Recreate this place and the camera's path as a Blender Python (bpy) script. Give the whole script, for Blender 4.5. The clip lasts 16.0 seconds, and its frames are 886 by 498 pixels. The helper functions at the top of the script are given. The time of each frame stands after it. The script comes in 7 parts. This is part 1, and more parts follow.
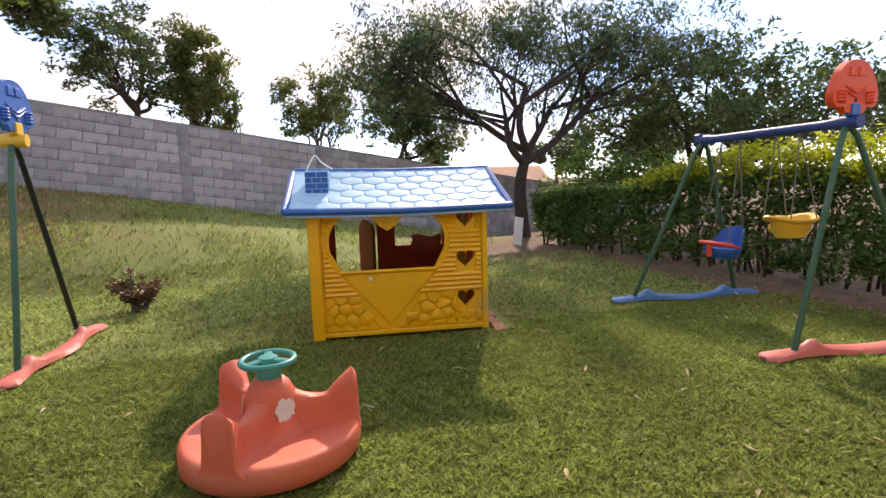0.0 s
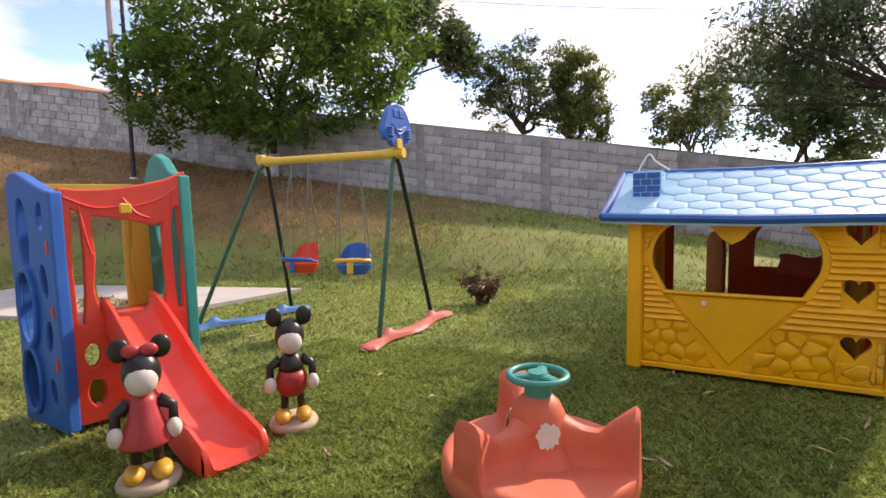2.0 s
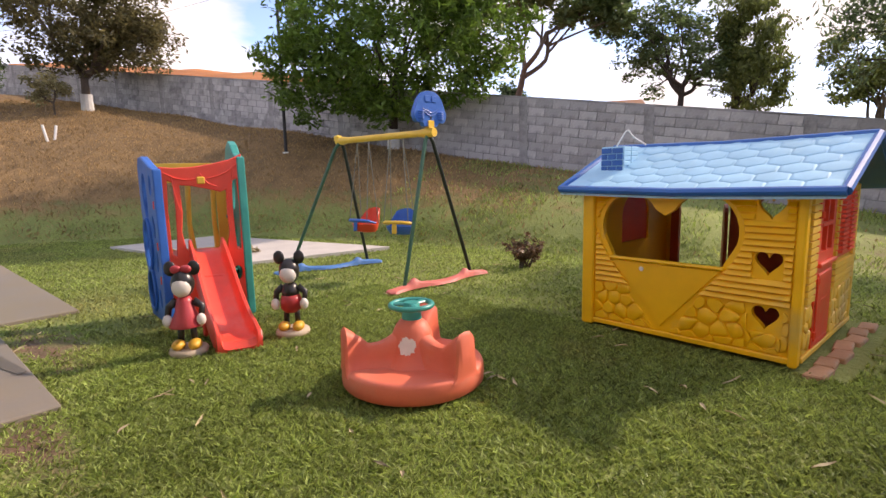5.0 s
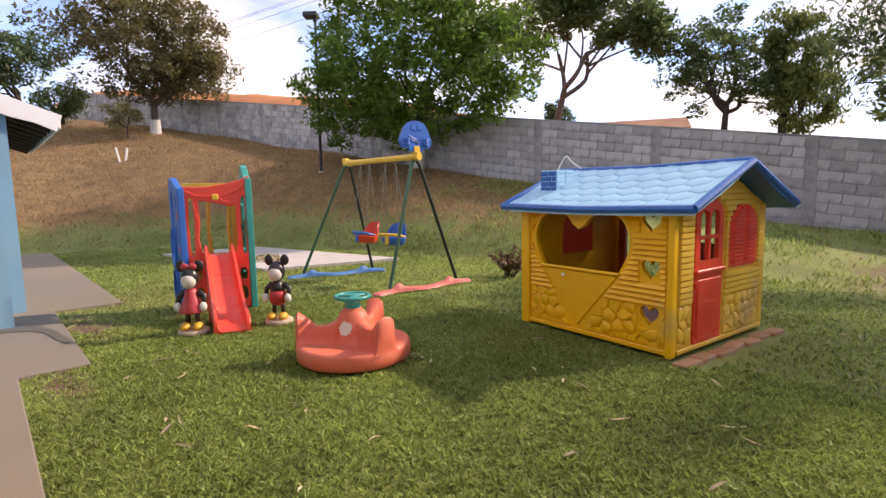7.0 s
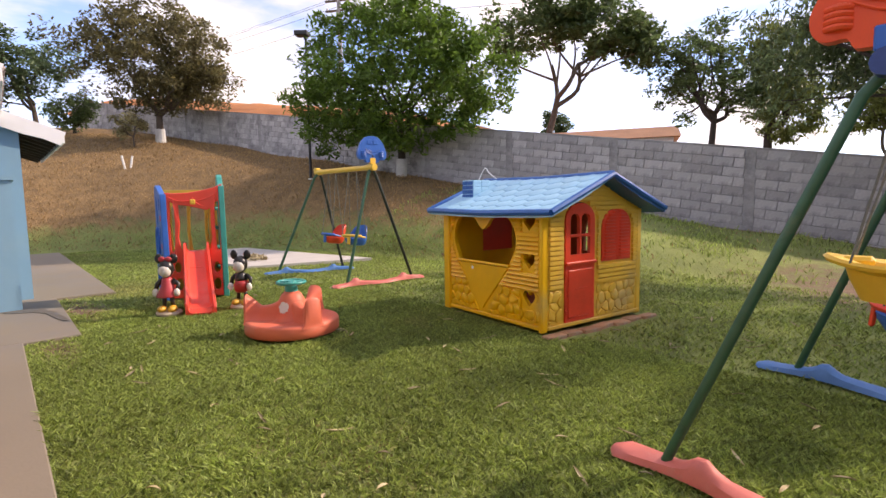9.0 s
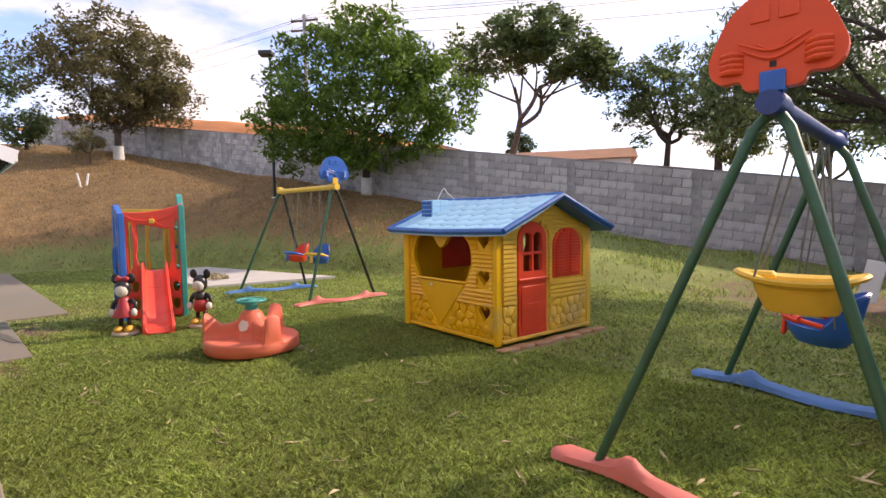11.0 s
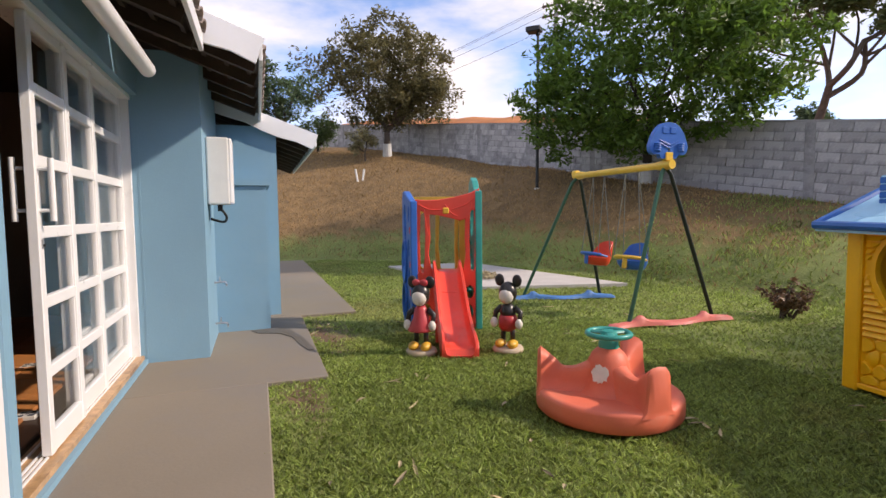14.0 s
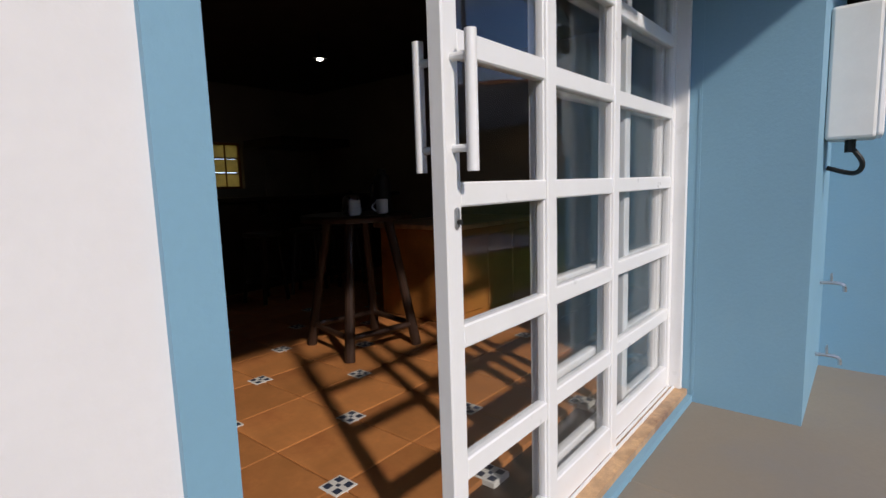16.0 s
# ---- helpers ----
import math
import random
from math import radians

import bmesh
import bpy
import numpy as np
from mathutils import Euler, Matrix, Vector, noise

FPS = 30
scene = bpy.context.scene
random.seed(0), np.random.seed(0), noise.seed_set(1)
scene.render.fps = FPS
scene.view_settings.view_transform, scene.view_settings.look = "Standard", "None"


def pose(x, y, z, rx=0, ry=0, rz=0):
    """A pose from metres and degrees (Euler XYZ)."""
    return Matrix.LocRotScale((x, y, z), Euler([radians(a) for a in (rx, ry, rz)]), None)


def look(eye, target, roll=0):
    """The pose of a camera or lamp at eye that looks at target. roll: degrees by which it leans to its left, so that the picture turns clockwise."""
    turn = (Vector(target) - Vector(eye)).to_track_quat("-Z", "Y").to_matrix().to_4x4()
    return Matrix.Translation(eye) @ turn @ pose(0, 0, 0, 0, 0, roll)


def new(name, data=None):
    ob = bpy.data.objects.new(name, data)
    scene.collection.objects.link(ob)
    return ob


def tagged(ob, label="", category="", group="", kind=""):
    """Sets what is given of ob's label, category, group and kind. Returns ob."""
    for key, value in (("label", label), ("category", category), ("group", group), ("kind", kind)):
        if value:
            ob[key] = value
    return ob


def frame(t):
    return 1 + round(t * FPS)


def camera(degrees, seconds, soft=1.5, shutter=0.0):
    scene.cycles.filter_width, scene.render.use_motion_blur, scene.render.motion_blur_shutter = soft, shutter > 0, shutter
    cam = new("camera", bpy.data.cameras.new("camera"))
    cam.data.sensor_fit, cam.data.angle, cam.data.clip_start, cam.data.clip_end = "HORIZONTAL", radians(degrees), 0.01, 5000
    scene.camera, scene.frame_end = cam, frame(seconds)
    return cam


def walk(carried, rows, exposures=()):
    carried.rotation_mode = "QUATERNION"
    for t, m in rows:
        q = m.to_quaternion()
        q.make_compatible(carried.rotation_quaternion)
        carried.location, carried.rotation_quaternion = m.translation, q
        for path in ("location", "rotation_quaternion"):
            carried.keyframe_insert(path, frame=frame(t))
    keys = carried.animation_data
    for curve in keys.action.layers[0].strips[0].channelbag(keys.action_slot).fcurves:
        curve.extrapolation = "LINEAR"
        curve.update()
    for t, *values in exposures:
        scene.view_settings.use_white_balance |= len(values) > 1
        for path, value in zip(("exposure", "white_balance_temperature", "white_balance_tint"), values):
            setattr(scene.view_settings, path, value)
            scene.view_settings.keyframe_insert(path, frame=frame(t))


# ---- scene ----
cam = camera(81.9, 16.0)
PATH = [
    (0, (0.032, 0.005, 1.343), (0.583, 1.908, 1.076), -1.5),
    (0.5, (0.007, 0.157, 1.278), (0.51, 2.074, 1.005), -1.5),
    (1, (0.034, 0.308, 1.244), (0.201, 2.284, 0.986), -1.5),
    (1.5, (0.181, 0.423, 1.237), (-0.168, 2.38, 1.016), -1.4),
    (2, (0.374, 0.419, 1.254), (-0.422, 2.245, 1.071), -1.3),
    (2.5, (0.609, 0.448, 1.253), (-0.451, 2.135, 1.075), -1.1),
    (3, (0.89, 0.467, 1.261), (-0.311, 2.051, 1.044), -1.2),
    (3.5, (1.157, 0.421, 1.273), (-0.109, 1.946, 1.007), -1.2),
    (4, (1.425, 0.384, 1.282), (0.139, 1.888, 0.995), -1.2),
    (4.5, (1.744, 0.439, 1.262), (0.446, 1.932, 0.969), -1.3),
    (7, (3.243, 0.528, 1.261), (1.77, 1.863, 1.041), -1.1),
    (7.5, (3.558, 0.462, 1.281), (2.064, 1.776, 1.08), -1.1),
    (8, (3.92, 0.439, 1.261), (2.42, 1.748, 1.067), -1.0),
    (8.5, (4.222, 0.499, 1.251), (2.723, 1.809, 1.056), -0.9),
    (9, (4.499, 0.523, 1.248), (3.002, 1.835, 1.052), -0.9),
    (9.5, (4.766, 0.448, 1.263), (3.279, 1.772, 1.078), -1.0),
    (11.8, (4.512, 0.534, 1.263), (3.118, 1.964, 1.151), -0.8),
    (12, (4.362, 0.564, 1.255), (2.924, 1.951, 1.152), -0.7),
    (12.5, (3.943, 0.628, 1.226), (2.354, 1.838, 1.124), -0.6),
    (13, (3.495, 0.62, 1.222), (1.764, 1.616, 1.11), -0.6),
    (13.5, (2.991, 0.598, 1.237), (1.171, 1.418, 1.115), -0.6),
    (14, (2.454, 0.605, 1.216), (0.577, 1.283, 1.082), -0.6),
    (14.5, (1.918, 0.565, 1.193), (-0.03, 0.992, 1.04), -0.6),
    (15, (1.385, 0.555, 1.175), (-0.605, 0.485, 0.987), -0.8),
    (15.5, (0.894, 0.488, 1.156), (-0.962, -0.219, 0.925), -1.2),
    (16, (0.463, 0.361, 1.177), (-1.06, -0.91, 0.927), -1.8),
]
EXPOSURES = [(0.0, 2.28, 8150, 24), (12.0, 2.28, 8150, 24), (13.0, 2.14, 7950, 23), (14.0, 2.0, 7650, 20), (15.0, 1.78, 7000, 16), (16.0, 1.62, 6700, 15)]
walk(cam, [(t, look(eye, target, roll)) for t, eye, target, roll in PATH], EXPOSURES)

# ---- light ----
SUN_AZ = math.atan2(0.414, 0.91)          # east of the y axis
SUN_EL = radians(34)
world = bpy.data.worlds.new("sky")
scene.world = world
world.use_nodes = True
wn, wl = world.node_tree.nodes, world.node_tree.links
wn.clear()
w_out = wn.new("ShaderNodeOutputWorld")
w_bg = wn.new("ShaderNodeBackground")
w_sky = wn.new("ShaderNodeTexSky")
w_sky.sky_type, w_sky.sun_disc = "NISHITA", False
w_sky.sun_elevation, w_sky.sun_rotation = SUN_EL, SUN_AZ
w_sky.altitude, w_sky.air_density, w_sky.dust_density, w_sky.ozone_density = 1800, 0.65, 0.02, 3.0
w_bg.inputs["Strength"].default_value = 0.105
# thin broken clouds over the whole sky
w_tc = wn.new("ShaderNodeTexCoord")
w_map = wn.new("ShaderNodeMapping")
w_map.inputs["Scale"].default_value = (1.0, 1.0, 3.2)
w_noise = wn.new("ShaderNodeTexNoise")
w_noise.inputs["Scale"].default_value = 2.3
w_noise.inputs["Detail"].default_value = 7
w_noise.inputs["Roughness"].default_value = 0.55
w_ramp = wn.new("ShaderNodeValToRGB")
w_ramp.color_ramp.elements[0].position, w_ramp.color_ramp.elements[1].position = 0.40, 0.59
w_mix = wn.new("ShaderNodeMixRGB")
w_mix.inputs["Color2"].default_value = (2.4, 2.55, 2.85, 1)
wl.new(w_tc.outputs["Generated"], w_map.inputs["Vector"])
wl.new(w_map.outputs["Vector"], w_noise.inputs["Vector"])
wl.new(w_noise.outputs["Fac"], w_ramp.inputs["Fac"])
wl.new(w_ramp.outputs["Color"], w_mix.inputs["Fac"])
wl.new(w_sky.outputs["Color"], w_mix.inputs["Color1"])
wl.new(w_mix.outputs["Color"], w_bg.inputs["Color"])
wl.new(w_bg.outputs["Background"], w_out.inputs["Surface"])

sun = new("sun", bpy.data.lights.new("sun", "SUN"))
sun.data.energy, sun.data.angle, sun.data.color = 1.05, radians(2.2), (1.0, 0.95, 0.87)
SUN_DIR = Vector((math.cos(SUN_EL) * math.sin(SUN_AZ), math.cos(SUN_EL) * math.cos(SUN_AZ), math.sin(SUN_EL)))
sun.matrix_world = look(SUN_DIR * 60, (0, 0, 0))

# ---- materials ----
def mat(name, color, rough=0.6, metal=0.0, vary=0.15, scale=8.0, fine=90.0, bump=0.15, dist=0.01, second=None, stain=0.0, island=0.0, objvar=0.0, coat=0.0, transl=0.0, alpha=None):
    """A principled surface: two scales of colour noise, stains of a second colour, fine relief."""
    m = bpy.data.materials.new(name)
    m.use_nodes = True
    n, l = m.node_tree.nodes, m.node_tree.links
    b = n["Principled BSDF"]
    b.inputs["Roughness"].default_value, b.inputs["Metallic"].default_value = rough, metal
    if coat:
        b.inputs["Coat Weight"].default_value = coat
    tc = n.new("ShaderNodeTexCoord")
    def nz(s, det, ro=0.6):
        t = n.new("ShaderNodeTexNoise")
        t.inputs["Scale"].default_value, t.inputs["Detail"].default_value, t.inputs["Roughness"].default_value = s, det, ro
        l.new(tc.outputs["Object"], t.inputs["Vector"])
        return t.outputs["Fac"]
    def mixc(fac, a, c):
        x = n.new("ShaderNodeMixRGB")
        for sock, v in (("Fac", fac), ("Color1", a), ("Color2", c)):
            if isinstance(v, (tuple, float, int)):
                x.inputs[sock].default_value = v if sock == "Fac" else (*v[:3], 1)
            else:
                l.new(v, x.inputs[sock])
        return x.outputs["Color"]
    def ramp(f, a, c):
        r = n.new("ShaderNodeMapRange")
        r.inputs["From Min"].default_value, r.inputs["From Max"].default_value = a, c
        l.new(f, r.inputs["Value"])
        return r.outputs["Result"]
    dark = tuple(c * (1 - vary) for c in color)
    light = tuple(min(1, c * (1 + vary)) for c in color)
    col = mixc(ramp(nz(scale, 4), 0.3, 0.7), dark, light)
    f2 = nz(fine, 3)
    col = mixc(ramp(f2, 0.35, 0.75), col, mixc(0.5, col, dark))
    if second is not None:
        col = mixc(ramp(nz(scale * 0.35, 6, 0.7), 0.62 - 0.35 * stain, 0.75 - 0.25 * stain), col, second)
    if island or objvar:
        if island:
            g = n.new("ShaderNodeNewGeometry")
            rnd = g.outputs["Random Per Island"]
        else:
            g = n.new("ShaderNodeObjectInfo")
            rnd = g.outputs["Random"]
        hs = n.new("ShaderNodeHueSaturation")
        k = island or objvar
        r = n.new("ShaderNodeMapRange")
        r.inputs["To Min"].default_value, r.inputs["To Max"].default_value = 1 - k, 1 + k
        l.new(rnd, r.inputs["Value"])
        l.new(r.outputs["Result"], hs.inputs["Value"])
        l.new(col, hs.inputs["Color"])
        col = hs.outputs["Color"]
    l.new(col, b.inputs["Base Color"])
    rr = n.new("ShaderNodeMapRange")
    rr.inputs["To Min"].default_value, rr.inputs["To Max"].default_value = max(0, rough - 0.12), min(1, rough + 0.12)
    l.new(nz(scale * 2, 3), rr.inputs["Value"])
    l.new(rr.outputs["Result"], b.inputs["Roughness"])
    if bump:
        bp = n.new("ShaderNodeBump")
        bp.inputs["Strength"].default_value, bp.inputs["Distance"].default_value = bump, dist
        l.new(f2, bp.inputs["Height"])
        l.new(bp.outputs["Normal"], b.inputs["Normal"])
    if transl:
        tr = n.new("ShaderNodeBsdfTranslucent")
        l.new(col, tr.inputs["Color"])
        ms = n.new("ShaderNodeMixShader")
        ms.inputs["Fac"].default_value = transl
        l.new(b.outputs["BSDF"], ms.inputs[1])
        l.new(tr.outputs["BSDF"], ms.inputs[2])
        l.new(ms.outputs["Shader"], n["Material Output"].inputs["Surface"])
    return m

M = {}
M["yellow"] = mat("yellow_plastic", (0.86, 0.47, 0.012), 0.42, vary=0.10, scale=3, fine=160, bump=0.08, dist=0.004, second=(0.62, 0.40, 0.08), stain=0.12)
M["yellow_b"] = mat("faded_yellow_plastic", (0.80, 0.49, 0.06), 0.5, vary=0.12, scale=4, fine=160, bump=0.08, dist=0.004, second=(0.60, 0.42, 0.14), stain=0.3)
M["roof_blue"] = mat("light_blue_plastic", (0.31, 0.60, 0.78), 0.60, vary=0.10, scale=4, fine=120, bump=0.08, dist=0.004, second=(0.36, 0.62, 0.74), stain=0.25)
M["blue"] = mat("deep_blue_plastic", (0.010, 0.120, 0.40), 0.40, vary=0.15, scale=5, fine=140, bump=0.08, dist=0.004)
M["chim_blue"] = mat("chimney_blue_plastic", (0.05, 0.26, 0.62), 0.40, vary=0.1, scale=5, fine=140, bump=0.08, dist=0.004)
M["red"] = mat("red_plastic", (0.80, 0.070, 0.030), 0.40, vary=0.12, scale=5, fine=140, bump=0.08, dist=0.004)
# red plastic with the playhouse's inside shade put into the colour
M["shaded_red"] = mat("shaded_red_plastic", (0.42, 0.06, 0.02), 0.5, vary=0.15, scale=5, fine=140, bump=0.08, dist=0.004)
M["slide_red"] = mat("slide_red_plastic", (0.86, 0.075, 0.045), 0.36, vary=0.10, scale=4, fine=140, bump=0.06, dist=0.004, second=(0.84, 0.13, 0.10), stain=0.2)
M["orange_red"] = mat("orange_red_plastic", (0.80, 0.085, 0.02), 0.45, vary=0.08, scale=6, fine=140, bump=0.06, dist=0.004)
M["coral"] = mat("faded_coral_plastic", (0.72, 0.155, 0.085), 0.55, vary=0.10, scale=3.5, fine=180, bump=0.14, dist=0.004, second=(0.68, 0.22, 0.14), stain=0.35)
M["pink_base"] = mat("faded_red_plastic", (0.66, 0.17, 0.14), 0.55, vary=0.12, scale=6, fine=150, bump=0.1, dist=0.004, second=(0.62, 0.26, 0.22), stain=0.3)
M["teal"] = mat("teal_plastic", (0.015, 0.30, 0.26), 0.38, vary=0.1, scale=8, fine=140, bump=0.06, dist=0.004)
M["sw_yellow"] = mat("swing_yellow_plastic", (0.80, 0.50, 0.06), 0.40, vary=0.1, scale=6, fine=140, bump=0.06, dist=0.004)
M["mid_blue"] = mat("mid_blue_plastic", (0.014, 0.130, 0.48), 0.42, vary=0.14, scale=6, fine=140, bump=0.08, dist=0.004)
M["navy"] = mat("navy_painted_beam", (0.02, 0.06, 0.22), 0.45, vary=0.2, scale=8, fine=120, bump=0.1, dist=0.004)
M["base_blue"] = mat("faded_blue_plastic", (0.06, 0.20, 0.48), 0.5, vary=0.15, scale=6, fine=140, bump=0.1, dist=0.004)
M["green_pipe"] = mat("green_painted_steel", (0.030, 0.115, 0.065), 0.42, 0.1, vary=0.2, scale=10, fine=120, bump=0.1, dist=0.003, second=(0.09, 0.13, 0.08), stain=0.15)
M["dark_pipe"] = mat("near_black_steel", (0.012, 0.022, 0.018), 0.45, 0.1, vary=0.2, scale=10, fine=120, bump=0.1, dist=0.003)
M["rope"] = mat("grey_rope", (0.16, 0.17, 0.15), 0.8, vary=0.2, scale=60, fine=300, bump=0.2, dist=0.002)
M["white"] = mat("white_plastic", (0.74, 0.73, 0.70), 0.5, vary=0.05, scale=6, fine=120, bump=0.08, dist=0.003)
M["sticker"] = mat("worn_white_sticker", (0.72, 0.70, 0.66), 0.6, vary=0.08, scale=20, fine=120, bump=0.1, dist=0.002)
M["black"] = mat("black_rubber", (0.012, 0.012, 0.012), 0.6, vary=0.3, scale=20, fine=150, bump=0.2, dist=0.002)
M["pink"] = mat("pink_fabric", (0.66, 0.20, 0.19), 0.8, vary=0.15, scale=14, fine=200, bump=0.3, dist=0.004)
M["blue_wall"] = mat("pale_blue_wall_paint", (0.19, 0.36, 0.48), 0.6, vary=0.05, scale=1.6, fine=70, bump=0.25, dist=0.004, second=(0.21, 0.37, 0.47), stain=0.25)
M["white_wall"] = mat("rough_white_wall_paint", (0.72, 0.70, 0.70), 0.75, vary=0.04, scale=2.2, fine=42, bump=0.22, dist=0.006, second=(0.66, 0.63, 0.62), stain=0.1)
M["white_paint"] = mat("white_gloss_paint", (0.78, 0.78, 0.78), 0.32, vary=0.03, scale=5, fine=60, bump=0.06, dist=0.002)
M["concrete"] = mat("beige_painted_concrete", (0.235, 0.198, 0.152), 0.75, vary=0.09, scale=0.9, fine=55, bump=0.25, dist=0.004, second=(0.21, 0.19, 0.17), stain=0.35)
M["granite"] = mat("warm_granite_sill", (0.50, 0.30, 0.15), 0.35, vary=0.35, scale=14, fine=110, bump=0.05, dist=0.001, second=(0.20, 0.10, 0.05), stain=0.25)
M["wood_dark"] = mat("dark_roof_timber", (0.060, 0.038, 0.026), 0.7, vary=0.3, scale=6, fine=60, bump=0.25, dist=0.004)
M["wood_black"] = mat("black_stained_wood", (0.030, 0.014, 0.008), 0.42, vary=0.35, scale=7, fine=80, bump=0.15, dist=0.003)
M["wood_warm"] = mat("warm_varnished_wood", (0.38, 0.15, 0.035), 0.4, vary=0.3, scale=5, fine=60, bump=0.1, dist=0.003)
M["roof_tile"] = mat("weathered_clay_tile", (0.30, 0.24, 0.21), 0.85, vary=0.3, scale=6, fine=60, bump=0.3, dist=0.006, second=(0.16, 0.15, 0.14), stain=0.4, objvar=0.15)
M["block"] = mat("grey_concrete_block", (0.42, 0.405, 0.405), 0.9, vary=0.16, scale=5, fine=45, bump=0.5, dist=0.012, second=(0.20, 0.195, 0.20), stain=0.38, objvar=0.20)
M["block_far"] = mat("grey_block_courses", (0.42, 0.405, 0.405), 0.9, vary=0.16, scale=5, fine=45, bump=0.5, dist=0.012, second=(0.20, 0.195, 0.20), stain=0.38, island=0.20)
M["mortar"] = mat("grey_mortar", (0.34, 0.33, 0.33), 0.95, vary=0.2, scale=3, fine=40, bump=0.5, dist=0.012, second=(0.17, 0.165, 0.17), stain=0.4)
M["brick"] = mat("orange_facing_brick", (0.50, 0.27, 0.15), 0.85, vary=0.2, scale=9, fine=60, bump=0.4, dist=0.008, second=(0.42, 0.33, 0.26), stain=0.3, objvar=0.18)
M["brick_mortar"] = mat("pale_brick_mortar", (0.46, 0.37, 0.28), 0.9, vary=0.15, scale=9, fine=60, bump=0.4, dist=0.006)
M["bark"] = mat("grey_brown_bark", (0.105, 0.078, 0.060), 0.9, vary=0.35, scale=7, fine=45, bump=0.8, dist=0.02)
M["bark_dark"] = mat("dark_bark", (0.050, 0.036, 0.030), 0.9, vary=0.35, scale=7, fine=45, bump=0.8, dist=0.02)
M["lime"] = mat("limewashed_bark", (0.62, 0.62, 0.60), 0.85, vary=0.12, scale=8, fine=50, bump=0.5, dist=0.012)
for nm, c in dict(leaf_mango=(0.105, 0.190, 0.030), leaf_dark=(0.105, 0.160, 0.060), leaf_brown=(0.150, 0.135, 0.060), leaf_olive=(0.135, 0.165, 0.045), leaf_airy=(0.095, 0.140, 0.065), leaf_hedge=(0.110, 0.205, 0.050), leaf_lime=(0.42, 0.48, 0.035), leaf_straw=(0.36, 0.33, 0.17), leaf_far=(0.100, 0.155, 0.075)).items():
    M[nm] = mat(nm, c, 0.5, vary=0.25, scale=1.3, fine=12, bump=0, island=0.45, transl=0.52)
M["grass"] = mat("lawn_blades", (0.300, 0.385, 0.105), 0.55, vary=0.30, scale=0.55, fine=3.0, bump=0, island=0.55, transl=0.45, second=(0.40, 0.36, 0.15), stain=0.24)
M["dry_grass"] = mat("dry_hill_blades", (0.36, 0.235, 0.105), 0.7, vary=0.25, scale=0.5, fine=2.0, bump=0, island=0.35, transl=0.2)
M["soil"] = mat("brown_soil", (0.115, 0.068, 0.040), 0.95, vary=0.3, scale=3, fine=30, bump=0.8, dist=0.02, second=(0.07, 0.045, 0.028), stain=0.4)
M["red_soil"] = mat("orange_soil", (0.46, 0.17, 0.055), 0.95, vary=0.25, scale=0.5, fine=8, bump=0.5, dist=0.05)
M["sand"] = mat("pale_sand_and_cement", (0.52, 0.49, 0.46), 0.9, vary=0.12, scale=2, fine=40, bump=0.4, dist=0.01)
M["dead_leaf"] = mat("dry_fallen_leaf", (0.46, 0.38, 0.23), 0.8, vary=0.2, scale=20, fine=120, bump=0.3, dist=0.003, objvar=0.5)
M["metal"] = mat("brushed_steel", (0.55, 0.55, 0.56), 0.3, 0.9, vary=0.1, scale=20, fine=200, bump=0.05, dist=0.001)
M["black_paint"] = mat("black_painted_post", (0.015, 0.015, 0.017), 0.5, vary=0.3, scale=10, fine=90, bump=0.1, dist=0.003)

# ---- mesh helpers ----
def part(name, bm, material, parent=None, label="", smooth=False):
    """Links a bmesh as one mesh object, under a thing or a part."""
    me = bpy.data.meshes.new(name)
    bmesh.ops.recalc_face_normals(bm, faces=bm.faces[:])
    bm.to_mesh(me)
    bm.free()
    if smooth:
        me.polygons.foreach_set("use_smooth", [True] * len(me.polygons))
        me.set_sharp_from_angle(angle=radians(42))
    for m in (material if isinstance(material, (list, tuple)) else [material]):
        me.materials.append(m)
    ob = new(name, me)
    if parent is not None:
        ob.parent = parent
    if label:
        ob["label"] = label
    return ob


def raw(name, verts, faces, material, parent=None, label="", smooth=False):
    """Links plain vertex and face arrays as one mesh object."""
    me = bpy.data.meshes.new(name)
    v = np.asarray(verts, dtype=np.float32)
    f = np.asarray(faces, dtype=np.int32)
    k = f.shape[1]
    me.vertices.add(len(v))
    me.vertices.foreach_set("co", v.ravel())
    me.loops.add(f.size)
    me.loops.foreach_set("vertex_index", f.ravel())
    me.polygons.add(len(f))
    me.polygons.foreach_set("loop_start", np.arange(0, f.size, k, dtype=np.int32))
    me.polygons.foreach_set("use_smooth", np.full(len(f), smooth))
    me.materials.append(material)
    me.update(calc_edges=True)
    me.validate()
    ob = new(name, me)
    if parent is not None:
        ob.parent = parent
    if label:
        ob["label"] = label
    return ob


def empty(name, m, label, category, group="", kind=""):
    ob = new(name)
    ob.empty_display_size = 0.1
    ob.matrix_world = m
    return tagged(ob, label, category, group, kind)


def box(x0, x1, y0, y1, z0, z1, bevel=0.0, bm=None, seg=1):
    bm = bm or bmesh.new()
    r = bmesh.ops.create_cube(bm, size=1.0, matrix=Matrix.Translation(((x0 + x1) / 2, (y0 + y1) / 2, (z0 + z1) / 2)) @ Matrix.Diagonal((abs(x1 - x0), abs(y1 - y0), abs(z1 - z0), 1)))
    if bevel:
        vs = set(r["verts"])
        bmesh.ops.bevel(bm, geom=[e for e in bm.edges if e.verts[0] in vs and e.verts[1] in vs], offset=bevel, segments=seg, affect="EDGES", profile=0.5)
    return bm


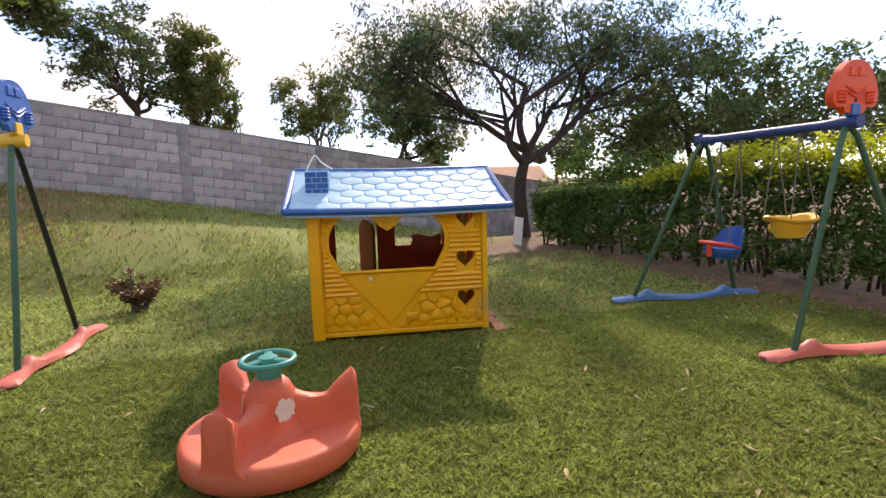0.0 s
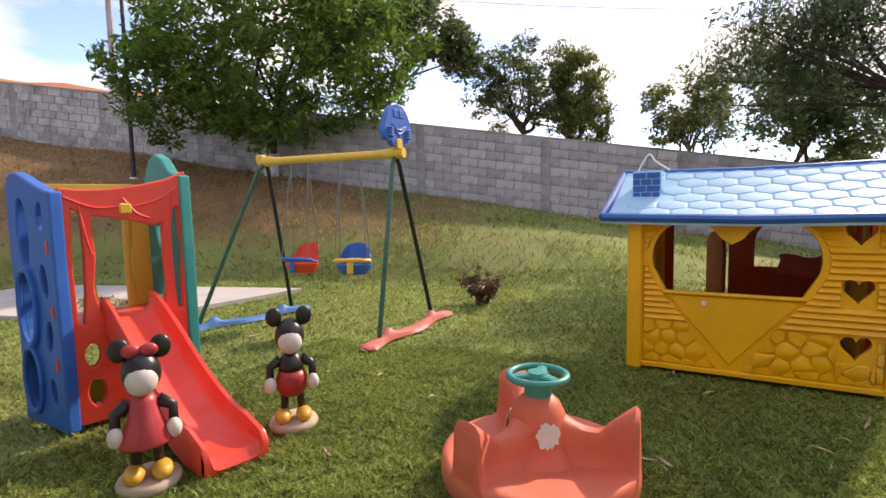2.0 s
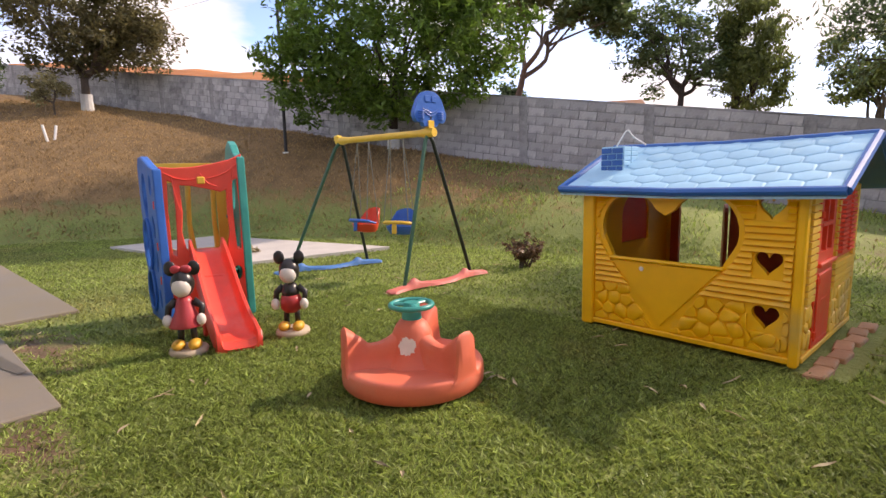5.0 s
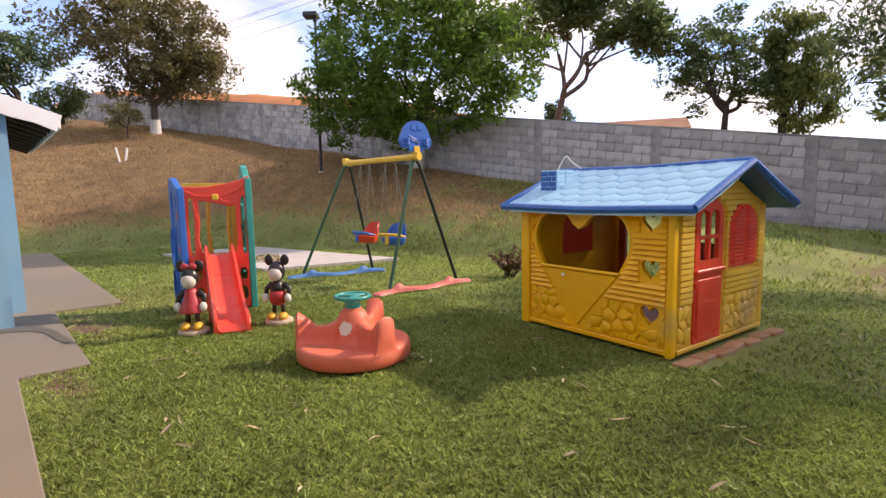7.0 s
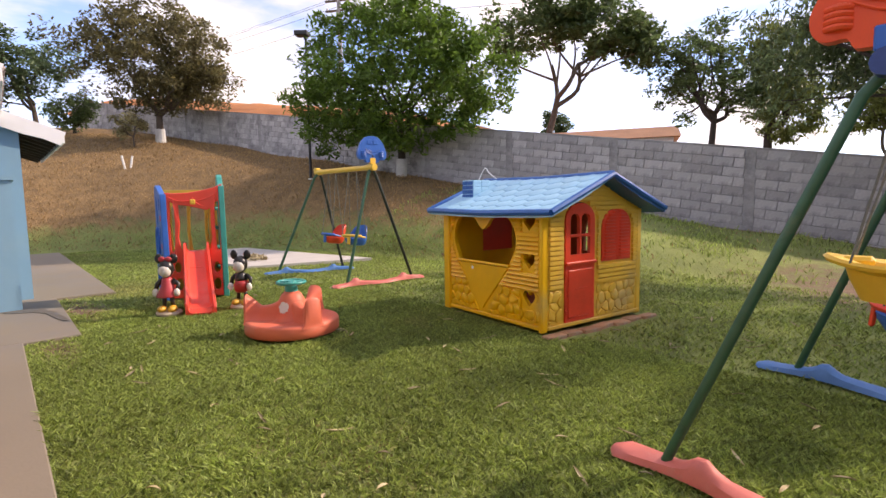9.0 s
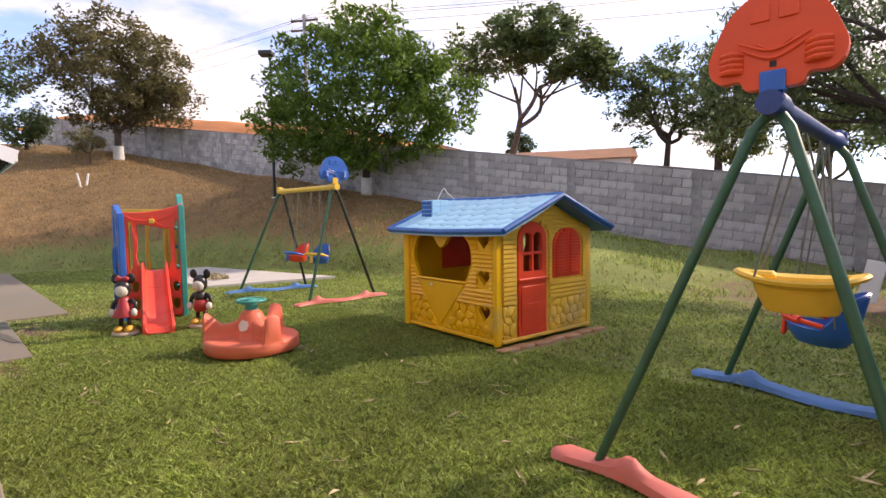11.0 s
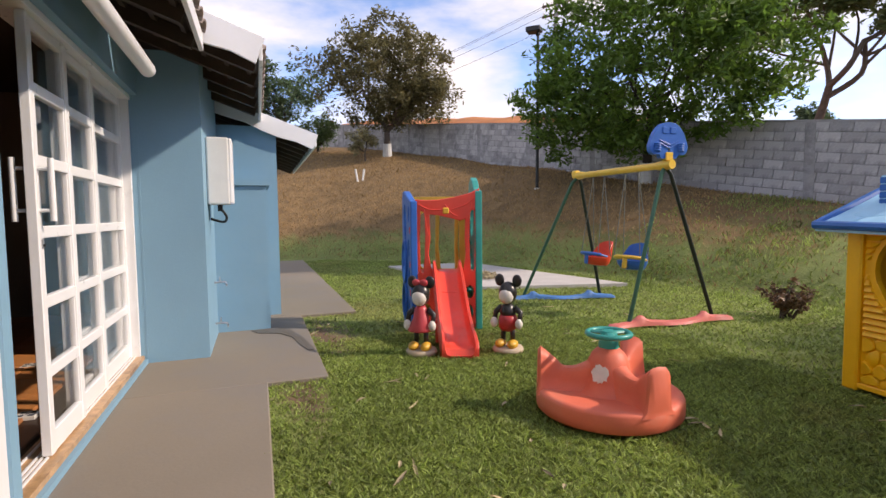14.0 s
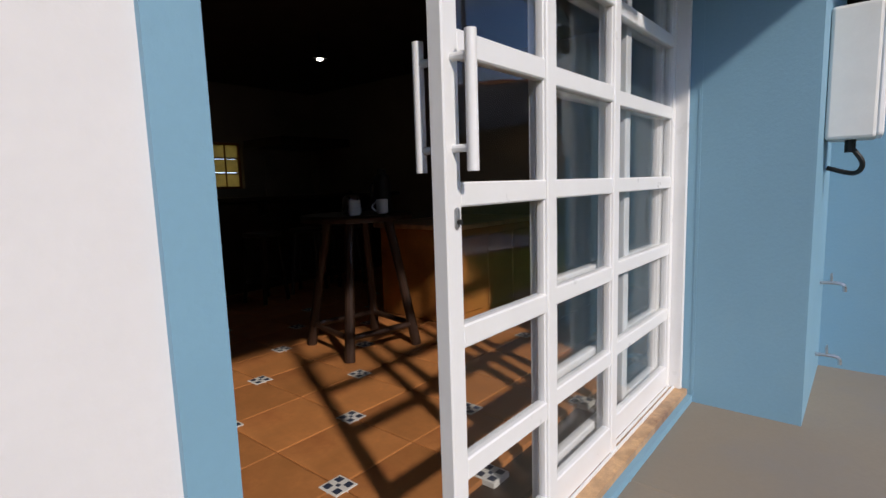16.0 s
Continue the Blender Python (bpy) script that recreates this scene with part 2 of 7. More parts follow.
def tube(points, radii, seg=10, bm=None, cap=True, flat=1.0):
    """A round rod along points, with a radius at each one."""
    bm = bm or bmesh.new()
    pts = [Vector(p) for p in points]
    if not isinstance(radii, (list, tuple)):
        radii = [radii] * len(pts)
    rings, side = [], None
    for i, p in enumerate(pts):
        d = (pts[min(i + 1, len(pts) - 1)] - pts[max(i - 1, 0)]).normalized()
        if side is None:
            side = d.cross(Vector((0, 0, 1)) if abs(d.z) < 0.9 else Vector((1, 0, 0))).normalized()
        side = (side - d * side.dot(d)).normalized()
        up = d.cross(side)
        rings.append([bm.verts.new(p + (side * math.cos(a) + up * math.sin(a) * flat) * radii[i]) for a in [2 * math.pi * k / seg for k in range(seg)]])
    for a, b in zip(rings, rings[1:]):
        for k in range(seg):
            bm.faces.new((a[k], a[(k + 1) % seg], b[(k + 1) % seg], b[k]))
    if cap:
        bm.faces.new(rings[0][::-1])
        bm.faces.new(rings[-1])
    return bm


def lathe(profile, seg=24, bm=None, centre=(0, 0, 0)):
    """A body of revolution about z from (radius, z) pairs."""
    bm = bm or bmesh.new()
    c = Vector(centre)
    rings = [[bm.verts.new(c + Vector((r * math.cos(a), r * math.sin(a), z))) for a in [2 * math.pi * k / seg for k in range(seg)]] for r, z in profile]
    for a, b in zip(rings, rings[1:]):
        for k in range(seg):
            bm.faces.new((a[k], a[(k + 1) % seg], b[(k + 1) % seg], b[k]))
    bm.faces.new(rings[0][::-1])
    bm.faces.new(rings[-1])
    return bm


def ball(centre, size, bm=None, seg=16, rings=10, turn=None):
    bm = bm or bmesh.new()
    m = Matrix.Translation(centre) @ (turn or Matrix.Identity(4)) @ Matrix.Diagonal((*size, 1))
    bmesh.ops.create_uvsphere(bm, u_segments=seg, v_segments=rings, radius=1.0, matrix=m)
    return bm


def ring(centre, radius, thick, bm=None, seg=28, sub=10, turn=None):
    """A torus lying flat."""
    bm = bm or bmesh.new()
    m = Matrix.Translation(centre) @ (turn or Matrix.Identity(4))
    rows = []
    for i in range(seg):
        a = 2 * math.pi * i / seg
        rows.append([bm.verts.new(m @ Vector(((radius + thick * math.cos(b)) * math.cos(a), (radius + thick * math.cos(b)) * math.sin(a), thick * math.sin(b)))) for b in [2 * math.pi * k / sub for k in range(sub)]])
    for i in range(seg):
        a, b = rows[i], rows[(i + 1) % seg]
        for k in range(sub):
            bm.faces.new((a[k], a[(k + 1) % sub], b[(k + 1) % sub], b[k]))
    return bm


def plate(outer, holes, thick, m=None, bevel=0.0, bm=None):
    """A flat plate in its own x-z plane, y from 0 to thick, cut through by holes."""
    out = bm
    bm = bmesh.new()
    edges = []
    for loop in [outer, *holes]:
        vs = [bm.verts.new((p[0], 0, p[1])) for p in loop]
        edges += [bm.edges.new((vs[i], vs[(i + 1) % len(vs)])) for i in range(len(vs))]
    bmesh.ops.triangle_fill(bm, use_beauty=True, use_dissolve=False, edges=edges)
    r = bmesh.ops.extrude_face_region(bm, geom=bm.faces[:])
    bmesh.ops.translate(bm, vec=(0, thick, 0), verts=[v for v in r["geom"] if isinstance(v, bmesh.types.BMVert)])
    bmesh.ops.recalc_face_normals(bm, faces=bm.faces[:])
    if bevel:
        sharp = [e for e in bm.edges if len(e.link_faces) == 2 and e.calc_face_angle() > 0.9]
        bmesh.ops.bevel(bm, geom=sharp, offset=bevel, segments=2, affect="EDGES", profile=0.5, clamp_overlap=True)
    if m is not None:
        bmesh.ops.transform(bm, matrix=m, verts=bm.verts[:])
    if out is not None:
        me = bpy.data.meshes.new("tmp")
        bm.to_mesh(me)
        out.from_mesh(me)
        bpy.data.meshes.remove(me)
        bm.free()
        return out
    return bm


def prism(poly, y0, y1, shrink=1.0, bm=None):
    """A block whose face is a convex polygon in the x-z plane; the far face (y1) is drawn in by shrink."""
    bm = bm or bmesh.new()
    cx, cz = sum(p[0] for p in poly) / len(poly), sum(p[1] for p in poly) / len(poly)
    a = [bm.verts.new((p[0], y0, p[1])) for p in poly]
    b = [bm.verts.new((cx + (p[0] - cx) * shrink, y1, cz + (p[1] - cz) * shrink)) for p in poly]
    bm.faces.new(b)
    n = len(poly)
    for i in range(n):
        bm.faces.new((a[i], a[(i + 1) % n], b[(i + 1) % n], b[i]))
    return bm


def clip(poly, p, n):
    """The part of a convex polygon on the side of the line through p to which n points."""
    out = []
    for i in range(len(poly)):
        a, b = poly[i], poly[(i + 1) % len(poly)]
        da, db = (a[0] - p[0]) * n[0] + (a[1] - p[1]) * n[1], (b[0] - p[0]) * n[0] + (b[1] - p[1]) * n[1]
        if da >= 0:
            out.append(a)
        if (da >= 0) != (db >= 0):
            s = da / (da - db)
            out.append((a[0] + (b[0] - a[0]) * s, a[1] + (b[1] - a[1]) * s))
    return out


def cells(region, step, rng):
    """Irregular convex stones that fill a convex region."""
    xs, zs = [p[0] for p in region], [p[1] for p in region]
    pts, j, z = [], 0, min(zs) - step
    while z < max(zs) + step:
        x = min(xs) - step + (j % 2) * step * 0.5
        while x < max(xs) + step:
            pts.append((x + rng.uniform(-0.33, 0.33) * step, z + rng.uniform(-0.3, 0.3) * step))
            x += step
        z, j = z + step * 0.85, j + 1
    out = []
    for p in pts:
        poly = list(region)
        for q in pts:
            if q is p or (q[0] - p[0]) ** 2 + (q[1] - p[1]) ** 2 > (3 * step) ** 2:
                continue
            poly = clip(poly, ((p[0] + q[0]) / 2, (p[1] + q[1]) / 2), (p[0] - q[0], p[1] - q[1]))
            if len(poly) < 3:
                break
        if len(poly) >= 3:
            area = abs(sum(poly[i][0] * poly[(i + 1) % len(poly)][1] - poly[(i + 1) % len(poly)][0] * poly[i][1] for i in range(len(poly)))) / 2
            if area > 0.15 * step * step:
                out.append(poly)
    return out


def curve_pts(pts, n):
    """A smooth line through the points."""
    pts = [Vector(p) for p in pts]
    out = []
    for i in range(len(pts) - 1):
        p0, p1, p2, p3 = pts[max(i - 1, 0)], pts[i], pts[i + 1], pts[min(i + 2, len(pts) - 1)]
        for k in range(n):
            t = k / n
            out.append(0.5 * ((2 * p1) + (p2 - p0) * t + (2 * p0 - 5 * p1 + 4 * p2 - p3) * t * t + (3 * p1 - p0 - 3 * p2 + p3) * t ** 3))
    return out + [pts[-1]]


def sheet(rows, bm=None):
    """A surface through rows of points."""
    bm = bm or bmesh.new()
    vs = [[bm.verts.new(p) for p in r] for r in rows]
    for a, b in zip(vs, vs[1:]):
        for k in range(len(a) - 1):
            bm.faces.new((a[k], a[k + 1], b[k + 1], b[k]))
    return bm


def thicken(bm, t):
    bmesh.ops.recalc_face_normals(bm, faces=bm.faces[:])
    bmesh.ops.solidify(bm, geom=bm.faces[:], thickness=t)
    return bm

# ---- ground ----
FOOT = [(-13.0, -40.0), (-12.6, -3.0), (-12.3, 1.8), (-11.0, 4.2), (-8.0, 6.3), (-5.0, 7.0), (-1.6, 7.4), (1.0, 8.2), (4.0, 10.5), (7.0, 12.6), (30.0, 19.0)]


def wall_y(x):
    return 12.15 + 0.217 * x


def wall_base(x):
    return np.clip(0.65 - 0.165 * x, -0.3, 5.2)


def foot_distance(x, y):
    """Signed distance past the foot of the bank (positive on the bank)."""
    x, y = np.asarray(x, float), np.asarray(y, float)
    best = np.full(x.shape, 1e9)
    sign = np.ones(x.shape)
    for (ax, ay), (bx, by) in zip(FOOT, FOOT[1:]):
        dx, dy = bx - ax, by - ay
        s = np.clip(((x - ax) * dx + (y - ay) * dy) / (dx * dx + dy * dy), 0, 1)
        d = np.hypot(x - ax - s * dx, y - ay - s * dy)
        cr = dx * (y - ay) - dy * (x - ax)
        upd = d < best
        sign = np.where(upd, np.sign(cr), sign)
        best = np.minimum(best, d)
    return best * sign


def ground_z(x, y):
    x, y = np.asarray(x, float), np.asarray(y, float)
    d = foot_distance(x, y)
    dw = (wall_y(x) - y) * 0.977
    zb = wall_base(x)
    r = np.clip(d / np.maximum(d + np.maximum(dw, 0), 1e-3), 0, 1)
    bank = np.where(d > 0, zb * (1 - (1 - r) ** 2.1) * np.clip(d / 0.8, 0, 1) ** 0.5, 0)
    back = np.maximum(-dw, 0)
    far = np.minimum(back, 45) * 0.03 * np.clip((10 - x) / 12, 0, 1)
    lumps = 0.012 * np.sin(1.7 * x + 0.6 * y) * np.cos(1.3 * y - 0.4 * x) + 0.05 * np.clip(d, 0, 1) * np.sin(1.1 * x + 2.0) * np.sin(0.9 * y)
    return np.where(d > 0, np.maximum(bank, -0.3), 0) + far + lumps - 0.02


def axis(lo, hi, step, reach):
    mid = list(np.arange(lo, hi + 1e-6, step))
    k, g, left, right = step, 1.28, [], []
    a, b = mid[0], mid[-1]
    while a > -reach:
        k *= g
        a -= k
        b += k
        left.append(a)
        right.append(b)
    return np.array(left[::-1] + mid + right)


gx, gy = axis(-24.0, 7.0, 0.3, 900), axis(-1.2, 14.0, 0.3, 900)
GX, GY = np.meshgrid(gx, gy)
GZ = ground_z(GX, GY)
# cut the ground under the building's floor
GZ = np.where((GY < 0.25) & (GX > -4.5) & (GX < 12), -0.15, GZ)
gi = np.arange(GX.size).reshape(GX.shape)
gf = np.stack([gi[:-1, :-1], gi[:-1, 1:], gi[1:, 1:], gi[1:, :-1]], -1).reshape(-1, 4)


def ground_material():
    m = mat("lawn_and_dry_bank", (0.215, 0.255, 0.070), 0.95, vary=0.3, scale=1.2, fine=28, bump=0.9, dist=0.03)
    n, l = m.node_tree.nodes, m.node_tree.links
    b = n["Principled BSDF"]
    lawn = b.inputs["Base Color"].links[0].from_socket
    tc = n.new("ShaderNodeTexCoord")

    def layer(base, attr, c1, c2, scale):
        t = n.new("ShaderNodeTexNoise")
        t.inputs["Scale"].default_value, t.inputs["Detail"].default_value, t.inputs["Roughness"].default_value = scale, 8, 0.7
        l.new(tc.outputs["Object"], t.inputs["Vector"])
        r = n.new("ShaderNodeValToRGB")
        r.color_ramp.elements[0].position, r.color_ramp.elements[1].position = 0.35, 0.68
        r.color_ramp.elements[0].color, r.color_ramp.elements[1].color = (*c1, 1), (*c2, 1)
        l.new(t.outputs["Fac"], r.inputs["Fac"])
        a = n.new("ShaderNodeAttribute")
        a.attribute_name = attr
        ma = n.new("ShaderNodeMath")
        ma.operation = "ADD"
        l.new(a.outputs["Fac"], ma.inputs[0])
        l.new(t.outputs["Fac"], ma.inputs[1])
        mr = n.new("ShaderNodeMapRange")
        mr.inputs["From Min"].default_value, mr.inputs["From Max"].default_value = 0.85, 1.15
        l.new(ma.outputs["Value"], mr.inputs["Value"])
        x = n.new("ShaderNodeMixRGB")
        l.new(mr.outputs["Result"], x.inputs["Fac"])
        l.new(base, x.inputs["Color1"])
        l.new(r.outputs["Color"], x.inputs["Color2"])
        return x.outputs["Color"]

    col = layer(lawn, "dry", (0.150, 0.092, 0.040), (0.300, 0.188, 0.082), 2.4)
    col = layer(col, "soil", (0.100, 0.060, 0.038), (0.220, 0.135, 0.082), 4.0)
    col = layer(col, "clay", (0.36, 0.13, 0.045), (0.55, 0.24, 0.09), 0.5)
    l.new(col, b.inputs["Base Color"])
    return m


def cover(x, y):
    """How dry, bare or orange the ground is, from the plan."""
    d = foot_distance(x, y)
    dw = (wall_y(x) - y) * 0.977
    dry = np.clip(d / 1.5, 0, 1) * np.clip((1.0 - x) / 7.5, 0.08, 1.0) * 0.85
    dry = np.maximum(dry, 0.50 * np.exp(-((x - 2.2) ** 2 / 1.6 + (y - 1.7) ** 2 / 0.6)))
    soil = 0.85 * np.clip((x - 4.4 - 0.10 * np.maximum(0, 5 - y)) / 0.8, 0, 1) * (y > 0.5)
    soil = np.maximum(soil, 0.75 * np.clip(1 - np.hypot((x - 3.9) / 2.9, (y - 9.2) / 2.6), 0, 1) ** 0.4)
    soil = np.maximum(soil, 0.8 * np.clip(1 - np.abs(dw) / 0.35, 0, 1))
    soil = np.maximum(soil, 0.75 * np.exp(-(((x + 1.1) / 0.9) ** 2 + ((y - 0.85) / 0.30) ** 2)))
    soil = np.maximum(soil, 0.75 * np.exp(-(((x + 2.8) / 1.5) ** 2 + ((y - 1.30) / 0.30) ** 2)))
    clay = 0.9 * ((dw < -3) & (x < -14) & (dw > -30))
    return dry, soil, clay


ground = raw("ground", np.stack([GX, GY, GZ], -1).reshape(-1, 3), gf, ground_material(), smooth=True)
tagged(ground, "green lawn rising to a dry brown grass bank", "ground", kind="structure")
for key, vals in zip(("dry", "soil", "clay"), cover(GX.ravel(), GY.ravel())):
    at = ground.data.attributes.new(key, "FLOAT", "POINT")
    at.data.foreach_set("value", np.asarray(vals, dtype=np.float32))

# ---- concrete apron along the building ----
bm = bmesh.new()
for x0, x1, y0, y1, z1 in ((-1.41, 9.0, -0.30, 0.635, 0.012), (-3.95, -1.414, -0.30, 1.07, 0.010), (-12.0, -3.954, -0.30, 1.74, 0.012)):
    box(x0, x1, y0, y1, -0.14, z1, 0.008, bm)
tagged(part("apron_concrete", bm, M["concrete"]), "beige painted concrete apron along the building", "pavement", kind="structure")
# damp stain near the taps
M["damp"] = mat("damp_concrete", (0.135, 0.118, 0.095), 0.45, vary=0.15, scale=3, fine=55, bump=0.15, dist=0.003)
wet = plate([(-3.26, 0.50), (-3.10, 0.57), (-3.00, 0.78), (-2.79, 0.89), (-2.42, 0.945), (-2.20, 1.00), (-2.24, 1.05), (-2.78, 0.985), (-3.20, 0.88), (-3.29, 0.70)], [], 0.003)
bmesh.ops.transform(wet, matrix=pose(0, 0, 0.016, -90, 0, 0), verts=wet.verts[:])
tagged(part("pavement_damp_patch", wet, M["damp"]), "dark damp patch on the concrete apron", "pavement", kind="structure")
# pale sand-pit slab on the lawn
bm = bmesh.new()
quad = [(-9.2, 3.45), (-5.15, 4.05), (-4.55, 6.45), (-9.2, 5.5)]
vs = [bm.verts.new((x, y, 0.03)) for x, y in quad]
f = bm.faces.new(vs)
r = bmesh.ops.extrude_face_region(bm, geom=[f])
bmesh.ops.translate(bm, vec=(0, 0, -0.14), verts=[v for v in r["geom"] if isinstance(v, bmesh.types.BMVert)])
tagged(part("paved_slab", bm, M["sand"]), "pale cement slab let into the lawn", "pavement", kind="structure")

# ---- building ----
def wall_piece(name, boxes, material, label):
    bm = bmesh.new()
    for b in boxes:
        box(*b, bm=bm)
    return tagged(part(name, bm, material), label, "wall", kind="structure")


FY = -0.28          # front face of the main wall
DX0, DX1, DTOP = -2.31, 0.148, 2.20
wall_piece("wall_front_over_door", [(DX0, DX1, -0.50, FY, DTOP, 2.59)], M["blue_wall"], "pale blue painted wall above the glass doors")
wall_piece("wall_front_jamb", [(DX1, 0.218, -0.50, FY + 0.012, -0.1, 2.59), (0.415, 0.475, -0.50, FY + 0.012, -0.1, 2.59)], M["blue_wall"], "pale blue painted border beside the doors")
wall_piece("wall_front_white", [(0.218, 0.415, -0.50, FY, -0.1, 2.59)], M["white_wall"], "rough white plastered wall panel beside the doors")
wall_piece("wall_front_brick_core", [(0.475, 9.0, -0.50, FY - 0.02, -0.1, 2.59)], M["brick_mortar"], "pale mortar of the facing brick wall")
wall_piece("wall_pier", [(-3.30, DX0, -0.50, 0.18, -0.1, 2.57)], M["blue_wall"], "pale blue painted pier at the end of the doors")
wall_piece("wall_wing", [(-4.10, -3.30, -0.50, 0.70, -0.1, 1.54), (-4.10, -3.30, -0.50, 0.178, 1.54, 2.57)], M["blue_wall"], "pale blue painted wing of the building")
wall_piece("wall_wing_end", [(-7.9, -4.10, -0.50, 0.84, -0.1, 2.29)], M["blue_wall"], "pale blue painted end wall of the building")
wall_piece("trim_ledge", [(-4.098, -3.27, 0.182, 0.73, 1.542, 1.60)], M["blue_wall"], "pale blue ledge moulding on the wall")
wall_piece("trim_jamb_strip", [(-2.40, -2.308, -0.30, -0.285, -0.1, 2.14)], M["blue_wall"], "thin painted strip in the corner")
# granite sill and its white edge
wall_piece("sill", [(DX0 + 0.002, DX1, -0.50, -0.315, -0.05, 0.075)], M["granite"], "warm granite door sill")
wall_piece("sill_edge", [(DX0 + 0.002, DX1, -0.315, -0.29, -0.05, 0.045)], M["blue_wall"], "pale painted step edge below the sill")
# room behind the doors
IN = -6.3
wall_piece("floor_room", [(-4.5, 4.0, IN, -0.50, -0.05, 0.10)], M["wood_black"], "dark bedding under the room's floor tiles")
# cream set low, so the wall colour itself carries the room's dimness
M["room_wall"] = mat("shaded_cream_room_wall", (0.30, 0.25, 0.19), 0.85, vary=0.1, scale=2, fine=50, bump=0.2, dist=0.004)
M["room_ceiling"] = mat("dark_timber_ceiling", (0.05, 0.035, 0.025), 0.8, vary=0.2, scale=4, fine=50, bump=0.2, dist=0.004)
wx0, wx1, wz0, wz1 = -3.28, -2.86, 1.21, 1.83
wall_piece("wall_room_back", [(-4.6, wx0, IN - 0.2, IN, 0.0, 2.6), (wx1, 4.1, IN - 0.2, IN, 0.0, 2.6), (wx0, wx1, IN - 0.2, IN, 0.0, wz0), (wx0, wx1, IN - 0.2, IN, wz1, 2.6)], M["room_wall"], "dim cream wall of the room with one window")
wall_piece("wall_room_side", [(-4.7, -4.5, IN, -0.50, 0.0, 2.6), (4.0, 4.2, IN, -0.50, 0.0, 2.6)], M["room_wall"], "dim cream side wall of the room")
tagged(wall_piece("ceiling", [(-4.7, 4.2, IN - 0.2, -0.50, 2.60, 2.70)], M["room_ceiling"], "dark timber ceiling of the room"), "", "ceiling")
# roofs: (x0, x1, eave y, eave z)
def roof(x0, x1, ey, ez, name, label):
    """A pitched tile roof that rises away from the eave, with rafters, tiles and a white barge board."""
    pitch = 0.36
    dep = ey + 3.6
    th = empty(name, pose(0, 0, 0), label, "roof", kind="structure")
    bm = bmesh.new()
    a = [(x0, ey, ez), (x1, ey, ez), (x1, ey - dep, ez + pitch * dep), (x0, ey - dep, ez + pitch * dep)]
    vs = [bm.verts.new(p) for p in a]
    f = bm.faces.new(vs)
    r = bmesh.ops.extrude_face_region(bm, geom=[f])
    bmesh.ops.translate(bm, vec=(0, 0, 0.03), verts=[v for v in r["geom"] if isinstance(v, bmesh.types.BMVert)])
    part("boarding", bm, M["wood_dark"], th)
    for i in range(int((x1 - x0) / 0.45) + 1):
        x = x0 + 0.04 + i * 0.45
        if x + 0.06 < x1:
            bm = box(0, 0.06, -dep, 0, -0.10, -0.002)
            bmesh.ops.transform(bm, matrix=pose(x, ey - 0.02, ez, -math.degrees(math.atan(pitch)), 0, 0), verts=bm.verts[:])
            part("rafter", bm, M["wood_dark"], th)
    for j in range(5):
        bm = box(x0 + 0.02, x1 - 0.02, -0.035, 0.0, -0.035, -0.003)
        bmesh.ops.transform(bm, matrix=pose(0, ey - 0.06 - 0.17 * j, ez + pitch * (0.06 + 0.17 * j), -math.degrees(math.atan(pitch)), 0, 0), verts=bm.verts[:])
        part("batten", bm, M["wood_dark"], th)
    part("fascia", box(x0, x1, ey - 0.012, ey + 0.016, ez - 0.085, ez + 0.028, 0.004), M["white_paint"], th, "white painted eave board")
    # tiles: half-round barrels in courses
    bm = bmesh.new()
    n = 7
    w = 0.20
    prof = [(w * 0.5 * math.cos(math.pi * k / n), 0.055 * math.sin(math.pi * k / n)) for k in range(n + 1)]
    rows = [[(px, -0.02, pz) for px, pz in prof], [(px * 0.86, -0.44, pz * 0.86 + 0.012) for px, pz in prof]]
    sheet(rows, bm)
    thicken(bm, 0.012)
    me = bpy.data.meshes.new("tile")
    bm.to_mesh(me)
    bm.free()
    me.materials.append(M["roof_tile"])
    for i in range(int((x1 - x0) / 0.21)):
        for j in range(3):
            o = new("tile", me)
            o.parent = th
            o.matrix_basis = pose(x0 + 0.11 + i * 0.21, ey + 0.05 - 0.39 * j, ez + 0.045 + pitch * (0.39 * j - 0.05), -math.degrees(math.atan(pitch)) + random.uniform(-1, 1), random.uniform(-2, 2), random.uniform(-1.5, 1.5))
    # barge board with a waved lower edge, at the end x1
    lower = [(k / 24 * dep, -0.13 + 0.016 * math.sin(k * 1.9)) for k in range(25)]
    poly = lower + [(dep, 0.06), (0, 0.06)]
    bm = plate(poly, [], 0.03)
    bmesh.ops.transform(bm, matrix=Matrix.Translation((x1 + 0.032, ey + 0.01, ez)) @ pose(0, 0, 0, -math.degrees(math.atan(pitch)), 0, 0) @ pose(0, 0, 0, 0, 0, -90) , verts=bm.verts[:])
    part("barge_board", bm, M["white_paint"], th, "white painted barge board with a waved lower edge")
    return th


roof(-1.42, 8.0, 0.28, 2.42, "roof_main", "weathered clay tile roof over the glass doors")
roof(-4.15, -1.52, 0.66, 2.42, "roof_middle", "weathered clay tile roof over the pier with dark timber soffit")
roof(-8.2, -4.07, 1.30, 2.15, "roof_end", "weathered clay tile roof over the end wing with dark timber soffit")

# ---- playhouse ----
def heart(cx, cz, w, h, n=28):
    """A heart outline, w wide and h high, about its middle."""
    out = []
    for k in range(n):
        t = 2 * math.pi * k / n
        x = 16 * math.sin(t) ** 3
        z = 13 * math.cos(t) - 5 * math.cos(2 * t) - 2 * math.cos(3 * t) - math.cos(4 * t)
        out.append((cx + x / 32 * w, cz + (z + 2.5) / 29 * h))
    return out


HX, HZ = 0.655, 0.585      # middle of the large heart and its sill


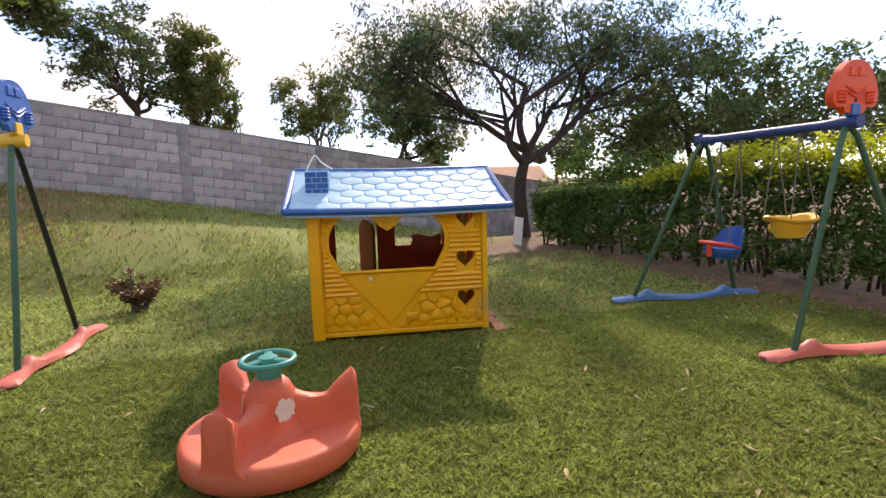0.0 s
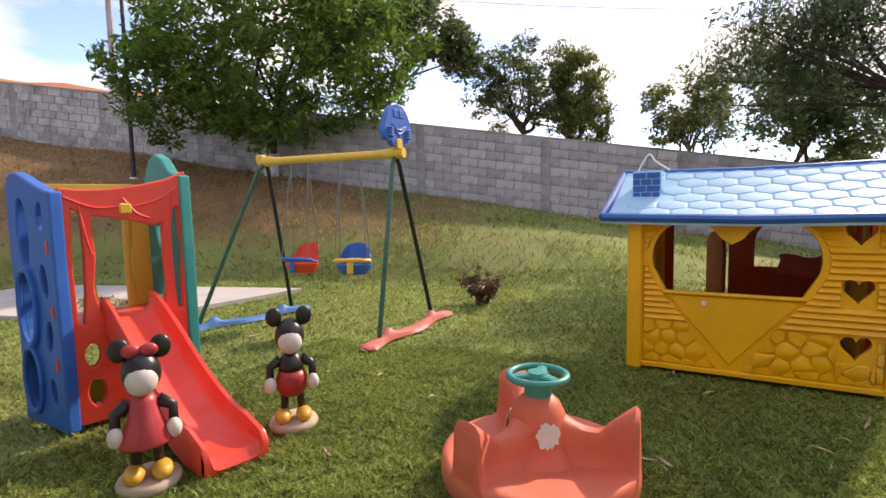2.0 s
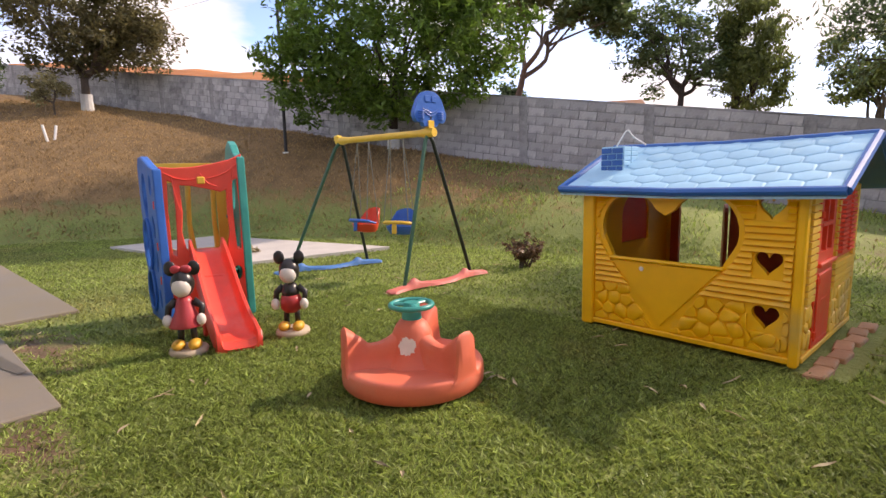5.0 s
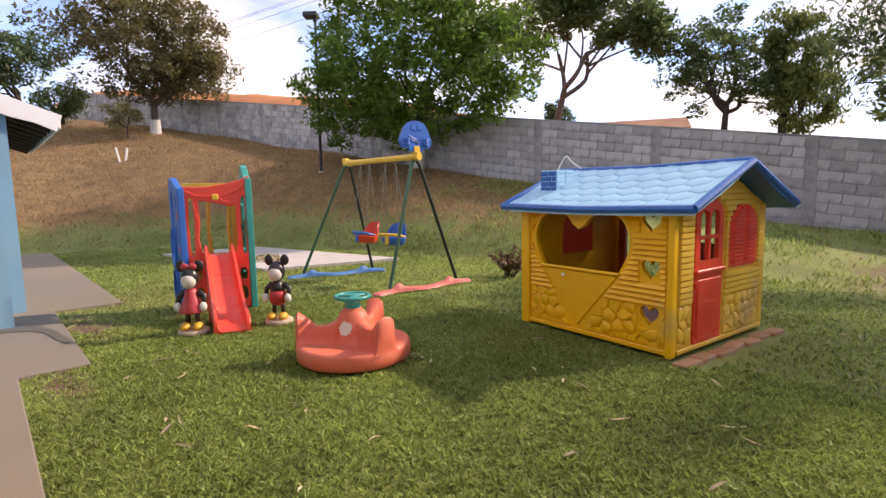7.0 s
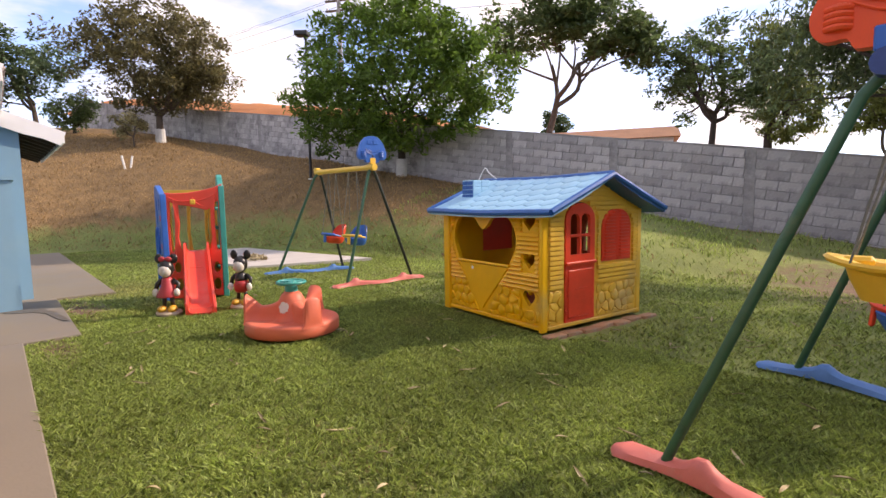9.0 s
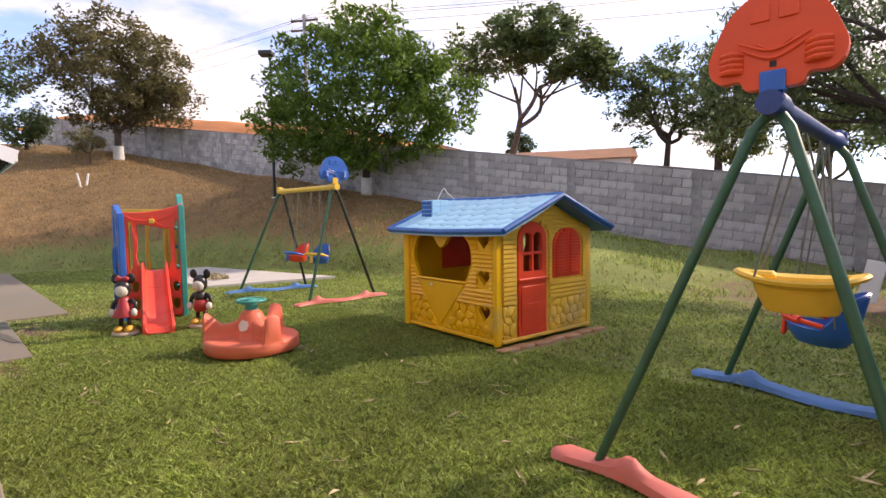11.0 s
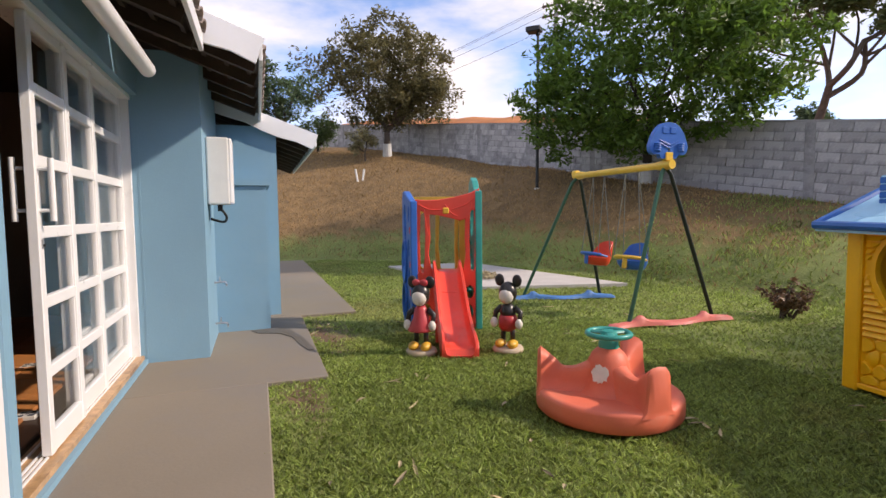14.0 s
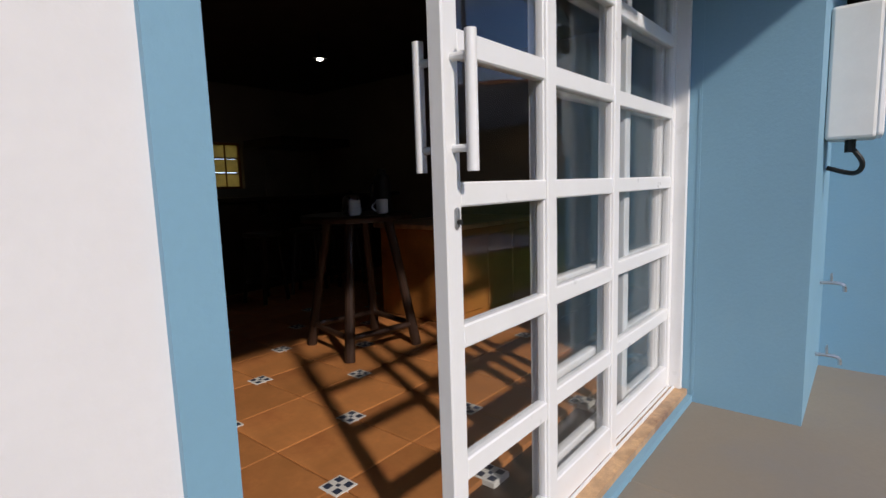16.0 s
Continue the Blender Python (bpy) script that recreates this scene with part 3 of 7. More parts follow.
def big_heart():
    """The window: two round lobes above the sill."""
    pts = [(HX + 0.40, HZ)]
    for k in range(13):
        a = radians(-18 + k * (166 / 12.0))
        pts.append((HX + 0.265 + 0.235 * math.cos(a), 0.83 + 0.255 * math.sin(a)))
    pts = [p for p in pts if p[0] > HX + 0.035]
    pts.append((HX, 0.925))
    left = [(2 * HX - x, z) for x, z in pts[:-1]][::-1]
    return pts + left


def heart_limit(z):
    """Half-width of the whole heart at height z (window above the sill, flat shield below)."""
    if z < 0.09 or z > 1.085:
        return 0.0
    if z < HZ:
        return 0.42 * (z - 0.09) / (HZ - 0.09)
    if z < 0.83:
        return 0.42 + 0.10 * math.sin((z - HZ) / (0.83 - HZ) * math.pi / 2)
    return 0.265 + 0.255 * math.sqrt(max(0, 1 - ((z - 0.83) / 0.27) ** 2))


HL, HD = 1.52, 1.42
house = empty("playhouse", pose(0.14, 4.40, 0.0, 0, 0, -6.5), "yellow plastic playhouse with blue roof and red door on the lawn", "playhouse")
rng = random.Random(4)
hearts = [heart(1.335, z, 0.16, 0.155) for z in (1.005, 0.645, 0.29)]
front = part("front_wall", plate([(0, 0.02), (HL, 0.02), (HL, 1.14), (0, 1.14)], [big_heart(), *hearts], 0.045), M["yellow"], house, "yellow moulded wall with a heart window")
# lap boards, each ending at the heart and at the corner posts
z = 0.385
while z < 1.10:
    z1 = z + 0.042
    segs = []
    for side in (-1, 1):
        la, lb = heart_limit(z), heart_limit(z1)
        if side < 0:
            q = [(0.105, z), (HX - la - 0.015, z), (HX - lb - 0.015, z1 - 0.011), (0.105, z1 - 0.011)]
            segs.append(q)
        else:
            xs = [(HX + la + 0.015, HX + lb + 0.015), (1.475, 1.475)]
            hole = next((hz for hz in (1.005, 0.645, 0.29) if hz - 0.085 < (z + z1) / 2 < hz + 0.085), None)
            if hole:
                segs.append([(xs[0][0], z), (1.248, z), (1.248, z1 - 0.011), (xs[0][1], z1 - 0.011)])
                segs.append([(1.422, z), (1.475, z), (1.475, z1 - 0.011), (1.422, z1 - 0.011)])
            else:
                segs.append([(xs[0][0], z), (1.475, z), (1.475, z1 - 0.011), (xs[0][1], z1 - 0.011)])
    for q in segs:
        if q[1][0] - q[0][0] > 0.02:
            bm = bmesh.new()
            zs = (q[0][1], q[2][1])
            vs = [bm.verts.new((x, 0.0, zz)) for x, zz in q]
            fr = [bm.verts.new((q[0][0] + 0.004, -0.028, q[0][1] + 0.003)), bm.verts.new((q[1][0] - 0.004, -0.028, q[1][1] + 0.003)), bm.verts.new((q[2][0] - 0.004, -0.007, q[2][1])), bm.verts.new((q[3][0] + 0.004, -0.007, q[3][1]))]
            bm.faces.new(fr)
            for k in range(4):
                bm.faces.new((vs[k], vs[(k + 1) % 4], fr[(k + 1) % 4], fr[k]))
            part("board", bm, M["yellow"], front)
    z = z1
# raised field stones below
def stones(parent, region, step, material, face=-1, seed=3):
    r = random.Random(seed)
    for poly in cells(region, step, r):
        cx, cz = sum(p[0] for p in poly) / len(poly), sum(p[1] for p in poly) / len(poly)
        q = [(cx + (p[0] - cx) * 0.93, cz + (p[1] - cz) * 0.93) for p in poly]
        # rounded corners
        q2 = []
        for i in range(len(q)):
            a, b, c = q[i - 1], q[i], q[(i + 1) % len(q)]
            q2 += [(b[0] + (a[0] - b[0]) * 0.22, b[1] + (a[1] - b[1]) * 0.22), (b[0] + (c[0] - b[0]) * 0.22, b[1] + (c[1] - b[1]) * 0.22)]
        d = r.uniform(0.012, 0.020)
        bm = bmesh.new()
        lay = [(1.0, 0.0), (0.965, 0.7), (0.86, 1.0)]
        rings = [[bm.verts.new((cx + (p[0] - cx) * s, face * d * t, cz + (p[1] - cz) * s)) for p in q2] for s, t in lay]
        for a, b in zip(rings, rings[1:]):
            for k in range(len(a)):
                bm.faces.new((a[k], a[(k + 1) % len(a)], b[(k + 1) % len(a)], b[k]))
        bm.faces.new(rings[-1])
        part("stone", bm, material, parent, smooth=True)


stones(front, [(0.10, 0.065), (HX - 0.06, 0.065), (HX - 0.265, 0.375), (0.10, 0.375)], 0.115, M["yellow"], seed=3)
stones(front, [(HX + 0.06, 0.065), (1.235, 0.065), (1.235, 0.375), (HX + 0.265, 0.375)], 0.115, M["yellow"], seed=8)
stones(front, [(1.435, 0.065), (1.475, 0.065), (1.475, 0.375), (1.435, 0.375)], 0.10, M["yellow"], seed=9)
stones(front, [(1.235, 0.065), (1.435, 0.065), (1.435, 0.195), (1.235, 0.195)], 0.11, M["yellow"], seed=12)
part("heart_sill", tube([(HX - 0.42, -0.012, HZ - 0.005), (HX + 0.42, -0.012, HZ - 0.005)], 0.016, 8), M["yellow"], front)
bm = prism([(HX, 0.095), (HX + 0.405, HZ - 0.02), (HX - 0.405, HZ - 0.02)], 0.0, -0.012, 0.97)
part("heart_shield", bm, M["yellow"], front)
bm = lathe([(0.0, 0), (0.018, 0), (0.018, 0.004), (0.0, 0.006)], 10)
bmesh.ops.transform(bm, matrix=pose(HX - 0.16, -0.012, 0.515, 90, 0, 0), verts=bm.verts[:])
part("round_sticker", bm, M["sticker"], front, "small worn white sticker")
part("skirting", box(0.09, 1.485, -0.024, 0.0, 0.02, 0.058, 0.006), M["yellow"], front)
part("corner_post", box(-0.012, 0.092, -0.035, 0.05, 0.0, 1.14, 0.012), M["yellow"], house)
part("corner_post", box(1.478, HL + 0.012, -0.030, 0.05, 0.0, 1.14, 0.012), M["yellow"], house)

# side wall with door and shutters; its own x runs along the depth of the house
RZ, RV = 1.43, 0.71
def arch(x0, x1, z0, z1, n=10):
    r = (x1 - x0) / 2
    c = (x0 + x1) / 2
    return [(x0, z0), (x1, z0)] + [(c + r * math.cos(math.pi * k / n), z1 - r * 0.8 + r * 0.8 * math.sin(math.pi * k / n)) for k in range(n + 1)]


gable = [(0.045, 0.02), (HD, 0.02), (HD, 1.12), (RV, RZ), (0.045, 1.13)]
to_side = Matrix.Translation((HL, 0, 0)) @ pose(0, 0, 0, 0, 0, 90)      # local x -> +v, local -y -> +u
door_o, win_o = arch(0.27, 0.70, 0.055, 1.20), arch(0.80, 1.26, 0.60, 1.13)
side = part("side_wall", plate(gable, [door_o, win_o], 0.045), M["yellow_b"], house, "sun-faded yellow moulded wall with an arched door")
side.matrix_basis = to_side
def side_boards(parent, holes, material, zbase=0.40):
    z = zbase
    while z < RZ - 0.04:
        z1 = z + 0.045
        zm = (z + z1) / 2
        lim0, lim1 = 0.06, HD - 0.06
        if zm > 1.11:
            k = (zm - 1.11) / (RZ - 1.11)
            lim0, lim1 = 0.06 + (RV - 0.06) * k + 0.03, HD - 0.06 - (HD - 0.06 - RV) * k - 0.03
        spans = [(lim0, lim1)]
        for hx0, hx1, hz0, hz1 in holes:
            if hz0 < zm < hz1:
                r = (hx1 - hx0) / 2
                c = (hx0 + hx1) / 2
                top = hz1 - r * 0.8
                hw = r if zm < top else r * math.sqrt(max(0, 1 - ((zm - top) / (r * 0.8)) ** 2))
                hw += 0.03
                new_spans = []
                for a, b in spans:
                    if a < c - hw:
                        new_spans.append((a, min(b, c - hw)))
                    if b > c + hw:
                        new_spans.append((max(a, c + hw), b))
                spans = new_spans
        for a, b in spans:
            if b - a > 0.02:
                part("board", prism([(a, z), (b, z), (b, z1 - 0.010), (a, z1 - 0.010)], 0, -0.024, 0.97), material, parent)
        z = z1
side_boards(side, [(0.27, 0.70, 0.0, 1.20), (0.80, 1.26, 0.58, 1.13)], M["yellow_b"])
stones(side, [(0.06, 0.065), (0.235, 0.065), (0.235, 0.385), (0.06, 0.385)], 0.115, M["yellow_b"], seed=21)
stones(side, [(0.735, 0.065), (1.36, 0.065), (1.36, 0.385), (0.735, 0.385)], 0.115, M["yellow_b"], seed=22)
part("skirting", box(0.05, HD - 0.01, -0.022, 0.0, 0.02, 0.056, 0.006), M["yellow_b"], side)
# red door in the arch
door = part("door", plate(arch(0.278, 0.692, 0.06, 1.19), [arch(0.345, 0.472, 0.70, 1.09, 6), arch(0.498, 0.625, 0.70, 1.09, 6)], 0.035), M["red"], house, "red plastic door with a four-pane window")
door.matrix_basis = to_side @ Matrix.Translation((0, -0.012, 0))
for nm, b in (("glazing_bar", (0.335, 0.635, -0.004, 0.02, 0.865, 0.895)), ("ledge", (0.27, 0.70, -0.026, 0.0, 0.605, 0.635)), ("letter_slot", (0.40, 0.57, -0.012, 0.0, 0.36, 0.385))):
    part(nm, box(*b, 0.006), M["red"], door)
part("door_panel", box(0.31, 0.66, -0.010, 0.0, 0.10, 0.56, 0.008), M["red"], door)
for zz in (0.16, 0.52, 0.95):
    part("hinge", tube([(0.272, -0.014, zz - 0.02), (0.272, -0.014, zz + 0.02)], 0.012, 8), M["red"], door)
# arched red shutters
for nm, x0, x1 in (("shutter", 0.803, 1.027), ("shutter", 1.033, 1.257)):
    full = arch(0.803, 1.257, 0.605, 1.125, 16)
    half = clip(full, ((1.027, 0) if x1 < 1.03 else (1.033, 0)), ((-1, 0) if x1 < 1.03 else (1, 0)))
    sh = part(nm, plate(half, [], 0.025), M["red"], house, "red louvred plastic shutter")
    sh.matrix_basis = to_side @ Matrix.Translation((0, -0.014, 0))
    zz = 0.635
    while zz < 1.09:
        r, c = 0.2, 1.03
        hw = 0.2 if zz < 0.94 else 0.2 * math.sqrt(max(0, 1 - ((zz + 0.03 - 0.94) / 0.185) ** 2))
        a, b = (c - hw, c - 0.03) if x1 < 1.03 else (c + 0.03, c + hw)
        if b - a > 0.03:
            part("slat", prism([(a, zz), (b, zz), (b, zz + 0.022), (a, zz + 0.022)], 0, -0.024, 0.92), M["red"], sh)
        zz += 0.032
# left wall, with shut red shutters seen inside
lw = part("left_wall", plate([(0.045, 0.02), (HD, 0.02), (HD, 1.12), (RV, RZ), (0.045, 1.13)], [arch(0.50, 0.98, 0.62, 1.06)], 0.045), M["yellow"], house)
lw.matrix_basis = Matrix.Translation((0.045, 0, 0)) @ pose(0, 0, 0, 0, 0, 90)
sh = part("shutter", plate(arch(0.50, 0.98, 0.62, 1.06), [], 0.02), M["red"], house, "closed red plastic shutter")
sh.matrix_basis = Matrix.Translation((0.03, 0, 0)) @ pose(0, 0, 0, 0, 0, 90)
# back wall with an open doorway and a window
bw = part("back_wall", plate([(0.05, 0.02), (HL - 0.05, 0.02), (HL - 0.05, 1.13), (0.05, 1.13)], [[(0.16, 0.06), (0.62, 0.06), (0.62, 1.04), (0.16, 1.04)], arch(0.82, 1.36, 0.62, 1.06)], 0.045), M["shaded_red"], house, "red plastic back wall with openings, its shade in the colour")
bw.matrix_basis = Matrix.Translation((0, HD - 0.045, 0))
# panel added over the bare ground so the heart openings look dark
part("floor_panel", box(0.055, HL - 0.055, 0.055, HD - 0.055, 0.0, 0.03, 0.004), M["shaded_red"], house, "dark red panel added over the ground inside the playhouse")
bd = part("back_door", plate(arch(0.0, 0.40, 0.06, 0.92), [], 0.03), M["shaded_red"], house, "red plastic back door standing ajar, its shade in the colour")
bd.matrix_basis = Matrix.Translation((0.60, HD - 0.02, 0)) @ pose(0, 0, 0, 0, 0, 112)
part("corner_post", box(-0.01, 0.09, HD - 0.05, HD + 0.03, 0.0, 1.12, 0.012), M["yellow"], house)
part("corner_post", box(HL - 0.08, HL + 0.012, HD - 0.05, HD + 0.03, 0.0, 1.12, 0.012), M["yellow_b"], house)
# roof: two thick slabs with rounded rims, moulded shingles, chimney
RX0, RX1, RY0, RY1, RTOP = -0.17, 1.72, -0.12, 1.57, 1.475
def roof_z(x, s):
    """Height of the roof's upper face; s runs from the ridge (0) to an eave (1)."""
    return RTOP + (1.125 - RTOP) * s - 0.015 * math.sin(math.pi * s) - 0.018 * math.sin(math.pi * (x - RX0) / (RX1 - RX0))


def slab(y_e):
    bm = bmesh.new()
    ss = [i / 8 for i in range(9)]
    xs_ = [RX0 + (RX1 - RX0) * k / 16 for k in range(17)]
    top_ = [[bm.verts.new((x, RV + (y_e - RV) * q, roof_z(x, q))) for q in ss] for x in xs_]
    low_ = [[bm.verts.new((x, RV + (y_e - RV) * q, roof_z(x, q) - 0.05)) for q in ss] for x in xs_]
    for g in (top_, low_):
        for a, b in zip(g, g[1:]):
            for k in range(8):
                bm.faces.new((a[k], a[k + 1], b[k + 1], b[k]))
    for k in range(8):
        bm.faces.new((top_[0][k], top_[0][k + 1], low_[0][k + 1], low_[0][k]))
        bm.faces.new((top_[-1][k], top_[-1][k + 1], low_[-1][k + 1], low_[-1][k]))
    for k in range(16):
        bm.faces.new((top_[k][0], top_[k + 1][0], low_[k + 1][0], low_[k][0]))
        bm.faces.new((top_[k][-1], top_[k + 1][-1], low_[k + 1][-1], low_[k][-1]))
    return bm
rf = part("roof_front", slab(RY0), M["roof_blue"], house, "light blue moulded roof slope with deep blue rim", smooth=False)
rb = part("roof_back", slab(RY1), M["blue"], house, "deep blue moulded roof slope")
rim = [(RX0, RY0, 1.115), (RX1, RY0, 1.115)]
part("roof_rim", tube([(RX0 - 0.005, RY0, 1.118), (0.77, RY0, 1.10), (RX1 + 0.005, RY0, 1.118)], 0.030, 8), M["blue"], house)
for xx in (RX0, RX1):
    part("roof_rim", tube([(xx, RY0, 1.118), (xx, RV, RTOP - 0.02), (xx, RY1, 1.118)], 0.030, 8), M["blue"], house)
part("roof_ridge", tube([(RX0, RV, RTOP - 0.012), (0.77, RV, RTOP - 0.03), (RX1, RV, RTOP - 0.012)], 0.026, 8), M["blue"], house)
# raised hexagon shingles
slope = (RTOP - 1.125) / (RV - RY0)
sang = math.degrees(math.atan(slope))
slen = math.hypot(RV - RY0, RTOP - 1.125)
hx, hy = 0.205, 0.150
j, yy = 0, 0.09
while yy < slen - 0.07:
    xx = RX0 + 0.13 + (j % 2) * hx / 2
    while xx < RX1 - 0.10:
        if not (-0.12 < xx < 0.25 and 0.34 < yy < 0.72):
            bm = bmesh.new()
            hexa = [(hx * 0.565 * math.cos(radians(60 * k + 30)), hy * 0.62 * math.sin(radians(60 * k + 30))) for k in range(6)]
            def at_(a, b, up):
                q = 1 - (yy + b) / slen
                return (xx + a, RY0 + (RV - RY0) * (yy + b) / slen, roof_z(xx + a, min(1, max(0, q))) + up)
            low = [bm.verts.new(at_(a, b, -0.002)) for a, b in hexa]
            mid = [bm.verts.new(at_(a * 0.94, b * 0.93, 0.0045)) for a, b in hexa]
            top = [bm.verts.new(at_(a * 0.80, b * 0.78, 0.0065)) for a, b in hexa]
            bm.faces.new(top)
            for lo_, hi_ in ((low, mid), (mid, top)):
                for k in range(6):
                    bm.faces.new((lo_[k], lo_[(k + 1) % 6], hi_[(k + 1) % 6], hi_[k]))
            part("shingle", bm, M["roof_blue"], rf, smooth=True)
        xx += hx
    yy += hy * 0.94
    j += 1
# square chimney let into the front slope, with bricks
ch = part("chimney", box(-0.03, 0.17, 0.26, 0.50, 1.22, 1.455, 0.008), M["roof_blue"], house, "blue moulded chimney with dark brick pattern")
for r in range(4):
    x = -0.03
    w = [0.06, 0.08, 0.06] if r % 2 == 0 else [0.10, 0.10]
    for k in w:
        part("brick", box(x + 0.004, x + k - 0.004, 0.252, 0.262, 1.25 + r * 0.05, 1.25 + r * 0.05 + 0.042, 0.003), M["blue"], ch)
        x += k
    for yb0, yb1 in ((0.265, 0.375), (0.385, 0.495)):
        part("brick", box(0.168, 0.176, yb0, yb1, 1.30 + r * 0.04, 1.30 + r * 0.04 + 0.034, 0.002), M["roof_blue"], ch)
# white cord loop behind the chimney
part("cord", tube(curve_pts([(-0.04, 0.50, 1.44), (0.0, 0.52, 1.53), (0.05, 0.54, 1.60), (0.10, 0.56, 1.54), (0.20, 0.58, 1.47)], 5), 0.007, 6), M["white"], house, "twisted white cord")
# soft pink cloth hung over the back window sill
rows = []
for i in range(9):
    u = i / 8
    rows.append([(1.00 + 0.34 * u + 0.01 * math.sin(7 * v), HD - 0.06 - 0.05 * math.sin(math.pi * v) + 0.012 * math.sin(9 * u), 0.70 - 0.16 * v + 0.03 * math.sin(5 * u + 1) + 0.05 * u) for v in (0, 0.2, 0.4, 0.6, 0.8, 1.0)])
pk = part("cloth", thicken(sheet(rows), 0.012), M["pink"], None, smooth=True)
pk.matrix_world = house.matrix_world.copy()
tagged(pk, "crumpled pink cloth hung over the playhouse window sill", "cloth")
# brick footing beside the door
base = tagged(new("brick_footing"), "worn brick edging set in soil beside the playhouse", "bricks", kind="structure")
base.matrix_world = house.matrix_world.copy()
for k in range(7):
    o = part("brick", box(-0.11, 0.11, -0.055, 0.055, -0.03, 0.03, 0.008), M["brick"], base)
    o.matrix_basis = pose(HL + 0.13 + rng.uniform(-0.02, 0.02), 0.02 + k * 0.225, -0.018, rng.uniform(-3, 3), rng.uniform(-3, 3), 90 + rng.uniform(-6, 6))

# ---- swings ----
def bucket_seat(parent, at, yaw, shell, bar):
    """A toddler seat: moulded shell with high back, and a T-shaped safety bar. It faces its own -y."""
    # a rounded tub: each ring of the wall is low in front and high behind
    n = 30
    rows = []
    for k in range(n + 1):
        t = 2 * math.pi * k / n
        c, q = math.cos(t), math.sin(t)
        back = min(1.0, max(0.0, (q + 0.05) / 0.75))
        back = back * back * (3 - 2 * back)
        top = 0.085 + 0.205 * back - 0.05 * back * c * c
        col = [(0.0, 0.0, 0.0)]
        for f, g in ((0.45, -0.004), (0.80, 0.004), (0.95, 0.030)):
            col.append((0.135 * f * c, 0.135 * f * q, g))
        for f in (0.35, 0.7, 0.92, 1.0):
            lean = 1.0 + 0.10 * f + 0.10 * back * f
            narrow = 1 - 0.22 * back * f
            col.append((0.140 * c * lean * narrow, 0.140 * q * lean, 0.030 + (top - 0.030) * f))
        col.append((0.140 * c * 1.20 * (1 - 0.22 * back), 0.140 * q * (1.20 + 0.10 * back), top - 0.006))
        rows.append(col)
    m = pose(*at, -6, 0, yaw) @ Matrix.Diagonal((1.12, 1.08, 1.12, 1))
    tub = sheet(rows)
    bmesh.ops.remove_doubles(tub, verts=tub.verts[:], dist=0.0005)
    s = part("seat", thicken(tub, 0.012), shell, parent, "moulded toddler seat shell", smooth=True)
    s.matrix_basis = m
    b = part("safety_bar", tube(curve_pts([(-0.155, -0.09, 0.115), (-0.09, -0.160, 0.12), (0.09, -0.160, 0.12), (0.155, -0.09, 0.115)], 4), 0.026, 10, flat=0.8), bar, parent, "moulded T-shaped safety bar", smooth=True)
    b.matrix_basis = m
    c = part("crotch_strap", box(-0.028, 0.028, -0.182, -0.156, -0.005, 0.12, 0.010), bar, b)
    c2 = part("side_arm", tube([(-0.152, -0.10, 0.115), (-0.150, 0.01, 0.10)], 0.013, 8), bar, b)
    part("side_arm", tube([(0.152, -0.10, 0.115), (0.150, 0.01, 0.10)], 0.013, 8), bar, b)
    return m


def boat_seat(parent, at, yaw, shell):
    """A boat-shaped seat: flared rim over a narrower hull."""
    rows = []
    n = 28
    for r, z in ((0.02, -0.12), (0.55, -0.118), (0.70, -0.06), (0.76, 0.0), (1.0, 0.022), (1.03, 0.038), (0.98, 0.05), (0.72, 0.035), (0.60, -0.02), (0.45, -0.08), (0.02, -0.09)):
        rows.append([(r * 0.165 * math.cos(2 * math.pi * k / n), r * (0.30 if math.sin(2 * math.pi * k / n) < 0 else 0.24) * math.sin(2 * math.pi * k / n), z + (0.035 * abs(math.sin(2 * math.pi * k / n)) ** 3 if r > 0.65 else 0)) for k in range(n + 1)])
    bm = sheet(rows)
    bmesh.ops.remove_doubles(bm, verts=bm.verts[:], dist=0.001)
    s = part("seat", bm, shell, parent, "boat-shaped moulded seat", smooth=True)
    m = pose(*at, 0, 0, yaw)
    s.matrix_basis = m
    part("seat_block", box(-0.05, 0.05, -0.24, -0.12, 0.03, 0.075, 0.015), shell, s)
    part("seat_boss", tube([(-0.172, -0.02, -0.05), (-0.10, -0.02, -0.05)], 0.045, 12), shell, s)
    return m


def base_rail(parent, a, b, material):
    """A moulded ground rail: a low ridge with raised cones where the legs stand."""
    a, b = Vector(a), Vector(b)
    d = (b - a)
    n = 40
    side = Vector((-d.y, d.x, 0)).normalized()
    rows = []
    for i in range(n + 1):
        t = i / n
        h = 0.045 + 0.055 * math.exp(-((t - 0.24) / 0.035) ** 2) + 0.055 * math.exp(-((t - 0.76) / 0.035) ** 2) - 0.012 * math.cos(t * 12)
        w = 0.075 + 0.018 * math.cos(t * 4 * math.pi)
        if i in (0, n):
            h, w = 0.02, 0.04
        p = a + d * t + side * 0.02 * math.sin(t * 9)
        rows.append([p + side * (-w), p + side * (-w * 0.8) + Vector((0, 0, h * 0.7)), p + side * (-w * 0.3) + Vector((0, 0, h)), p + side * (w * 0.3) + Vector((0, 0, h)), p + side * (w * 0.8) + Vector((0, 0, h * 0.7)), p + side * w])
    bm = sheet(rows)
    bm.faces.new([v for v in bm.verts[:6]])
    bm.faces.new([v for v in bm.verts[-6:]][::-1])
    return part("base_rail", bm, material, parent, "moulded plastic ground rail", smooth=True)


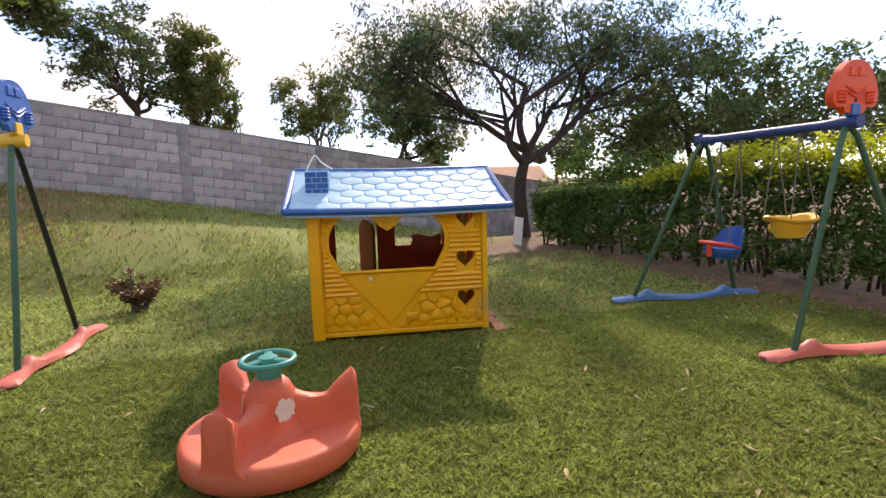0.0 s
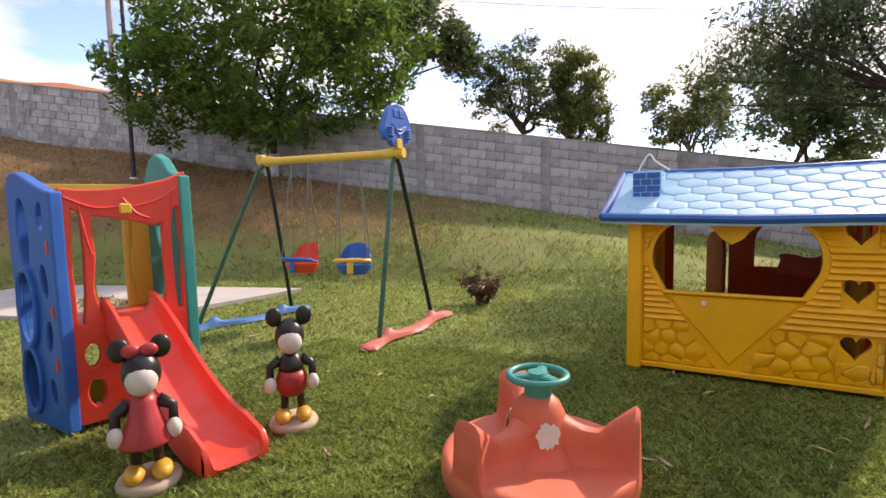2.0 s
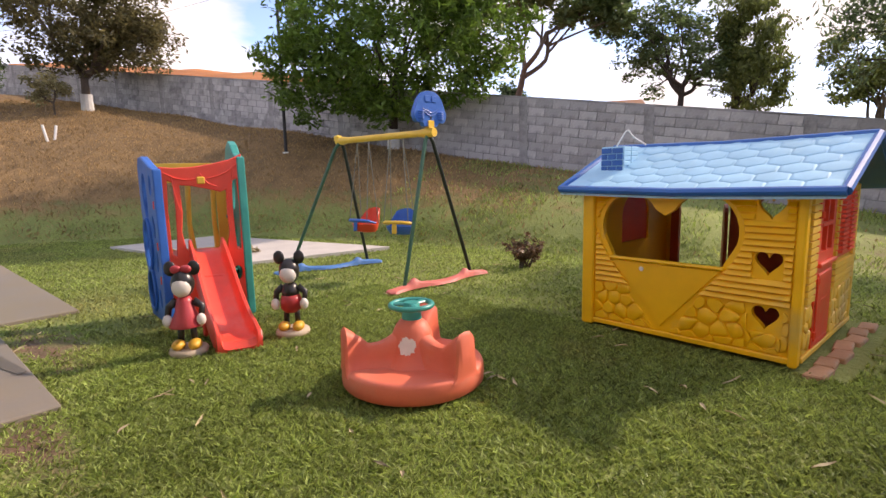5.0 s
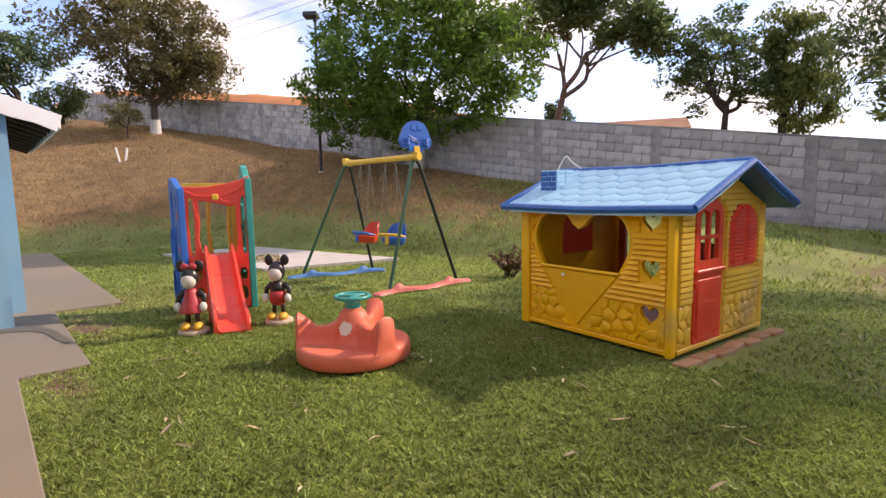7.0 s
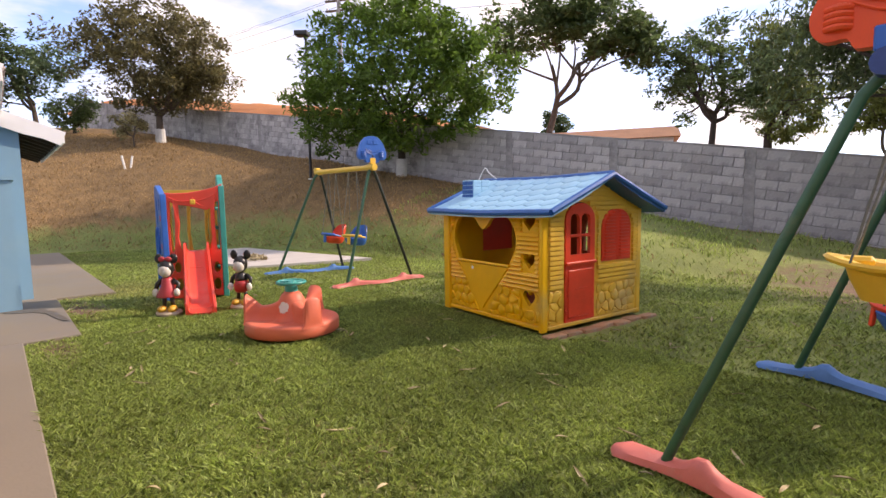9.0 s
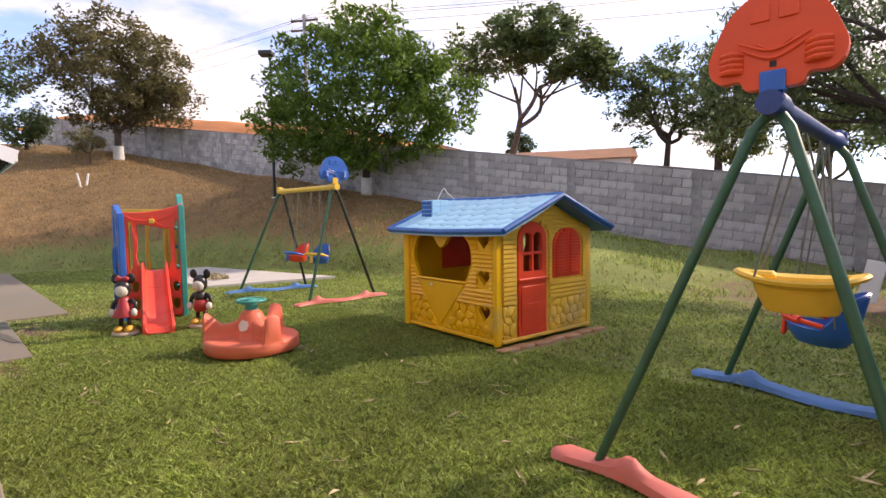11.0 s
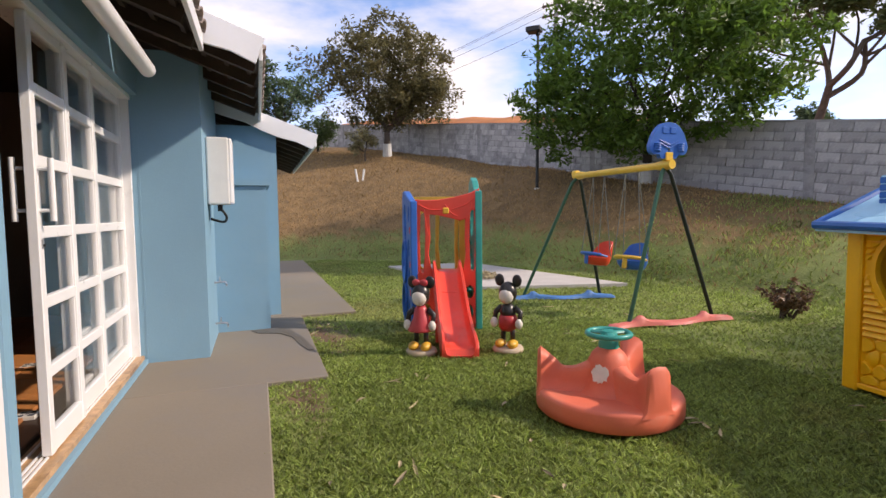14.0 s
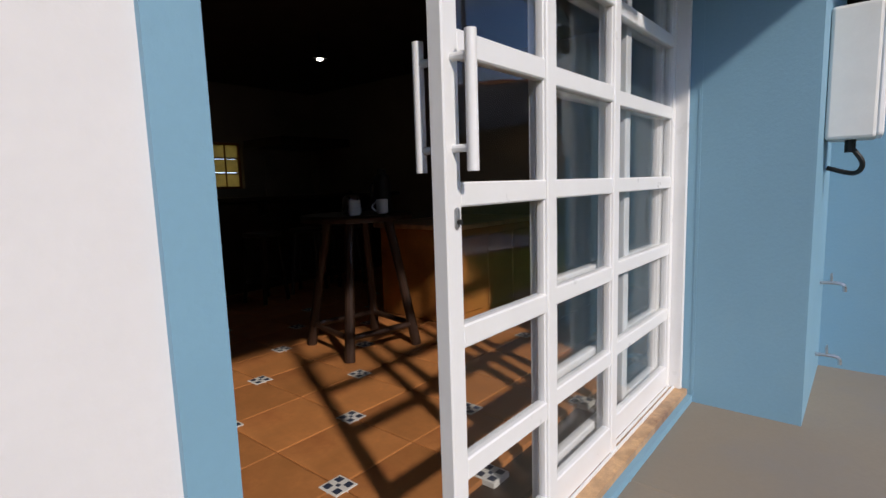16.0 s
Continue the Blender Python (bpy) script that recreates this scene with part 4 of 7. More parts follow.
def face_plate(parent, m, material, tab, size=0.21):
    """The plain rounded head plate at the beam's end, with a bowed brow, two side lugs and a small tab."""
    half = [(0.045, -0.135), (0.100, -0.130), (0.125, -0.090), (0.190, -0.092), (0.232, -0.055), (0.242, 0.010), (0.220, 0.070), (0.198, 0.125), (0.165, 0.178), (0.122, 0.222), (0.078, 0.246), (0.030, 0.256)]
    k = size / 0.21
    ring_ = [(x * k, z * k) for x, z in half] + [(-x * k, z * k) for x, z in half[::-1]]
    out = [(q.x, q.y) for q in curve_pts([(x, z, 0) for x, z in ring_], 3)]
    p = part("head_plate", plate(out, [], 0.06, bevel=0.018), material, parent, "plain rounded moulded head plate", smooth=False)
    p.matrix_basis = m
    for s in (-1, 1):
        lug = bmesh.new()
        for j in range(4):
            tube(curve_pts([(s * 0.115, 0.004, 0.020 - 0.023 * j), (s * 0.150, -0.022, 0.022 - 0.023 * j), (s * 0.190, 0.004, 0.024 - 0.023 * j)], 4), 0.014, 8, lug)
        part("lug", lug, material, p)
    for zz, w, drop in ((0.045, 0.125, 0.030), (0.015, 0.115, 0.032), (0.030, 0.060, 0.014)):
        part("raised_line", tube(curve_pts([(-w, -0.002, zz + 0.02), (0, -0.005, zz - drop), (w, -0.002, zz + 0.02)], 6), 0.006, 6), material, p)
    for sx in (-0.05, 0.05):
        part("raised_pane", box(sx - 0.036, sx + 0.036, -0.008, 0.002, 0.135, 0.205, 0.004), material, p)
    part("bolt_hole", box(-0.012, 0.012, -0.004, 0.004, -0.052, -0.028), M["black"], p)
    part("tab", box(-0.046, 0.046, -0.014, 0.05, -0.155, -0.066, 0.006), tab, p)


def swing(name, label, near, far, top_n, top_f, base_n, base_f, mats, face_m, seats):
    """An A-frame swing. near, far: two feet of each frame; top_*: beam ends; base_*: ends of ground rails."""
    o = Vector((*[(near[0][i] + near[1][i] + far[0][i] + far[1][i]) / 4 for i in (0, 1)], 0))
    th = empty(name, Matrix.Translation(o), label, "swing", "pair of playground swings")
    for feet, top, inward in ((near, top_n, top_f), (far, top_f, top_n)):
        t = Vector(top) - o
        for k, f in enumerate(feet):
            p = Vector((*f, 0.03)) - o
            q = t + (p - t) * 0.11
            q.z = t.z - 0.10
            other = Vector((*feet[1 - k], 0.03)) - o
            mid = t + (other - t) * 0.012
            mid.z = t.z - 0.028
            bend = t + (p - t) * 0.045
            bend.z = t.z - 0.045
            line = [p, p + (q - p) * 0.5, q, bend, mid]
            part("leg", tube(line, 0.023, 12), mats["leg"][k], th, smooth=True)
    base_rail(th, Vector((*base_n[0], 0)) - o, Vector((*base_n[1], 0)) - o, mats["base_n"])
    base_rail(th, Vector((*base_f[0], 0)) - o, Vector((*base_f[1], 0)) - o, mats["base_f"])
    a, b = Vector(top_n) - o, Vector(top_f) - o
    d = (b - a).normalized()
    pts = [a - d * 0.10, a + d * 0.03, a + d * 0.16, (a + b) / 2, b - d * 0.14, b - d * 0.05, b + d * 0.08]
    bm = tube(pts, [0.050, 0.056, 0.040, 0.040, 0.040, 0.055, 0.048], 12)
    part("beam", bm, mats["beam"], th, "moulded plastic beam", smooth=True)
    kb = b + d * 0.06
    part("end_cap", box(kb.x - 0.05, kb.x + 0.05, kb.y - 0.05, kb.y + 0.05, kb.z - 0.01, kb.z + 0.075, 0.02), mats["beam"], th)
    face_plate(th, Matrix.Translation((a - d * 0.05) + Vector((0, 0, 0.20))) @ face_m, mats["face"], mats["tab"])
    for frac, at, yaw, kind, shell, bar in seats:
        hang = a + (b - a) * frac
        pos = Vector(at) - o
        if kind == "bucket":
            m = bucket_seat(th, pos, yaw, shell, bar)
            lugs = [(-0.15, 0.06, 0.10), (0.15, 0.06, 0.10), (-0.15, -0.13, 0.12), (0.15, -0.13, 0.12)]
        else:
            m = boat_seat(th, pos, yaw, shell)
            lugs = [(-0.13, 0.12, 0.04), (0.13, 0.12, 0.04), (-0.12, -0.2, 0.05), (0.12, -0.2, 0.05)]
        for k, lp in enumerate(lugs):
            w = m @ Vector(lp)
            h = hang + d * (0.11 if (w - hang).dot(d) > 0 else -0.11)
            mid = h + (w - h) * 0.72
            part("rope", tube([h - Vector((0, 0, 0.03)), mid, w], 0.0055, 6), M["rope"], th)
    return th


# first swing: the second leg of each pair is near black, the first green
swing("swing", "two-seat swing with yellow beam, green and near-black A-frame legs", ((-1.98, 4.33), (-2.03, 5.55)), ((-4.10, 4.22), (-3.80, 5.32)), (-2.04, 4.84, 1.735), (-3.62, 4.81, 1.735),
      ((-1.97, 4.08), (-1.86, 5.66)), ((-4.05, 3.93), (-3.62, 5.44)),
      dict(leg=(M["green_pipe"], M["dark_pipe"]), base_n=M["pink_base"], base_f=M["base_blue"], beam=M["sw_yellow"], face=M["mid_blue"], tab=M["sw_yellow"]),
      pose(0, 0, 0, 0, 0, 86), [(0.33, (-2.57, 4.86, 0.54), 20, "bucket", M["mid_blue"], M["sw_yellow"]), (0.72, (-3.21, 4.83, 0.54), 2, "bucket", M["red"], M["mid_blue"])])
swing("swing", "two-seat swing with navy beam and green A-frame legs", ((3.48, 2.75), (4.72, 2.64)), ((3.52, 4.64), (4.74, 4.50)), (4.15, 2.98, 1.70), (4.16, 4.42, 1.68),
      ((3.22, 2.77), (4.98, 2.60)), ((3.27, 4.67), (4.98, 4.42)),
      dict(leg=(M["green_pipe"], M["green_pipe"]), base_n=M["pink_base"], base_f=M["base_blue"], beam=M["navy"], face=M["orange_red"], tab=M["mid_blue"]),
      pose(0, 0, 0, 0, 0, 2), [(0.34, (4.20, 3.42, 0.89), -84, "boat", M["sw_yellow"], None), (0.76, (4.16, 4.12, 0.50), -86, "bucket", M["mid_blue"], M["red"])])

# ---- slide tower ----
def rounded(x0, x1, z0, z1, r, n=5):
    out = []
    for cx, cz, a0 in ((x1 - r, z1 - r, 0), (x0 + r, z1 - r, 90), (x0 + r, z0 + r, 180), (x1 - r, z0 + r, 270)):
        out += [(cx + r * math.cos(radians(a0 + 90 * k / n)), cz + r * math.sin(radians(a0 + 90 * k / n))) for k in range(n + 1)]
    return out


def oval(cx, cz, rx, rz, n=18, tilt=0):
    t = radians(tilt)
    return [(cx + rx * math.cos(2 * math.pi * k / n) * math.cos(t) - rz * math.sin(2 * math.pi * k / n) * math.sin(t), cz + rx * math.cos(2 * math.pi * k / n) * math.sin(t) + rz * math.sin(2 * math.pi * k / n) * math.cos(t)) for k in range(n)]


slide = empty("slide", pose(-2.87, 2.573, 0, 0, 0, -20), "plastic climbing tower with red slide and blue and teal sides", "slide")
# blue climbing side: large rings and a row of bean-shaped footholds
top = [(-0.36, 0.02), (0.30, 0.0), (0.31, 0.5), (0.30, 1.0), (0.31, 1.36), (0.22, 1.37), (0.10, 1.40), (-0.05, 1.44), (-0.2, 1.48), (-0.30, 1.47), (-0.36, 1.40), (-0.37, 1.0), (-0.35, 0.5)]
holes = [oval(-0.14, 1.13, 0.085, 0.20, tilt=4), oval(-0.13, 0.70, 0.125, 0.215), oval(-0.14, 0.28, 0.12, 0.18), oval(0.14, 1.22, 0.04, 0.085, 10, -8), oval(0.13, 0.86, 0.045, 0.10, 10, 10), oval(0.14, 0.55, 0.04, 0.09, 10, -10), oval(0.13, 0.22, 0.04, 0.085, 10, 8)]
bs = part("side_panel", plate(top, holes, 0.07, bevel=0.012), M["mid_blue"], slide, "blue climbing panel with round holes")
bs.matrix_basis = pose(0.36, -0.375, 0, 0, 0, 15) @ pose(-0.22, 0, 0) @ Matrix.Diagonal((0.72, 1, 1, 1))
for cx, cz, rx, rz in ((-0.13, 0.70, 0.135, 0.225), (-0.14, 0.28, 0.13, 0.19)):
    pts = [(x, -0.008, z) for x, z in oval(cx, cz, rx, rz, 26)]
    part("hole_rim", tube(pts + [pts[0]], 0.018, 6), M["mid_blue"], bs)
for cz in (1.02, 0.66, 0.36):
    part("raised_mark", box(0.215, 0.245, -0.006, 0.004, cz, cz + 0.07, 0.003), M["red"], bs)
# teal side with an arched top
tp = [(-0.36, 0.0), (0.32, 0.0), (0.33, 1.0), (0.32, 1.46), (0.24, 1.47), (0.12, 1.50), (0.02, 1.58), (-0.10, 1.62), (-0.22, 1.58), (-0.32, 1.46), (-0.36, 1.30)]
ts = part("side_panel", plate(tp, [oval(-0.04, 1.18, 0.15, 0.20), oval(-0.04, 0.62, 0.14, 0.22), oval(0.02, 0.24, 0.10, 0.12)], 0.07, bevel=0.012), M["teal"], slide, "teal panel with arched top")
ts.matrix_basis = pose(0.345, 0.30, 0, 0, 0, 6) @ pose(-0.25, 0, 0) @ Matrix.Diagonal((0.78, 1, 1, 1))
for z in (0.35, 0.62, 0.88, 1.14):
    part("foothold", box(-0.20, -0.02, -0.05, 0.0, z, z + 0.05, 0.015), M["teal"], ts)
# red front, cut like a draped curtain above the slide
fr = [(-0.40, 0.02), (0.43, 0.02), (0.44, 0.7), (0.42, 1.40), (0.43, 1.49), (0.30, 1.44), (0.10, 1.40), (-0.10, 1.375), (-0.28, 1.37), (-0.41, 1.38)]
hole_mid = [(-0.15, 0.58), (0.15, 0.58), (0.215, 0.65), (0.245, 0.80), (0.235, 0.95), (0.24, 1.17), (0.18, 1.15), (0.10, 1.17), (0.0, 1.19), (-0.11, 1.21), (-0.225, 1.22), (-0.215, 0.98), (-0.24, 0.80), (-0.21, 0.66)]
hole_l = [(-0.35, 0.62), (-0.315, 0.60), (-0.295, 0.78), (-0.285, 1.0), (-0.29, 1.24), (-0.34, 1.26), (-0.355, 1.0)]
hole_r = [(0.315, 0.62), (0.36, 0.62), (0.37, 1.0), (0.36, 1.27), (0.31, 1.25), (0.30, 1.0), (0.305, 0.78)]
low1 = [oval(-0.28, 0.42, 0.05, 0.07, 10), oval(-0.27, 0.20, 0.055, 0.08, 10), oval(0.30, 0.40, 0.05, 0.07, 10), oval(0.29, 0.18, 0.055, 0.08, 10)]
fp = part("front_panel", plate(fr, [hole_mid, hole_l, hole_r, *low1], 0.06, bevel=0.010), M["slide_red"], slide, "red curtain-shaped front panel")
fp.matrix_basis = Matrix.Translation((0.33, 0, 0)) @ pose(0, 0, 0, 0, 0, 90) @ Matrix.Diagonal((0.80, 1, 1, 1))
for x0, z0, x1, z1 in ((-0.38, 1.33, -0.05, 1.27), (0.05, 1.27, 0.41, 1.42), (-0.30, 1.30, -0.24, 1.0), (0.33, 1.38, 0.26, 1.05), (-0.02, 1.32, 0.15, 1.20)):
    part("fold", tube(curve_pts([(x0, -0.002, z0), ((x0 + x1) / 2, -0.006, (z0 + z1) / 2 - 0.03), (x1, -0.002, z1)], 6), 0.007, 6), M["slide_red"], fp, smooth=True)
part("badge", box(-0.05, 0.03, -0.02, 0.0, 1.225, 1.29, 0.010), M["sw_yellow"], fp, "small worn yellow badge")
# yellow back with an opening, and the floor
bp = part("back_panel", plate(rounded(-0.40, 0.42, 0.0, 1.42, 0.06), [rounded(-0.26, 0.27, 0.60, 1.24, 0.08), oval(0, 0.30, 0.15, 0.16)], 0.05, bevel=0.010), M["sw_yellow"], slide, "yellow back panel with an opening")
bp.matrix_basis = Matrix.Translation((-0.13, -0.09, 0)) @ pose(0, 0, 0, 0, 0, 90) @ Matrix.Diagonal((0.86, 1, 1, 1))
for y in (-0.10, 0.12):
    part("grab_post", tube([(-0.14, y, 0.60), (-0.13, y - 0.015, 0.85), (-0.15, y, 1.25)], [0.03, 0.022, 0.026], 8), M["sw_yellow"], slide, smooth=True)
part("deck", box(-0.16, 0.30, -0.33, 0.32, 0.54, 0.60, 0.012), M["slide_red"], slide)
# chute: a trough with raised lips
line = curve_pts([(0.22, 0.0, 0.62), (0.34, 0.0, 0.605), (0.56, 0.02, 0.47), (0.87, 0.05, 0.25), (1.12, 0.075, 0.115), (1.28, 0.09, 0.075), (1.40, 0.10, 0.07)], 6)
sec = [(-0.185, 0.10), (-0.175, 0.115), (-0.150, 0.11), (-0.135, 0.03), (-0.10, 0.004), (0.0, 0.0), (0.10, 0.004), (0.135, 0.03), (0.150, 0.11), (0.175, 0.115), (0.185, 0.10)]
rows = []
for i, p in enumerate(line):
    t = i / (len(line) - 1)
    k = 1.0 - 0.45 * max(0, (t - 0.82) / 0.18)
    rows.append([(p.x, p.y + a * (0.86 - 0.05 * (1 - t)), p.z + b * k) for a, b in sec])
bm = sheet(rows)
# skirts down the sides and a rounded lower lip
left = [r[0] for r in rows]
right = [r[-1] for r in rows]
sheet([left, [(x, y - 0.004, max(0.0, z - 0.17)) for i, (x, y, z) in enumerate(left)]], bm)
sheet([right, [(x, y + 0.004, max(0.0, z - 0.17)) for i, (x, y, z) in enumerate(right)]], bm)
end = rows[-1]
sheet([end, [(x + 0.03, y, max(0.02, z - 0.05)) for x, y, z in end], [(x + 0.02, y, 0.0) for x, y, z in end]], bm)
bmesh.ops.remove_doubles(bm, verts=bm.verts[:], dist=0.001)
part("chute", bm, M["slide_red"], slide, "red moulded slide chute", smooth=True)
for x in (0.55, 0.85):
    part("chute_leg", box(x, x + 0.06, -0.12, 0.10, 0.0, 0.45 - (x - 0.55) * 0.75, 0.01), M["slide_red"], slide)

# ---- spinning seat ----
SP = empty("carousel_seat", pose(-0.14, 2.63, 0, 0, 0, -59), "faded coral plastic spinning seat with teal wheel on grass", "carousel")
body = lathe([(0.36, 0.0), (0.428, 0.004), (0.440, 0.016), (0.443, 0.060), (0.440, 0.105), (0.432, 0.121), (0.414, 0.129), (0.395, 0.129), (0.28, 0.118), (0.02, 0.112)], 56)
part("base", body, M["coral"], SP, "round moulded seat base", smooth=True)
for k in range(3):
    # a partition whose top dips between the hub and the raised rim wing
    n = 18
    rows = []
    for i in range(n + 3):
        t = min(1.0, i / n)
        r = 0.02 + 0.395 * t
        h = 0.375 - 0.115 * math.sin(min(1, t / 0.55) * math.pi / 2) + 0.115 * max(0, (t - 0.66) / 0.34) ** 0.8
        w = 0.040 + 0.055 * (1 - t) ** 3 + 0.042 * max(0, (t - 0.68) / 0.32) ** 1.5
        if i == n + 1:
            r, h, w = 0.432, h - 0.022, w * 0.92
        if i == n + 2:
            r, h, w = 0.438, 0.17, w * 0.7
        prof = [(-w - 0.045, 0.100), (-w - 0.012, 0.130), (-w, 0.6 * 0.13 + 0.4 * h), (-w * 0.92, h - 0.035), (-w * 0.6, h - 0.008), (0, h), (w * 0.6, h - 0.008), (w * 0.92, h - 0.035), (w, 0.6 * 0.13 + 0.4 * h), (w + 0.012, 0.130), (w + 0.045, 0.100)]
        rows.append([(r, a, min(z, h)) for a, z in prof])
    bm = sheet(rows)
    bm.faces.new([v for v in bm.verts[-11:]])
    # flared wing along the rim
    ob = part("partition", bm, M["coral"], SP, smooth=True)
    ob.matrix_basis = pose(0, 0, 0, 0, 0, 60 + 120 * k)
part("hub", lathe([(0.21, 0.10), (0.165, 0.135), (0.14, 0.20), (0.122, 0.30), (0.098, 0.35), (0.062, 0.385), (0.02, 0.388)], 32), M["coral"], SP, smooth=True)
wheel = part("wheel", ring((0, 0, 0.470), 0.128, 0.0165), M["teal"], SP, "teal plastic hand wheel", smooth=True)
part("wheel_column", lathe([(0.062, 0.385), (0.058, 0.44), (0.050, 0.475), (0.045, 0.488), (0.02, 0.492)], 18), M["teal"], wheel, smooth=True)
for k in range(3):
    part("spoke", tube([(0.02, 0, 0.474), (0.12, 0, 0.470)], [0.030, 0.022], 8, flat=0.45), M["teal"], wheel).matrix_basis = pose(0, 0, 0, 0, 0, 30 + 120 * k)
# torn white stickers
def sticker(at, yaw, tilt, size, seed):
    r = random.Random(seed)
    bm = bmesh.new()
    vs = []
    for k in range(30):
        a = 2 * math.pi * k / 30
        q = size * (0.72 + 0.28 * r.random())
        vs.append((q * math.cos(a), q * math.sin(a)))
    b = plate(vs, [], 0.002)
    s = part("worn_sticker", b, M["sticker"], SP, "torn white sticker")
    s.matrix_basis = pose(*at, tilt, 0, yaw)
sticker((0.137, 0.0, 0.245), 90, -10, 0.062, 5)
sticker((-0.069, -0.119, 0.25), -30, -10, 0.055, 9)

# ---- garden statues: plain figures, one mesh each ----
def statue(name, at, yaw, label, coat, skirt):
    mats = [mat(name + "_paint", (0.02, 0.018, 0.018), 0.35, vary=0.2, bump=0.1, dist=0.003), mat(name + "_coat", coat, 0.4, vary=0.15, bump=0.1, dist=0.003), mat(name + "_pale", (0.66, 0.62, 0.56), 0.45, vary=0.08, bump=0.1, dist=0.003), mat(name + "_shoe", (0.66, 0.36, 0.04), 0.4, vary=0.12, bump=0.1, dist=0.003), mat(name + "_plinth", (0.45, 0.36, 0.26), 0.8, vary=0.15, bump=0.3, dist=0.006)]
    bm = bmesh.new()
    def add(fn, k):
        before = set(bm.faces)
        fn()
        for f in bm.faces:
            if f not in before:
                f.material_index = k
                f.smooth = True
    add(lambda: lathe([(0.145, 0.0), (0.15, 0.02), (0.14, 0.04), (0.02, 0.045)], 16, bm), 4)
    for s in (-1, 1):
        add(lambda: ball((s * 0.062, -0.035, 0.068), (0.05, 0.075, 0.036), bm), 3)
        add(lambda: tube([(s * 0.05, 0, 0.08), (s * 0.045, 0, 0.21)], 0.024, 10, bm), 0)
        add(lambda: tube([(s * 0.065, 0, 0.355), (s * 0.125, 0.01, 0.315), (s * 0.125, -0.03, 0.25)], [0.03, 0.026, 0.024], 10, bm), 0)
        add(lambda: ball((s * 0.125, -0.04, 0.235), (0.036, 0.036, 0.042), bm), 2)
        add(lambda: ball((s * 0.088, 0.01, 0.575), (0.048, 0.022, 0.05), bm), 0)
    if skirt:
        add(lambda: lathe([(0.125, 0.19), (0.128, 0.20), (0.075, 0.29), (0.06, 0.36), (0.045, 0.385), (0.02, 0.39)], 20, bm), 1)
    else:
        add(lambda: lathe([(0.06, 0.17), (0.088, 0.20), (0.092, 0.26), (0.075, 0.30)], 20, bm), 1)
        add(lambda: lathe([(0.074, 0.295), (0.075, 0.33), (0.055, 0.375), (0.03, 0.39)], 20, bm), 0)
    add(lambda: ball((0, 0, 0.475), (0.088, 0.085, 0.092), bm), 0)
    add(lambda: ball((0, -0.040, 0.455), (0.072, 0.062, 0.066), bm), 2)
    if skirt:
        for s in (-1, 1):
            add(lambda: ball((s * 0.038, -0.02, 0.572), (0.042, 0.022, 0.028), bm), 1)
    bmesh.ops.transform(bm, matrix=Matrix.Diagonal((0.92, 0.95, 1.10, 1)), verts=bm.verts[:])
    ob = part(name, bm, mats)
    ob.matrix_world = pose(*at, 0, 0, yaw)
    tagged(ob, label, "statue", "pair of garden statues")


statue("garden_statue", (-1.77, 1.92, 0.0), 52, "painted plaster garden figure in a red skirt on a plinth", (0.50, 0.05, 0.06), True)
statue("garden_statue", (-1.56, 2.66, 0.0), 42, "painted plaster garden figure in red shorts on a plinth", (0.42, 0.03, 0.03), False)

# ---- sliding glass doors ----
def glass(name="clear_glass"):
    m = bpy.data.materials.new(name)
    m.use_nodes = True
    n, l = m.node_tree.nodes, m.node_tree.links
    n.remove(n["Principled BSDF"])
    tr, gl, ms, fr = n.new("ShaderNodeBsdfTransparent"), n.new("ShaderNodeBsdfGlossy"), n.new("ShaderNodeMixShader"), n.new("ShaderNodeLayerWeight")
    tr.inputs["Color"].default_value = (0.95, 0.96, 0.96, 1)
    gl.inputs["Roughness"].default_value = 0.01
    pw, ad = n.new("ShaderNodeMath"), n.new("ShaderNodeMath")
    pw.operation, ad.operation = "POWER", "MULTIPLY_ADD"
    pw.inputs[1].default_value = 5.0
    ad.inputs[1].default_value, ad.inputs[2].default_value = 0.85, 0.035
    l.new(fr.outputs["Facing"], pw.inputs[0])
    l.new(pw.outputs["Value"], ad.inputs[0])
    l.new(ad.outputs["Value"], ms.inputs["Fac"])
    l.new(tr.outputs["BSDF"], ms.inputs[1])
    l.new(gl.outputs["BSDF"], ms.inputs[2])
    l.new(ms.outputs["Shader"], n["Material Output"].inputs["Surface"])
    return m


M["glass"] = glass()
DB, DT, PITCH = 0.085, 2.16, 0.3365


